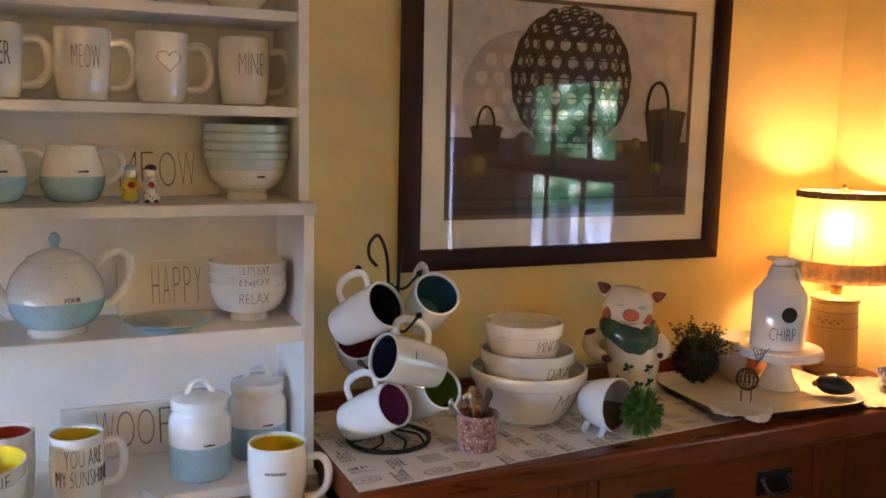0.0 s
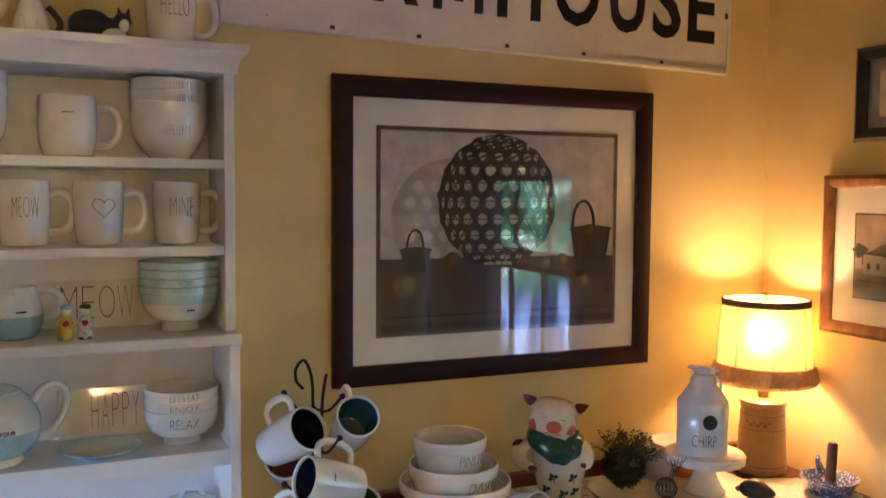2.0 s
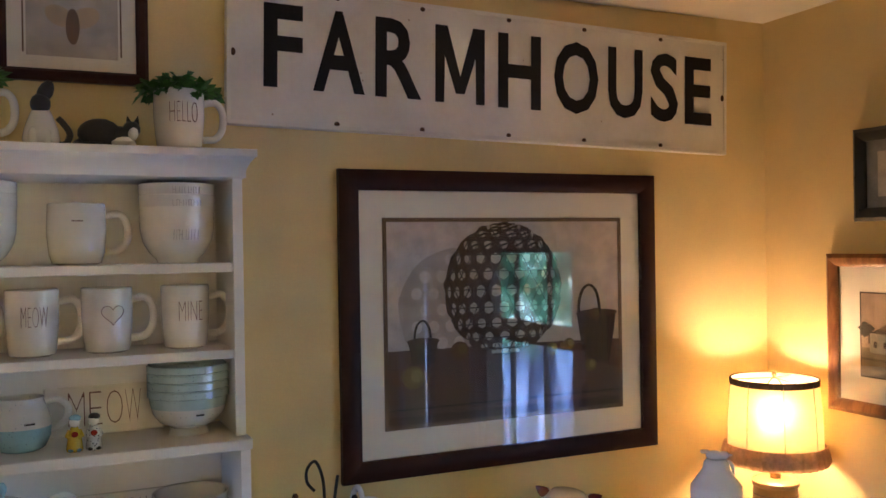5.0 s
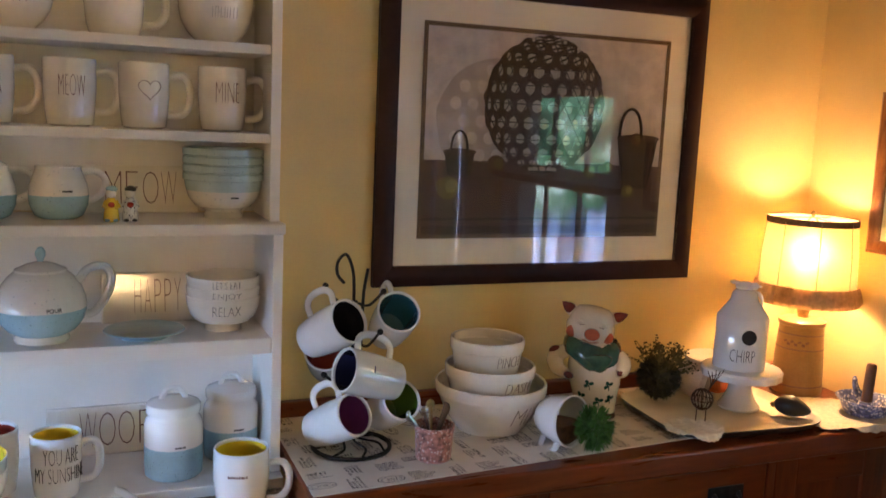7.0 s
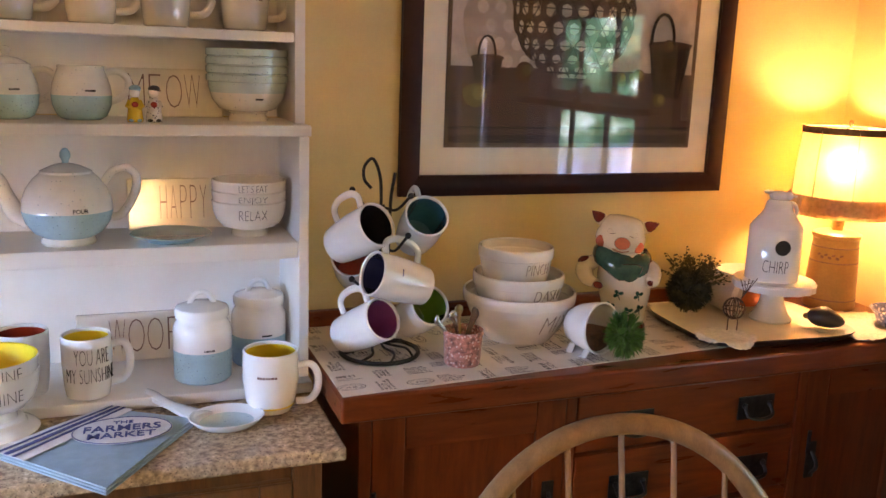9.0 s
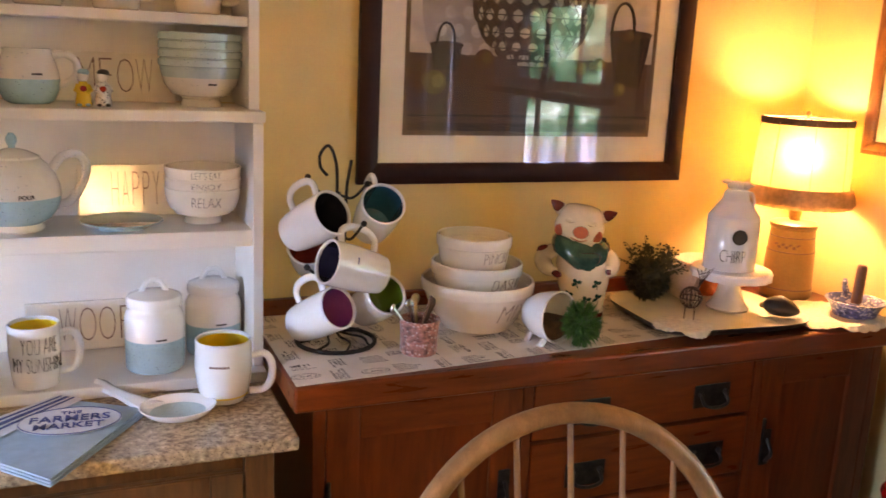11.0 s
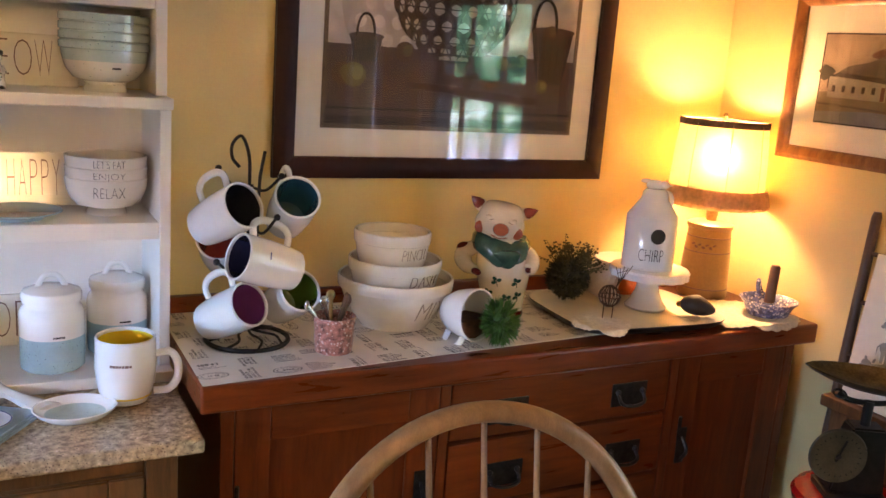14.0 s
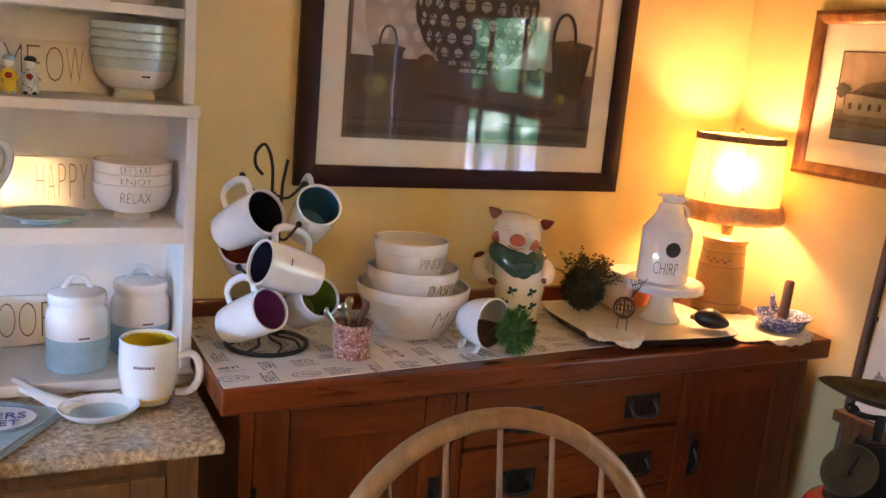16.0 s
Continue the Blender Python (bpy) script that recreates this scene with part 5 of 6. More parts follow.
def towel():
    """A folded tea towel lying across the counter."""
    z = CTR + 0.001
    t = thing("tea_towel", "folded pale blue tea towel with striped hem and printed badge", "towel", Matrix())
    A, B, C, D = (-0.735, -0.365), (-0.578, -0.535), (-0.437, -0.318), (-0.575, -0.232)
    for k in range(3):
        e = 0.003 * k
        part("fold", cloth([(A[0] + e, A[1]), (B[0], B[1] + e), (C[0] - e, C[1]), (D[0], D[1] - e)], 22, 22, 0.0022, 0.0015, 1.0, z + 0.0035 * k), "towel", t)
    def at(u, v):
        p, q = Vector(A).lerp(Vector(B), u), Vector(D).lerp(Vector(C), u)
        return tuple(p.lerp(q, v))
    zt = z + 0.0112
    for name, u0, u1, mat in (("white_band", 0.0, 0.3, "towel_white"), ("navy_stripe", 0.05, 0.075, "towel_navy"), ("navy_stripe", 0.11, 0.15, "towel_navy"), ("navy_stripe", 0.185, 0.21, "towel_navy")):
        part(name, cloth([at(u0, 0), at(u1, 0), at(u1, 1), at(u0, 1)], 4, 22, 0.0008, 0.0012, 1.0, zt + (0.0012 if mat == "towel_navy" else 0)), mat, t)
    m = pose(-0.553, -0.345, zt + 0.0022, 0, 0, -4)
    bm = moved(lathe([(0, 0), (0.075, 0), (0.075, 0.0007), (0, 0.0007)], 40), Matrix.Diagonal((1, 0.69, 1, 1)))
    badge = part("badge", bm, "towel_white", t, "white oval badge with dark lettering", m)
    part("badge_ring", tube([(x, y, 0.0008) for x, y in oval(0, 0, 0.0735, 0.0505, 44)], 0.0009, 5, closed=True), "towel_navy", badge)
    for text, y, w, h, s in (("THE", 0.029, 0.03, 0.011, 0), ("FARMERS", 0.007, 0.115, 0.023, 0), ("MARKET", -0.02, 0.1, 0.02, 0)):
        part("lettering", moved(letters(text, w, h, 0.01, 0.0004), pose(0, y, 0.0016, -90, 0, 0)), "towel_navy", badge)


towel()

# ---- on the buffet ----
PLACE[0] = BUFFET
ZB = TOP + 0.0025                        # top of the runner


def runner():
    """A printed cotton runner, its lettering too small to read."""
    t = thing("table_runner", "off-white cotton runner printed with rows of dark lettering", "table runner", Matrix())
    A, B, C, D = (-0.224, -0.447), (0.66, -0.384), (0.66, -0.075), (-0.224, -0.075)
    part("cloth", cloth([A, B, C, D], 60, 24, 0.0012, 0.0006, 2.0, TOP + 0.0003), "linen", t)
    rnd = random.Random(8)
    dark, pale = bmesh.new(), bmesh.new()
    def at(u, v):
        p, q = Vector(A).lerp(Vector(B), u), Vector(D).lerp(Vector(C), u)
        return p.lerp(q, v)
    zt = TOP + 0.0024
    def dash(bm, m, x0, x1, y0, y1):
        bm.faces.new([bm.verts.new(m @ Vector(p)) for p in ((x0, y0, 0), (x1, y0, 0), (x1, y1, 0), (x0, y1, 0))])
    def word(bm, m, x, y, w, h, k):
        """A run of letter-sized strokes, k the width of a stroke."""
        end = x + w
        while x < end:
            c = h * rnd.uniform(0.45, 0.7)
            for _ in range(rnd.choice((1, 2, 2))):
                q = x + rnd.choice((0.0, c - k, c * 0.4))
                dash(bm, m, q, q + k, y, y + h * rnd.uniform(0.8, 1.0))
            if rnd.random() < 0.75:
                q = y + h * rnd.choice((0.0, 0.42, 0.82))
                dash(bm, m, x, x + c, q, q + k * 0.8)
            x += c + h * 0.2
    def ring(bm, m, rx, ry, k):
        for i in range(28):
            a, b = i * 0.2244, (i + 0.8) * 0.2244
            bm.faces.new([bm.verts.new(m @ Vector((r * rx * math.cos(t), r * ry * math.sin(t), 0))) for r, t in ((1, a), (1, b), (1 - k, b), (1 - k, a))])
    for gx in range(15):
        for gy in range(7):
            c = at((gx + 0.5 + rnd.uniform(-0.2, 0.2)) / 15, (gy + 0.5 + rnd.uniform(-0.15, 0.15)) / 7)
            m = pose(c.x, c.y, zt, 0, 0, rnd.choice((4, 4, 94, -86)) + rnd.uniform(-2, 2))
            kind = rnd.random()
            if kind < 0.22:
                ring(pale, m, 0.025, 0.013, 0.1)
                ring(pale, m, 0.019, 0.009, 0.1)
                word(dark, m, -0.008, -0.003, 0.016, 0.006, 0.0014)
            elif kind < 0.55:
                word(dark, m, -0.022, 0.003, rnd.uniform(0.03, 0.044), rnd.uniform(0.008, 0.011), 0.0021)
                for k in range(rnd.choice((1, 2, 3))):
                    word(pale, m, -0.022, -0.004 - 0.0062 * k, rnd.uniform(0.025, 0.046), 0.0042, 0.0009)
            else:
                for k in range(rnd.choice((3, 4, 5))):
                    word(dark if rnd.random() < 0.4 else pale, m, -0.022, 0.011 - 0.0068 * k, rnd.uniform(0.026, 0.046), 0.005, 0.0012)
    tagged(part("dark_print", dark, "print", t), kind="stuff")
    tagged(part("pale_print", pale, "print_pale", t), kind="stuff")


runner()


def mug_rack():
    t = thing("mug_rack", "black wrought iron mug tree with a wire base", "mug rack", pose(-0.109, -0.262, ZB))
    part("base_ring", tube([(0.07 * math.cos(a), 0.07 * math.sin(a), 0.0045) for a in (i * 0.1745 for i in range(36))], 0.0042, 8, closed=True), "iron", t)
    for i in range(8):
        a = i * 0.785
        c, s = math.cos(a), math.sin(a)
        pts = spline([(0.068 * c, 0.068 * s, 0.005), (0.05 * math.cos(a + 0.25), 0.05 * math.sin(a + 0.25), 0.014), (0.028 * c, 0.028 * s, 0.02), (0.004 * c, 0.004 * s, 0.022)], 5)
        part("base_wire", tube(pts, 0.0024, 6), "iron", t)
    part("pole", tube(spline([(0.012, 0, 0.018), (0.012, 0, 0.15), (0.014, 0, 0.27), (0.02, 0.01, 0.3), (0.026, 0.014, 0.328)], 8), 0.0029, 8), "iron", t)
    part("pole", tube(spline([(-0.004, 0, 0.018), (-0.003, 0, 0.15), (0.0, 0.01, 0.27), (0.003, 0.03, 0.32), (-0.006, 0.045, 0.349), (-0.02, 0.05, 0.335), (-0.02, 0.05, 0.312), (-0.008, 0.045, 0.296)], 8), 0.0029, 8), "iron", t, "iron pole bent to a loop")
    for ex, ey, ez, z in ((-0.05, 0.02, 0.298, 0.272), (0.052, 0.0, 0.288, 0.268), (0.03, -0.055, 0.228, 0.2), (-0.062, -0.03, 0.15, 0.13), (0.055, -0.02, 0.13, 0.11), (-0.045, 0.045, 0.2, 0.185)):
        arm = part("arm", tube(spline([(0.004, 0, z), (ex * 0.5, ey * 0.5, z - 0.004), (ex, ey, ez)], 6), 0.0026, 7), "iron", t)
        part("knob", ball(ex, ey, ez, 0.0058, n=10), "iron", arm)


mug_rack()
RACK = (
    ("black_in", "black", (-0.13, -0.303, 1.18), (0.416, -0.775, 0.475), 0.0405, 0.112),
    ("teal", "teal", (-0.039, -0.3, 1.192), (-0.037, -0.813, 0.581), 0.04, 0.104),
    ("red", "dark red", (-0.149, -0.215, 1.105), (-0.267, -0.791, 0.55), 0.040, 0.1),
    ("navy", "navy", (-0.147, -0.33, 1.101), (-0.927, -0.208, 0.313), 0.0395, 0.112),
    ("purple", "purple", (-0.124, -0.332, 1.02), (0.414, -0.778, 0.473), 0.0385, 0.114),
    ("green_in", "green", (-0.032, -0.313, 1.033), (0.15, -0.841, 0.519), 0.038, 0.104),
)
for key, word, mouth, axis, r, h in RACK:
    z = Vector(axis).normalized()
    x = (Vector((0, 0, 1)) - z * z.z).normalized()
    x = (x + z.cross(x) * (0.25 if key in ("navy",) else 0.1)).normalized()
    turn = Matrix((x, z.cross(x), z)).transposed().to_4x4()
    m = Matrix.Translation(Vector(mouth) - z * h) @ turn
    mug("mug", f"white mug with a {word} inside hanging on the iron rack", m, r, h, key, "glaze_white", (("-", h * 0.66, 0.013, 0.003),) if key == "navy" else (), reach=0.029, turn=12 if key == "navy" else 0, group="hanging mugs", ink="towel_navy")


def crock():
    t = thing("crock", "small pink spatterware crock holding butter knives and spoons", "crock", pose(0.018, -0.348, ZB))
    part("body", lathe([(0, 0.0005), (0.0305, 0), (0.032, 0.003), (0.0345, 0.05), (0.0365, 0.059), (0.036, 0.063), (0.033, 0.063), (0.031, 0.052), (0.029, 0.008), (0, 0.007)], 36), "spatter", t)


crock()
for k, (dx, dy, tip, mat, label) in enumerate(((0.008, 0.004, (-0.05, 0.0, 0.082), "steel", "steel butter knife leaning in the crock"), (0.002, 0.0, (-0.022, -0.004, 0.09), "steel", "steel spoon leaning in the crock"),
                                              (-0.006, 0.0, (0.02, 0.002, 0.092), "ladder", "brown wooden spreader in the crock"), (-0.004, 0.006, (0.028, 0.01, 0.086), "ladder", "brown wooden spoon in the crock"), (0.0, 0.008, (-0.005, 0.012, 0.095), "stoneware", "tan handled spreader in the crock"))):
    a, b = Vector((dx, dy, 0.0085)), Vector(tip)
    t = thing("utensil", label, "utensil", pose(0.018, -0.348, ZB), "utensils in the crock")
    part("shaft", tube([a, a.lerp(b, 0.55), a.lerp(b, 0.8), b], [0.0022, 0.0028, 0.004, 0.0045], 8), mat, t)
    part("end", ball(*b, 0.0085 if k in (1, 4) else 0.005, 0.004, 0.010, 12), "brass" if k == 4 else mat, t)


def mixing(z, r, h, text, tw, th, tz, turn, label, dx=0.0):
    prof = [(r * 0.6, 0.0), (r * 0.62, 0.004), (r * 0.78, h * 0.3), (r * 0.9, h * 0.6), (r * 0.955, h - 0.022), (r * 0.96, h - 0.0205), (r * 0.99, h - 0.0195), (r, h - 0.012), (r, h - 0.002), (r * 0.99, h)]
    return bowl("mixing_bowl", label, pose(0.186 - dx, -0.222 + dx * 0.45, z), prof, "glaze", "glaze", ((text, tz, tw, th),), "nested mixing bowls", turn=turn, ink="ink_faded")


mixing(ZB, 0.111, 0.094, "MIX", 0.066, 0.036, 0.045, 24, "large cream mixing bowl with the thin word MIX")
mixing(ZB + 0.016, 0.0895, 0.112, "DASH", 0.06, 0.022, 0.083, 17, "medium cream mixing bowl with the thin word DASH", 0.003)
mixing(ZB + 0.062, 0.0735, 0.118, "PINCH", 0.054, 0.021, 0.083, 16, "small cream mixing bowl with the thin word PINCH", 0.010)


def pig():
    """A pig cookie jar: one glazed figure, its head to one side."""
    bms, mats = [], []
    def add(b, k, m=None):
        bms.append(moved(b, m) if m else b)
        mats.append(k)
    head = pose(-0.010, 0.0, 0.205, 0, 11, 0)
    lean = pose(0.0, 0.0, 0.0, 0, -3, 0)
    for x in (-0.019, 0.021):
        add(moved(lathe([(0, 0), (0.0215, 0), (0.0228, 0.003), (0.022, 0.013), (0, 0.013)], 24), pose(x, -0.012, 0)), 3)
        add(moved(lathe([(0.0215, 0.0125), (0.0225, 0.03), (0.026, 0.05), (0, 0.06)], 24), pose(x, -0.010, 0)), 0)
    body = [(0.036, 0.014), (0.042, 0.028), (0.0475, 0.05), (0.0535, 0.078), (0.0575, 0.105), (0.0575, 0.125), (0.053, 0.147), (0.044, 0.165), (0.036, 0.178)]
    add(lathe([(0, 0.0135)] + body + [(0, 0.18)], 40), 0)
    # the head
    add(ball(0, 0, 0, 0.0525, 0.047, 0.042, 32), 0, head)
    add(lathe([(0.0485, 0.01), (0.0465, 0.028), (0.041, 0.04), (0.033, 0.0475), (0.018, 0.051), (0, 0.0515)], 36), 0, head)
    nose = lathe([(0, -0.009), (0.009, -0.008), (0.0125, -0.0035), (0.0145, 0.004), (0.0155, 0.012), (0.014, 0.02), (0, 0.02)], 24)
    add(moved(nose, pose(0.003, -0.046, -0.003, 80, 0, 0) @ Matrix.Diagonal((1.08, 0.92, 1, 1))), 1, head)
    for s in (-1, 1):
        add(ball(0.003 + s * 0.006, -0.0538, 0.0, 0.0024, 0.0014, 0.0034, 8), 3, head)
        add(ball(s * 0.0385, -0.0265, -0.009, 0.012, 0.0085, 0.0135, 14), 1, head)
        ear = moved(lathe([(0, -0.006), (0.0105, -0.003), (0.0125, 0.003), (0.0105, 0.011), (0.005, 0.02), (0, 0.026)], 14), Matrix.Diagonal((1, 0.5, 1, 1)))
        add(moved(ear, pose(s * 0.0485, -0.004, 0.036, 0, s * 58, 0)), 3, head)
        back = moved(lathe([(0, -0.014), (0.012, -0.01), (0.0145, -0.002), (0.0135, 0.006), (0.010, 0.012), (0, 0.02)], 14), Matrix.Diagonal((1, 0.6, 1, 1)))
        add(moved(back, pose(s * 0.046, 0.0015, 0.0335, 0, s * 58, 0)), 0, head)
        add(tube(spline([(s * 0.015, -0.0455, 0.0165), (s * 0.0225, -0.0425, 0.0135), (s * 0.030, -0.0375, 0.0155)]), 0.0008, 5), 4, head)
        add(ball(s * 0.022, -0.038, 0.018, 0.0105, 0.006, 0.0065, 12), 0, head)
    add(ball(0.003, -0.0375, -0.021, 0.0165, 0.009, 0.0055, 14), 0, head)
    add(tube(spline([(-0.014, -0.0445, -0.0185), (0.003, -0.0475, -0.0225), (0.02, -0.0435, -0.0185)]), 0.0010, 6), 1, head)
    # the arms: one raised, both with dark trotters
    for s, pts, hand, trotter in (
            (-1, [(-0.04, 0.006, 0.155), (-0.066, -0.006, 0.15), (-0.084, -0.012, 0.136), (-0.078, -0.026, 0.116), (-0.06, -0.040, 0.108)], (-0.083, -0.01, 0.153), (-0.055, -0.048, 0.106)),
            (1, [(0.038, 0.004, 0.152), (0.05, -0.010, 0.143), (0.057, -0.018, 0.128), (0.055, -0.03, 0.115), (0.048, -0.04, 0.110)], (0.049, -0.012, 0.148), (0.052, -0.042, 0.113))):
        arm = spline(pts, 5)
        add(tube(arm, [0.011 + 0.0075 * math.sin(math.pi * i / (len(arm) - 1)) for i in range(len(arm))], 14), 0)
        add(ball(*hand, 0.0155 if s < 0 else 0.011, 0.012, 0.0115, 14, pose(0, 0, 0, 0, -12, 0)), 3)
        add(ball(*trotter, 0.011 if s < 0 else 0.0075, 0.006, 0.008, 12, pose(0, 0, 0, 0, 24, 0)), 3)
    # the knotted scarf
    n, rows = 34, []
    scarf = bmesh.new()
    for k, (q, z) in enumerate(((0.042, 0.187), (0.052, 0.185), (0.0595, 0.175), (0.062, 0.161), (0.0605, 0.149), (0.052, 0.144))):
        rows.append([scarf.verts.new((q * math.cos(a) - 0.006, q * 0.97 * math.sin(a) - 0.001, z + 0.008 * -math.cos(a) - (0.012 + 0.004 * k) * max(0.0, -math.sin(a - 0.2)) ** 2 + 0.0016 * math.sin(7 * a + k) + 0.0012 * math.sin(13 * a - k))) for a in (2 * math.pi * i / n for i in range(n))])
    for p, q in zip(rows, rows[1:] + rows[:1]):
        for i in range(n):
            scarf.faces.new((p[i], p[(i + 1) % n], q[(i + 1) % n], q[i]))
    add(scarf, 2)
    knot = lathe([(0, -0.036), (0.012, -0.026), (0.026, -0.004), (0.03, 0.010), (0.02, 0.018), (0, 0.02)], 18)
    add(moved(knot, Matrix.Translation((0.006, -0.054, 0.141)) @ Matrix.Diagonal((1, 0.34, 0.85, 1))), 2)
    girth = profile_radius(body)
    for x, z in ((-0.013, 0.087), (0.029, 0.084), (0.037, 0.05), (-0.034, 0.056), (0.008, 0.046)):
        for k in range(4):
            a = k * 1.5708 + 0.5
            leaf = oval(0.0066 * math.cos(a), 0.0066 * math.sin(a), 0.0056, 0.0043, 10, a) if k < 3 else [(-0.001, 0), (0.001, 0), (0.003, -0.013), (0.0015, -0.013)]
            add(wrap(plate(leaf, 0.0006), lambda h: girth(h) + 0.0006, z, math.degrees(x / 0.054)), 2)
    return solo("cookie_jar", moved(merge(*bms, mats=mats), lean), ["pig_skin", "pig_pink", "pig_green", "pig_brown", "ink_soft"], "glazed pig cookie jar with a green scarf and clover marks", "cookie jar", pose(0.430, -0.222, ZB + 0.0012, 0, 0, -31) @ Matrix.Diagonal((0.97, 0.93, 0.90, 1)))


pig()


def lying_mug():
    """A white mug on its side with a grass ball in its mouth."""
    r, h = 0.0495, 0.1
    z = Vector((0.32, -0.94, 0.10)).normalized()
    x = (Vector((-0.6, 0.05, -0.8)) - z * Vector((-0.6, 0.05, -0.8)).dot(z)).normalized()
    m = Matrix.Translation(Vector((0.287, -0.373, ZB + r + 0.001)) - z * h) @ Matrix((x, z.cross(x), z)).transposed().to_4x4()
    t = thing("mug", "white mug lying on its side with soil inside", "mug", m)
    part("body", lathe([(0, 0.028), (0.029, 0.028), (0.033, 0.032), (0.042, 0.054), (0.047, 0.078), (r, h - 0.002), (r - 0.002, h), (r - 0.004, h - 0.002), (0.0432, 0.078)], 40), "glaze_white", t)
    part("interior", lathe([(0.0434, 0.0785), (0.038, 0.055), (0.03, 0.038), (0, 0.036)], 36), "glaze_white", t)
    part("handle", tube(spline([(0.044, 0, 0.085), (0.062, 0, 0.082), (0.068, 0, 0.066), (0.06, 0, 0.048), (0.041, 0, 0.046)]), 0.0055, 10, 1.2, up=(0, 1, 0)), "glaze_white", t)
    down = m.to_3x3().inverted() @ Vector((0, 0, -1))
    soil = lathe([(0, 0.038), (0.029, 0.039), (0.0372, 0.056), (0.0425, 0.078), (0.044, 0.09), (0.03, 0.092), (0, 0.092)], 28)
    bmesh.ops.bisect_plane(soil, geom=soil.verts[:] + soil.edges[:] + soil.faces[:], plane_co=(0, 0, 0), plane_no=-down, clear_outer=True)
    bmesh.ops.holes_fill(soil, edges=soil.edges)
    part("soil", soil, "soil", t, "brown soil")


lying_mug()


def blades(name, label, m, r, count, seed, mat, length, width, squash=1.0, kind_name="foliage", core=None, clump=0.0):
    """A ball of small blades or leaves round a core."""
    rnd = random.Random(seed)
    t = thing(name, label, "plant", m)
    if core:
        c = ball(0, 0, 0, r * 0.72, r * 0.72, r * 0.72 * squash, 16)
        for v in c.verts:
            v.co *= 1 + 0.18 * noise.noise(v.co * 60)
        part("core", c, core, t)
    bm = bmesh.new()
    for _ in range(count):
        d = Vector((rnd.gauss(0, 1), rnd.gauss(0, 1), rnd.gauss(0, 1))).normalized()
        if clump:
            d = (d + clump * noise.noise_vector(d * 2.3)).normalized()
        a = d * r * rnd.uniform(0.55, 0.8)
        l = length * rnd.uniform(0.6, 1.3)
        s = d.cross(Vector((rnd.uniform(-1, 1), rnd.uniform(-1, 1), rnd.uniform(-1, 1)))).normalized()
        bend = s.cross(d) * l * rnd.uniform(-0.4, 0.4)
        w = width * rnd.uniform(0.7, 1.3)
        sq = Vector((1, 1, squash))
        p = [a - s * w, a + s * w, a + d * l * 0.55 + bend * 0.5 + s * w, a + d * l * 0.55 + bend * 0.5 - s * w, a + d * l + bend]
        v = [bm.verts.new(q * sq) for q in p]
        bm.faces.new(v[:4])
        bm.faces.new((v[3], v[2], v[4]))
    tagged(part(kind_name, bm, mat, t), kind="stuff")
    return t


blades("grass_ball", "bright green artificial grass tuft spilling from a mug", pose(0.318, -0.398, ZB + 0.044), 0.031, 1500, 5, "leaf", 0.0165, 0.0011, 1.2, core="leaf", clump=0.6)
moss = blades("moss_ball", "dark green moss ball with dry sprigs", pose(0.604, -0.196, TOP + 0.014 + 0.05), 0.053, 3800, 6, "leaf_dark", 0.0105, 0.0011, core="leaf_dark", clump=0.5)
rnd = random.Random(12)
twigs, sprigs = [], []
for _ in range(64):
    d = Vector((rnd.uniform(-0.75, 1.0), rnd.uniform(-0.8, 0.6), rnd.uniform(0.25, 1.0))).normalized()
    e = d * rnd.uniform(0.062, 0.09) + Vector((rnd.uniform(-0.012, 0.016), 0, 0))
    twigs.append(tube([d * 0.03, d * 0.055, e], 0.0006, 4))
    for k in range(6):
        q = d * 0.05 + (e - d * 0.05) * (0.25 + 0.15 * k)
        sprigs.append(ball(q.x + rnd.uniform(-0.005, 0.005), q.y + rnd.uniform(-0.005, 0.005), q.z + rnd.uniform(-0.004, 0.004), 0.0026, 0.0026, 0.0019, 6))
tagged(part("twig_growth", merge(*twigs), "leaf_dry", moss), kind="stuff")
tagged(part("sprig_growth", merge(*sprigs), "leaf_dry", moss), kind="stuff")
solo("flowerpot", lathe([(0, 0), (0.032, 0), (0.035, 0.01), (0.042, 0.05), (0.046, 0.055), (0.046, 0.066), (0.042, 0.066), (0.038, 0.05), (0.03, 0.01), (0, 0.009)], 30), "cream_clay", "cream clay pot lying behind the moss ball", "flowerpot", pose(0.675, -0.175, TOP + 0.06, 100, 0, 40))


def tray():
    """A shallow platter with rounded corners and an upturned rim."""
    n, bm = 80, bmesh.new()
    def ring(k, z):
        out = []
        for i in range(n):
            a = 2 * math.pi * i / n
            c, s = math.cos(a), math.sin(a)
            e = k * (abs(c) ** 5 + abs(s) ** 5) ** -0.2
            out.append(bm.verts.new((0.183 * e * c, 0.142 * e * s, z)))
        return out
    rows = [ring(k, z) for k, z in ((0.3, 0.0035), (0.88, 0.0035), (0.93, 0.006), (0.975, 0.013), (0.995, 0.0165), (1.0, 0.017), (1.003, 0.016), (0.985, 0.0115), (0.945, 0.003), (0.9, 0.0005), (0.3, 0.0004))]
    for k, (a, b) in enumerate(zip(rows, rows[1:])):
        for i in range(n):
            bm.faces.new((a[i], a[(i + 1) % n], b[(i + 1) % n], b[i])).material_index = 1 if k > 4 else 0
    bm.faces.new(rows[0])
    bm.faces.new(rows[-1]).material_index = 1
    solo("tray", bm, ["tray", "pewter"], "shallow cream lined serving tray with a dark metal edge", "tray", pose(0.69, -0.294, TOP + 0.0045, 0, 0, -4))


tray()
ZT = TOP + 0.0088


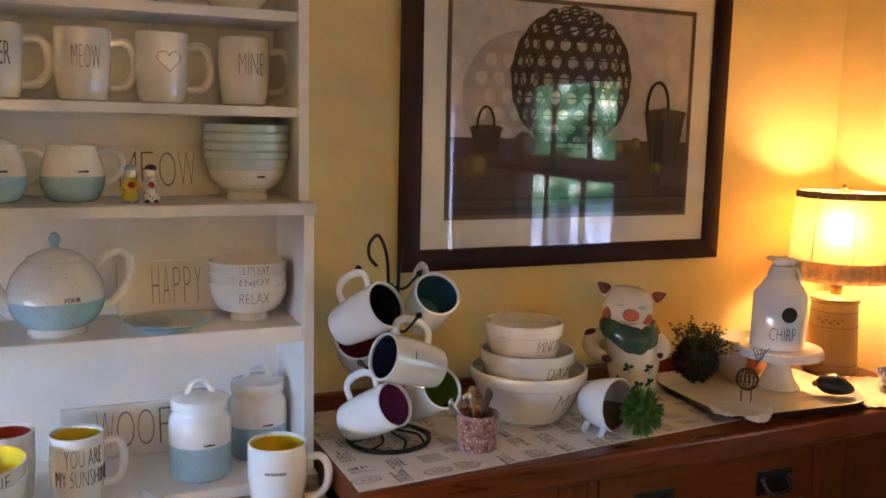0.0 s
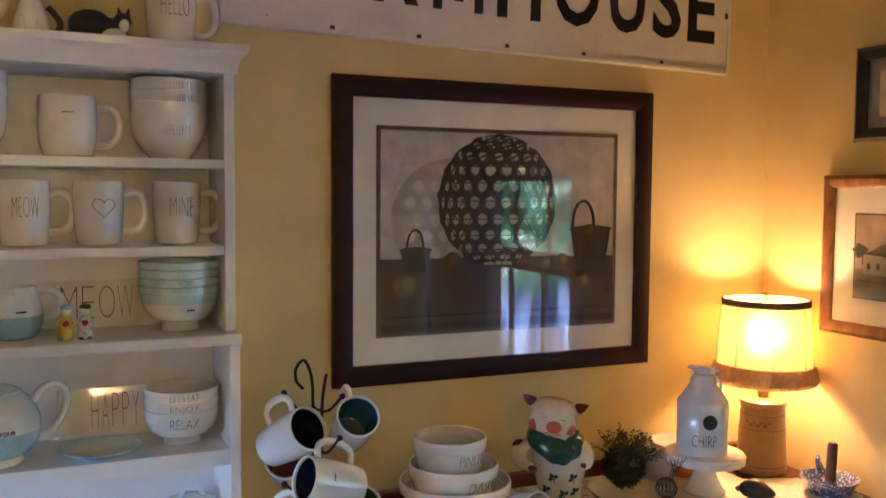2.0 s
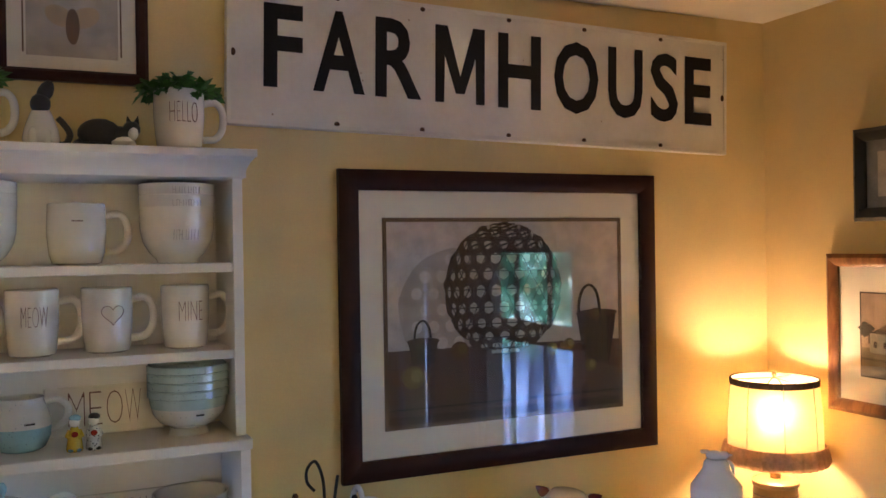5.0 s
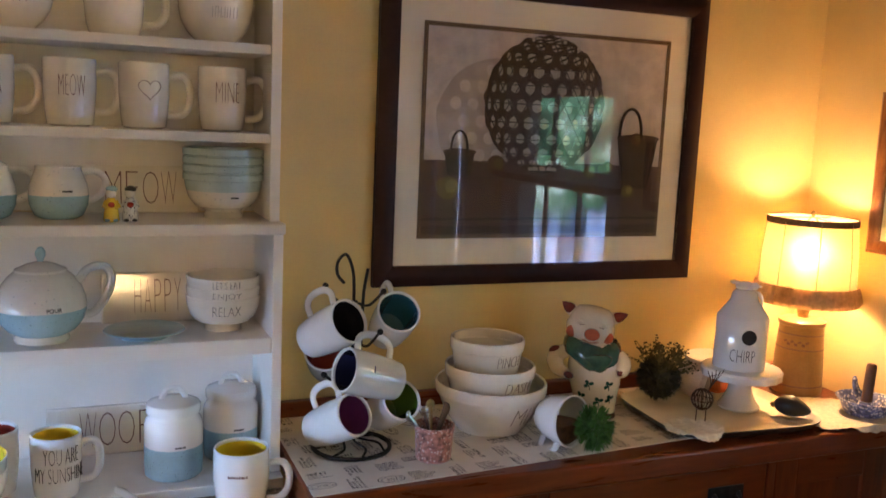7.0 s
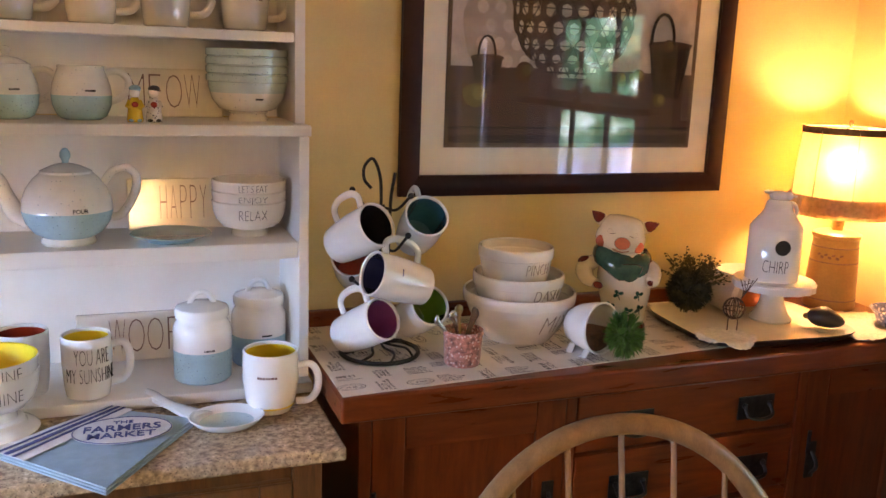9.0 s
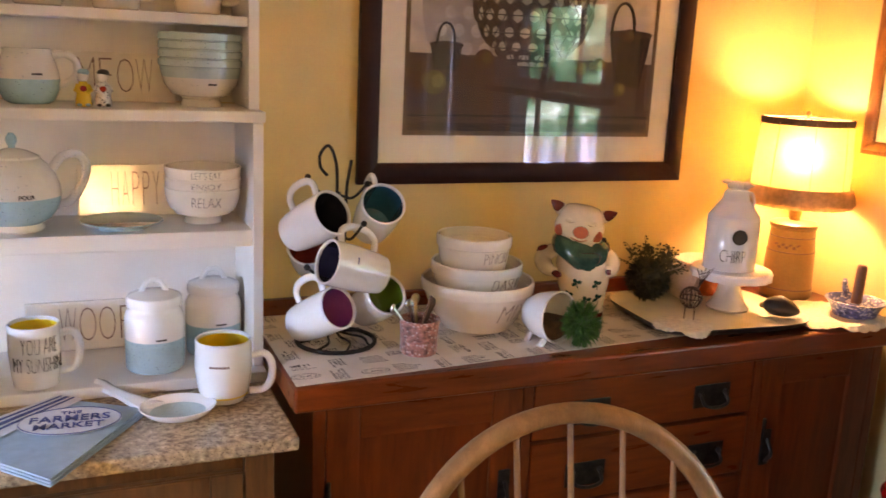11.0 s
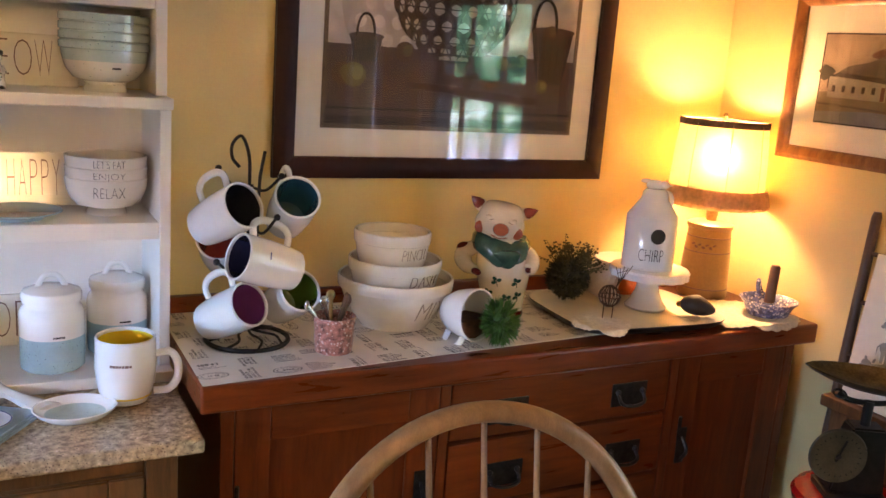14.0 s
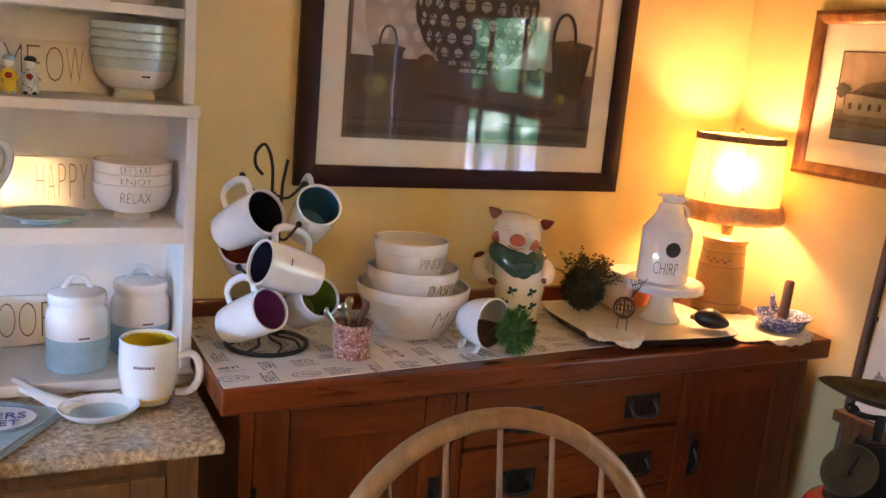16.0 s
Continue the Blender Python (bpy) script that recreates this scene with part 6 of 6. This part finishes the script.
def cake_stand():
    t = thing("cake_stand", "white pedestal cake stand with a scalloped rim", "cake stand", pose(0.763, -0.272, ZT) @ Matrix.Diagonal((1, 1, 1.08, 1)))
    part("pedestal", lathe([(0, 0.0005), (0.044, 0), (0.045, 0.004), (0.036, 0.014), (0.026, 0.034), (0.022, 0.055), (0.026, 0.068), (0.038, 0.0745), (0, 0.075)], 36), "glaze_white", t)
    w = [0.0, 0.0, 0.012, 0.02, 0.0, 0.0, 0.0]
    part("plate", lathe([(0.03, 0.0745), (0.073, 0.0755), (0.081, 0.071), (0.0845, 0.066), (0.086, 0.079), (0.082, 0.083), (0, 0.083)], 72, wave=(w, 18)), "glaze_white", t)


cake_stand()


def birdhouse():
    t = thing("birdhouse", "white ceramic birdhouse with a round hole and the word CHIRP", "birdhouse", pose(0.757, -0.268, ZT + 0.0900, 0, 0, -36) @ Matrix.Diagonal((1, 1, 1.03, 1)))
    r = 0.0545
    bm = lathe([(0, 0.0005), (r, 0), (r, 0.002), (r, 0.108), (r * 0.97, 0.111), (0.031, 0.14), (0.0285, 0.144), (0.026, 0.158), (0.02, 0.164), (0, 0.166)], 40, 0.92)
    part("body", bm, "glaze_white", t)
    # No opening is cut: a black disc stands for the shade inside.
    part("entrance", moved(lathe([(0, 0.002), (0.0148, 0.002), (0.0158, 0.0), (0.0148, -0.004), (0, -0.004)], 24), pose(0.012, -0.0495, 0.073, 90, 0, 12)), "black_clay", t, "round black disc in place of the shaded entrance hole")
    part("lettering", wrap(letters("CHIRP", 0.052, 0.025, -0.024), r * 0.925, 0.033, 2), "ink", t)
    part("bird", merge(ball(-0.002, 0, 0.172, 0.02, 0.010, 0.0105, 14), ball(0.017, 0, 0.173, 0.0105, 0.009, 0.009, 12), ball(-0.022, 0, 0.179, 0.012, 0.007, 0.0045, 10), ball(0.029, 0, 0.173, 0.005, 0.0025, 0.0025, 8)), "glaze_white", t, "small white bird on the roof")
    part("hanger", tube(spline([(0.014, 0, 0.16), (0.03, 0, 0.156), (0.036, 0, 0.138), (0.03, 0, 0.12)]), 0.0042, 8, up=(0, 1, 0)), "glaze_white", t)


birdhouse()


def wire_bird():
    t = thing("wire_bird", "small bird bent from dark rusty wire", "ornament", pose(0.580, -0.374, ZT, 0, 0, -38))
    c = Vector((0, 0, 0.064))
    for k in range(9):
        m = pose(*c, 90 * (k == 0), k * 37, k * 23)
        part("body_loop", moved(tube([(0.0215 * math.cos(a), 0.0205 * math.sin(a), 0) for a in (i * 0.2618 for i in range(24))], 0.0011, 5, closed=True), m @ pose(0, 0, 0, 90, 0, 0)), "rust", t)
    for k in range(5):
        s = (k - 2) * 0.006
        part("tail_wire", tube(spline([(0.010, s * 0.3, 0.081), (0.013 + k * 0.003, s, 0.104), (0.006 + k * 0.008, s, 0.126 - 0.003 * (k % 2))]), 0.0008, 5), "rust", t)
    for z, w in ((0.100, 0.006), (0.113, 0.010)):
        part("tail_wire", tube([(0.019 - w, -w * 0.8, z), (0.019 + w, w * 0.8, z + 0.004)], 0.0008, 5), "rust", t)
    for s in (-0.009, 0.009):
        part("leg", tube(spline([(s, 0, 0.046), (s, 0, 0.022), (s, -0.001, 0.0015)]), 0.0012, 5), "rust", t)
        part("foot", merge(*[tube([(s, 0, 0.0016), (s + dx, dy, 0.0014)], 0.0011, 5) for dx, dy in ((-0.011, -0.009), (0.009, -0.011), (0, 0.009))]), "rust", t)


wire_bird()
t = bowl("bowl", "orange glazed bowl with a flowered white rim", pose(0.793, -0.148, TOP + 0.0005), [(0.03, 0.0), (0.033, 0.014), (0.047, 0.026), (0.057, 0.042), (0.06, 0.056)], "orange", "glaze", band=None)
part("flowered_rim", lathe([(0.0602, 0.0565), (0.0622, 0.058), (0.069, 0.086), (0.067, 0.0865), (0.0592, 0.057)], 36), "glaze", t, "white rim with small flowers")
for k in range(14):
    part("painted_flower", wrap(plate(oval(0, 0, 0.0042, 0.0042, 7, k), 0.0003), 0.0662, 0.073 + 0.004 * (-1) ** k, k * 25.7), "spatter" if k % 2 else "paleblue", t)


def scoop():
    t = thing("scoop", "small black ceramic scoop lying on lace", "scoop", pose(0.828, -0.362, ZT + 0.004, 0, 0, -38) @ Matrix.Scale(0.82, 4))
    bm = ball(0, 0, 0.026, 0.046, 0.03, 0.027, 24)
    for v in bm.verts:
        if v.co.x > 0:
            v.co.z = max(0.0005, v.co.z * (1 - 0.35 * v.co.x / 0.046))
        v.co.z = max(v.co.z, 0.0005)
    part("body", bm, "black_clay", t)
    part("handle", ball(-0.046, 0, 0.024, 0.009, 0.009, 0.008, 12), "brass", t, "short metal knob")


scoop()


def candle_dish():
    t = thing("chamberstick", "blue spatterware candle dish with a finger handle", "candle holder", pose(1.026, -0.372, TOP + 0.0005, 0, 0, 0) @ Matrix.Diagonal((0.94, 0.94, 1, 1)))
    part("dish", lathe([(0, 0.0005), (0.042, 0), (0.046, 0.004), (0.056, 0.026), (0.066, 0.036), (0.067, 0.038), (0.064, 0.0385), (0.053, 0.028), (0.043, 0.008), (0.018, 0.006), (0.016, 0.03), (0.0125, 0.031), (0.0125, 0.009), (0, 0.009)], 44), "spatter_blue", t)
    part("handle", tube(spline([(0.03, 0.045, 0.03), (0.028, 0.058, 0.05), (0.02, 0.056, 0.066), (0.014, 0.05, 0.05), (0.018, 0.044, 0.032)]), 0.005, 10, closed=False), "spatter_blue", t)
    solo("candle", lathe([(0, 0.0), (0.0115, 0.0), (0.0108, 0.1), (0.008, 0.105), (0, 0.106)], 20), "candle", "brown taper candle standing in the blue dish", "candle", pose(1.026, -0.372, TOP + 0.0098, 0, 3, 0))


candle_dish()


def doily(label, cx, cy, r, lift, seed, z, squash=0.8, turn=0.0, hang=None, floor=None):
    """A crumpled cloth mat with a scalloped lace edge."""
    n, rings, thick = 120, 16, 0.0009
    bm = bmesh.new()
    def spot(q, a, j):
        e = q * (1 + 0.22 * noise.noise(Vector((math.cos(a) * 0.8 + seed, math.sin(a) * 0.8, 0.3)))) * (1 + (0.035 * abs(math.sin(15 * a)) if j == rings else 0))
        x, y = e * math.cos(a), e * squash * math.sin(a)
        c, s = math.cos(radians(turn)), math.sin(radians(turn))
        p = Vector((cx + x * c - y * s, cy + x * s + y * c, 0))
        h = 0.5 + 0.5 * noise.noise(Vector((p.x * 26 + seed, p.y * 26, seed))) + 0.35 * noise.noise(Vector((p.x * 70, p.y * 70, seed)))
        p.z = z + thick + lift * max(0.0, h) * (j / rings) ** 1.5
        if hang is not None and p.y < hang:
            d = hang - p.y
            p.z, p.y = z + 0.003 - d * 0.9, hang - 0.003 - 0.25 * d + 0.003 * noise.noise(p * 60)
        if floor is not None:
            p.z = max(p.z - 1.0 * max(0.0, -0.438 - p.y) - 1.0 * max(0.0, 0.505 - p.x), floor + thick)
        return p
    up = [[bm.verts.new(spot(r * j / rings, 2 * math.pi * i / n, j)) for i in range(n)] for j in range(1, rings + 1)]
    down = [[bm.verts.new(v.co - Vector((0, -0.0006 if hang is not None and v.co.z < z else 0, thick))) for v in row] for row in up]
    top, low = bm.verts.new((cx, cy, z + thick)), bm.verts.new((cx, cy, z))
    for i in range(n):
        k = (i + 1) % n
        bm.faces.new((top, up[0][i], up[0][k]))
        bm.faces.new((low, down[0][k], down[0][i]))
        bm.faces.new((up[-1][i], down[-1][i], down[-1][k], up[-1][k]))
        for j in range(rings - 1):
            bm.faces.new((up[j][i], up[j + 1][i], up[j + 1][k], up[j][k]))
            bm.faces.new((down[j][i], down[j][k], down[j + 1][k], down[j + 1][i]))
    return solo("doily", bm, "lace", label, "doily")


doily("crumpled cream lace doily spread under the lamp and over the edge", 0.935, -0.345, 0.15, 0.012, 3.0, TOP + 0.0008, 0.7, -18, -0.4535)
doily("crumpled cream lace doily draped over the corner of the tray", 0.549, -0.400, 0.06, 0.010, 7.0, TOP + 0.0222, 0.82, -22, None, TOP + 0.0028)


# ---- the lamp ----
def table_lamp():
    x, y = LAMP
    t = thing("table_lamp", "lit stoneware jug lamp with a ribbed cloth shade and burlap ruffle", "lamp", pose(x, y, TOP + 0.003))
    part("jug", lathe([(0, 0.0005), (0.055, 0), (0.0575, 0.004), (0.057, 0.018), (0.054, 0.09), (0.05, 0.148), (0.0495, 0.159), (0.053, 0.163), (0.053, 0.171), (0.047, 0.175), (0.02, 0.178), (0, 0.178)], 44), "stoneware", t, "tan stoneware jug with dark painted bands")
    for z, q in ((0.02, 0.0572), (0.106, 0.0531), (0.14, 0.0508)):
        part("painted_band", lathe([(q - 0.001, z), (q + 0.0004, z + 0.0008), (q + 0.0004, z + 0.0028), (q - 0.001, z + 0.0036)], 44), "ink_soft", t)
    for k in range(7):
        a = -55 + (k - 3) * 9
        part("painted_leaf", wrap(plate(oval(0, 0, 0.0045, 0.0025 + 0.001 * (k % 2), 10, 0.4 * (-1) ** k), 0.0003), 0.0524, 0.123 + 0.003 * (-1) ** k, a), "ink_soft", t)
    part("socket", lathe([(0.012, 0.177), (0.012, 0.186), (0.0135, 0.19), (0.0135, 0.21), (0.011, 0.214), (0.011, 0.232), (0.009, 0.238), (0, 0.238)], 20), "brass", t)
    part("harp", tube(spline([(0.012, 0, 0.236), (0.04, 0, 0.28), (0.042, 0, 0.36), (0.0, 0, 0.412), (-0.042, 0, 0.36), (-0.04, 0, 0.28), (-0.012, 0, 0.236)]), 0.0016, 6), "brass", t)
    part("finial", lathe([(0.003, 0.41), (0.004, 0.416), (0.006, 0.42), (0.004, 0.426), (0, 0.428)], 12), "brass", t)
    n, top, bot, z0, z1 = 48, 0.098, 0.108, 0.236, 0.41
    sh = part("shade", lathe([(bot, z0), ((bot + top) / 2 + 0.002, (z0 + z1) / 2), (top, z1), (top - 0.0012, z1), ((bot + top) / 2 + 0.0008, (z0 + z1) / 2), (bot - 0.0012, z0)], n), "shade", t, "glowing cream cloth shade")
    part("top_trim", lathe([(top - 0.0016, z1 - 0.012), (top + 0.0024, z1 - 0.0125), (top + 0.0022, z1 + 0.002), (top - 0.0016, z1 + 0.002)], n), "trim", sh, "dark braid trim")
    for k in range(8):
        a = k * 0.785 + 0.2
        part("rib", tube([((bot + 0.001) * math.cos(a), (bot + 0.001) * math.sin(a), z0), (((bot + top) / 2 + 0.003) * math.cos(a), ((bot + top) / 2 + 0.003) * math.sin(a), (z0 + z1) / 2), ((top + 0.001) * math.cos(a), (top + 0.001) * math.sin(a), z1 - 0.004)], 0.0011, 5), "burlap", sh)
    for k in range(3):
        a = k * 2.094 + 0.4
        part("spider_arm", tube([(0, 0, 0.4115), (top * math.cos(a), top * math.sin(a), z1 - 0.003)], 0.0014, 5), "brass", sh)
    for k, (g, za, zb) in enumerate(((0.0, z0 - 0.020, z0 + 0.012), (0.004, z0 - 0.012, z0 + 0.024))):
        w = [0.02, 0.012, 0.004, 0.004, 0.012, 0.02]
        q = bot + 0.003 + g
        part("ruffle", lathe([(q + 0.006, za), (q + 0.003, (za + zb) / 2), (q - 0.002, zb), (q - 0.003, zb), (q + 0.002, (za + zb) / 2), (q + 0.005, za)], 144, wave=(w, 36)), "burlap", sh, "gathered burlap ruffle")


table_lamp()
PLACE[0] = Matrix()

# ---- beside the buffet ----
def bench():
    t = thing("side_cabinet", "low brown wooden cabinet against the wall", "cabinet", Matrix())
    x0, x1, y0, y1, z = 1.075, WALL_X - 0.004, -1.25, -0.54, 0.80
    part("top", box(x0 - 0.02, x1, y0 - 0.02, y1 + 0.02, z - 0.025, z, 0.004), "maple", t)
    part("body", box(x0, x1 - 0.002, y0, y1, 0.06, z - 0.0255, 0.002), "maple", t)
    for y in (y0, y1 - 0.04):
        part("stile", box(x0 - 0.006, x0 - 0.0005, y, y + 0.04, 0.06, z - 0.026, 0.002), "maple", t)
    part("rail", box(x0 - 0.006, x0 - 0.0005, y0 + 0.041, y1 - 0.041, z - 0.08, z - 0.026, 0.002), "maple", t)
    for y in (y0 + 0.03, y1 - 0.03):
        for x in (x0 + 0.03, x1 - 0.03):
            part("foot", tube([(x, y, 0), (x, y, 0.0595)], 0.02, 10), "maple", t)


BENCH = 0.80
bench()


def ladder():
    t = thing("ladder", "small dark brown wooden ladder leaning on the wall", "ladder", Matrix())
    def at(y, z):
        return Vector((WALL_X - 0.02 - 0.075 * (1.19 - z), y, z))
    for y in (-0.508, -0.86):
        q = 0.0082
        part("rail", tube([at(y, BENCH - 0.0 if y < -0.6 else 0.012), at(y, 1.0), at(y, 1.175), at(y, 1.187)], [q * 1.3, q * 1.3, q * 1.3, q * 0.9], 10), "ladder", t)
    for z in (0.88, 0.995, 1.1):
        part("rung", tube([at(-0.50, z), at(-0.868, z)], 0.005, 8), "ladder", t)


ladder()


def canvas():
    """A white panel with dark shapes of farm animals, one on another."""
    t = thing("canvas", "white canvas with faded dark stacked farm animal shapes", "canvas", pose(WALL_X - 0.085, -0.555 - 0.15, BENCH + 0.001, -7, 0, -90))
    part("panel", box(-0.15, 0.15, -0.016, 0, 0, 0.31, 0.003), "mat", t)
    z, w = 0.04, 0.105
    for k in range(5):
        f = 1 if k % 2 else -1
        b = [plate([(w * (0.5 * math.copysign(abs(math.cos(a)) ** 0.7, math.cos(a))), z + w * (0.38 + 0.2 * math.sin(a) + 0.02 * math.sin(5 * a))) for a in (i * 0.2618 for i in range(24))], 0.0006)]
        b.append(plate(oval(f * w * 0.57, z + w * 0.44, w * 0.13, w * 0.10, 14, 0.5 * f), 0.0006))
        b.append(plate(oval(f * w * 0.68, z + w * 0.38, w * 0.07, w * 0.055, 10), 0.0006))
        for e in (-0.09, 0.09):
            b.append(plate(oval(f * w * 0.53 + e * w, z + w * 0.56, w * 0.028, w * 0.055, 8, -e * 4), 0.0006))
        for q in (-0.38, -0.26, 0.24, 0.36):
            b.append(plate([(q * w - 0.035 * w, z), (q * w + 0.035 * w, z), (q * w + 0.06 * w, z + w * 0.28), (q * w - 0.06 * w, z + w * 0.28)], 0.0006))
        b.append(plate([(-f * w * 0.48, z + w * 0.46), (-f * w * 0.57, z + w * 0.36), (-f * w * 0.56, z + w * 0.16), (-f * w * 0.535, z + w * 0.34), (-f * w * 0.47, z + w * 0.42)][::f], 0.0006))
        a = part("animal_shape", moved(merge(*b), pose(-0.05, -0.0168 - 0.0003 * k, 0)), "art_pencil", t)
        part("pale_saddle", moved(plate(oval(-f * w * 0.06, z + w * 0.40, w * 0.27, w * 0.11, 18), 0.0004), pose(-0.05, -0.0175 - 0.0003 * k, 0)), "art_tan", a)
        z += w * 0.56
        w *= 0.8


canvas()


def stool():
    t = thing("stool", "red enamel kitchen stool with a round seat", "stool", pose(0.935, -0.715, 0))
    zt = 0.688
    part("seat", lathe([(0, zt - 0.03), (0.088, zt - 0.032), (0.104, zt - 0.026), (0.108, zt - 0.012), (0.102, zt - 0.002), (0.088, zt), (0, zt)], 44), "red_enamel", t)
    for k in range(4):
        a = k * 1.5708 + 0.6
        part("leg", tube([(0.085 * math.cos(a), 0.085 * math.sin(a), zt - 0.03), (0.13 * math.cos(a), 0.13 * math.sin(a), 0.0)], 0.011, 10), "red_enamel", t)
    part("ring", tube([(0.112 * math.cos(a), 0.112 * math.sin(a), 0.24) for a in (i * 0.2094 for i in range(30))], 0.006, 8, closed=True), "red_enamel", t)
    return zt


ZST = stool()


def scale():
    t = thing("kitchen_scale", "antique black iron kitchen scale with a brass pan and round dial", "kitchen scale", pose(0.926, -0.711, ZST + 0.0005, 0, 0, -30) @ Matrix.Scale(0.93, 4))
    part("base", box(-0.06, 0.06, -0.045, 0.045, 0, 0.016, 0.005, 2), "iron", t)
    body = bmesh.new()
    prof = [(-0.055, -0.036, 0.0165), (0.055, -0.036, 0.0165), (0.055, 0.036, 0.0165), (-0.055, 0.036, 0.0165), (-0.02, -0.026, 0.15), (0.045, -0.026, 0.15), (0.045, 0.026, 0.15), (-0.02, 0.026, 0.15)]
    v = [body.verts.new(p) for p in prof]
    for f in ((0, 1, 2, 3), (4, 5, 6, 7), (0, 1, 5, 4), (1, 2, 6, 5), (2, 3, 7, 6), (3, 0, 4, 7)):
        body.faces.new([v[i] for i in f])
    bmesh.ops.bevel(body, geom=list(body.edges), offset=0.004, segments=2, affect="EDGES")
    part("body", body, "iron", t)
    dial = part("dial", moved(lathe([(0, 0.0), (0.055, 0.0), (0.057, 0.003), (0.055, 0.008), (0.05, 0.006), (0, 0.006)], 40), pose(-0.05, -0.037, 0.096, 90, 0, 0)), "dial", t, "round tarnished brass dial")
    part("pointer", moved(box(-0.002, 0.002, -0.002, 0, -0.012, 0.037, 0.0005), pose(-0.05, -0.044, 0.096, 0, 18, 0)), "iron", dial, "black pointer")
    part("hub", ball(-0.05, -0.046, 0.096, 0.006, 0.003, 0.006, 10), "iron", dial)
    for k in range(24):
        a = k * 0.2618
        part("tick", moved(box(-0.0008, 0.0008, -0.0436, -0.0432, 0.04, 0.0445, 0), pose(-0.05, 0, 0.096, 0, math.degrees(a), 0)), "iron", dial)
    part("column", tube([(0.01, 0, 0.15), (0.01, 0, 0.2)], 0.01, 12), "iron", t)
    part("crosspiece", tube(spline([(-0.05, 0, 0.212), (-0.03, 0, 0.2), (0.01, 0, 0.196), (0.05, 0, 0.2), (0.07, 0, 0.212)]), 0.006, 8), "iron", t)
    for s in (-0.05, 0.07):
        part("ring", moved(tube([(0.012 * math.cos(a), 0.012 * math.sin(a), 0) for a in (i * 0.393 for i in range(16))], 0.0028, 6, closed=True), pose(s, 0, 0.211, 20, 0, 0)), "iron", t)
    n, rows = 24, []
    for j in range(13):
        row = []
        for i in range(n + 1):
            u, v2 = i / n * 2 - 1, j / 12 * 2 - 1
            wide = 0.074 * max(0.0, 1 - abs(u) ** (1.7 if u < 0 else 3.0)) ** 0.75 + 0.0015
            x, y = u * 0.128, v2 * wide
            row.append((0.01 + x * 0.88 + y * 0.47, y * 0.88 - x * 0.47, 0.222 + 0.028 * v2 * v2 * (wide / 0.072) + 0.026 * u * u))
        rows.append(row)
    bm = shell(rows, 0.0016)
    part("pan", bm, "brass_dark", t, "curved tarnished brass weighing pan")


scale()


# ---- the chair ----
def chair():
    t = thing("windsor_chair", "oak bow-back Windsor chair standing before the buffet", "chair", pose(0.01, -0.87, 0, 0, 0, -8))
    R, zc, sy = 0.22, 0.80, 0.10
    def lean(x, z):
        return Vector((x, 0.0 - (1.045 - z) * sy * 2.2, z))
    pts = []
    for i in range(41):
        a = math.pi * (i / 40)
        pts.append(lean(R * math.cos(a), zc + 0.235 * math.sin(a)))
    low = [lean(R - 0.005 * k * 1.4, zc - 0.37 * k / 6) for k in range(6, 0, -1)]
    pts = low + pts + [Vector((-p.x, p.y, p.z)) for p in low[::-1]]
    part("bow", tube(pts, 0.0165, 12, 0.8, up=(0, 1, 0)), "oak", t, "bent oak bow")
    for k in range(5):
        x = (k - 2) * 0.069
        zt = zc + 0.235 * math.sqrt(max(0, 1 - (x / R) ** 2)) - 0.012
        part("spindle", tube(spline([lean(x * 0.75, 0.448), lean(x * 0.85, 0.62), lean(x * 0.95, 0.8), lean(x, zt)], 6), [0.0036 + 0.0026 * math.sin(math.pi * i / 18) ** 2 for i in range(19)], 10), "oak", t)
    yb = lean(0, 0.45).y
    seat = lathe([(0, 0.405), (0.2, 0.405), (0.225, 0.415), (0.23, 0.435), (0.215, 0.447), (0.12, 0.438), (0, 0.436)], 44)
    part("seat", moved(seat, Matrix.Translation((0, yb - 0.175, 0)) @ Matrix.Diagonal((1.04, 1.0, 1, 1))), "oak", t)
    for sx in (-1, 1):
        for sy2 in (-1, 1):
            part("leg", tube(spline([(sx * 0.14, yb - 0.175 + sy2 * 0.13, 0.408), (sx * 0.165, yb - 0.175 + sy2 * 0.155, 0.25), (sx * 0.19, yb - 0.175 + sy2 * 0.18, 0.0)], 6), [0.012, 0.015, 0.019, 0.021, 0.019, 0.016, 0.014, 0.017, 0.02, 0.018, 0.015, 0.013, 0.012], 12), "oak", t)
    part("stretcher", tube([(-0.17, yb - 0.175, 0.21), (0.17, yb - 0.175, 0.21)], 0.009, 10), "oak", t)
    for sx in (-1, 1):
        part("stretcher", tube([(sx * 0.17, yb - 0.335, 0.21), (sx * 0.17, yb - 0.015, 0.21)], 0.009, 10), "oak", t)


chair()

for y in (-1.3, -1.24):
    s = thing("shaker", "small glass shaker standing on the window shelf", "shaker", pose(WALL_X - 0.045, y, 1.3205), "shakers")
    part("body", lathe([(0, 0), (0.02, 0), (0.021, 0.004), (0.016, 0.045), (0, 0.046)], 16), "steel" if y < -1.25 else "glaze_white", s)
    part("cap", lathe([(0.0165, 0.0455), (0.0165, 0.058), (0.01, 0.064), (0, 0.065)], 16), "steel", s)
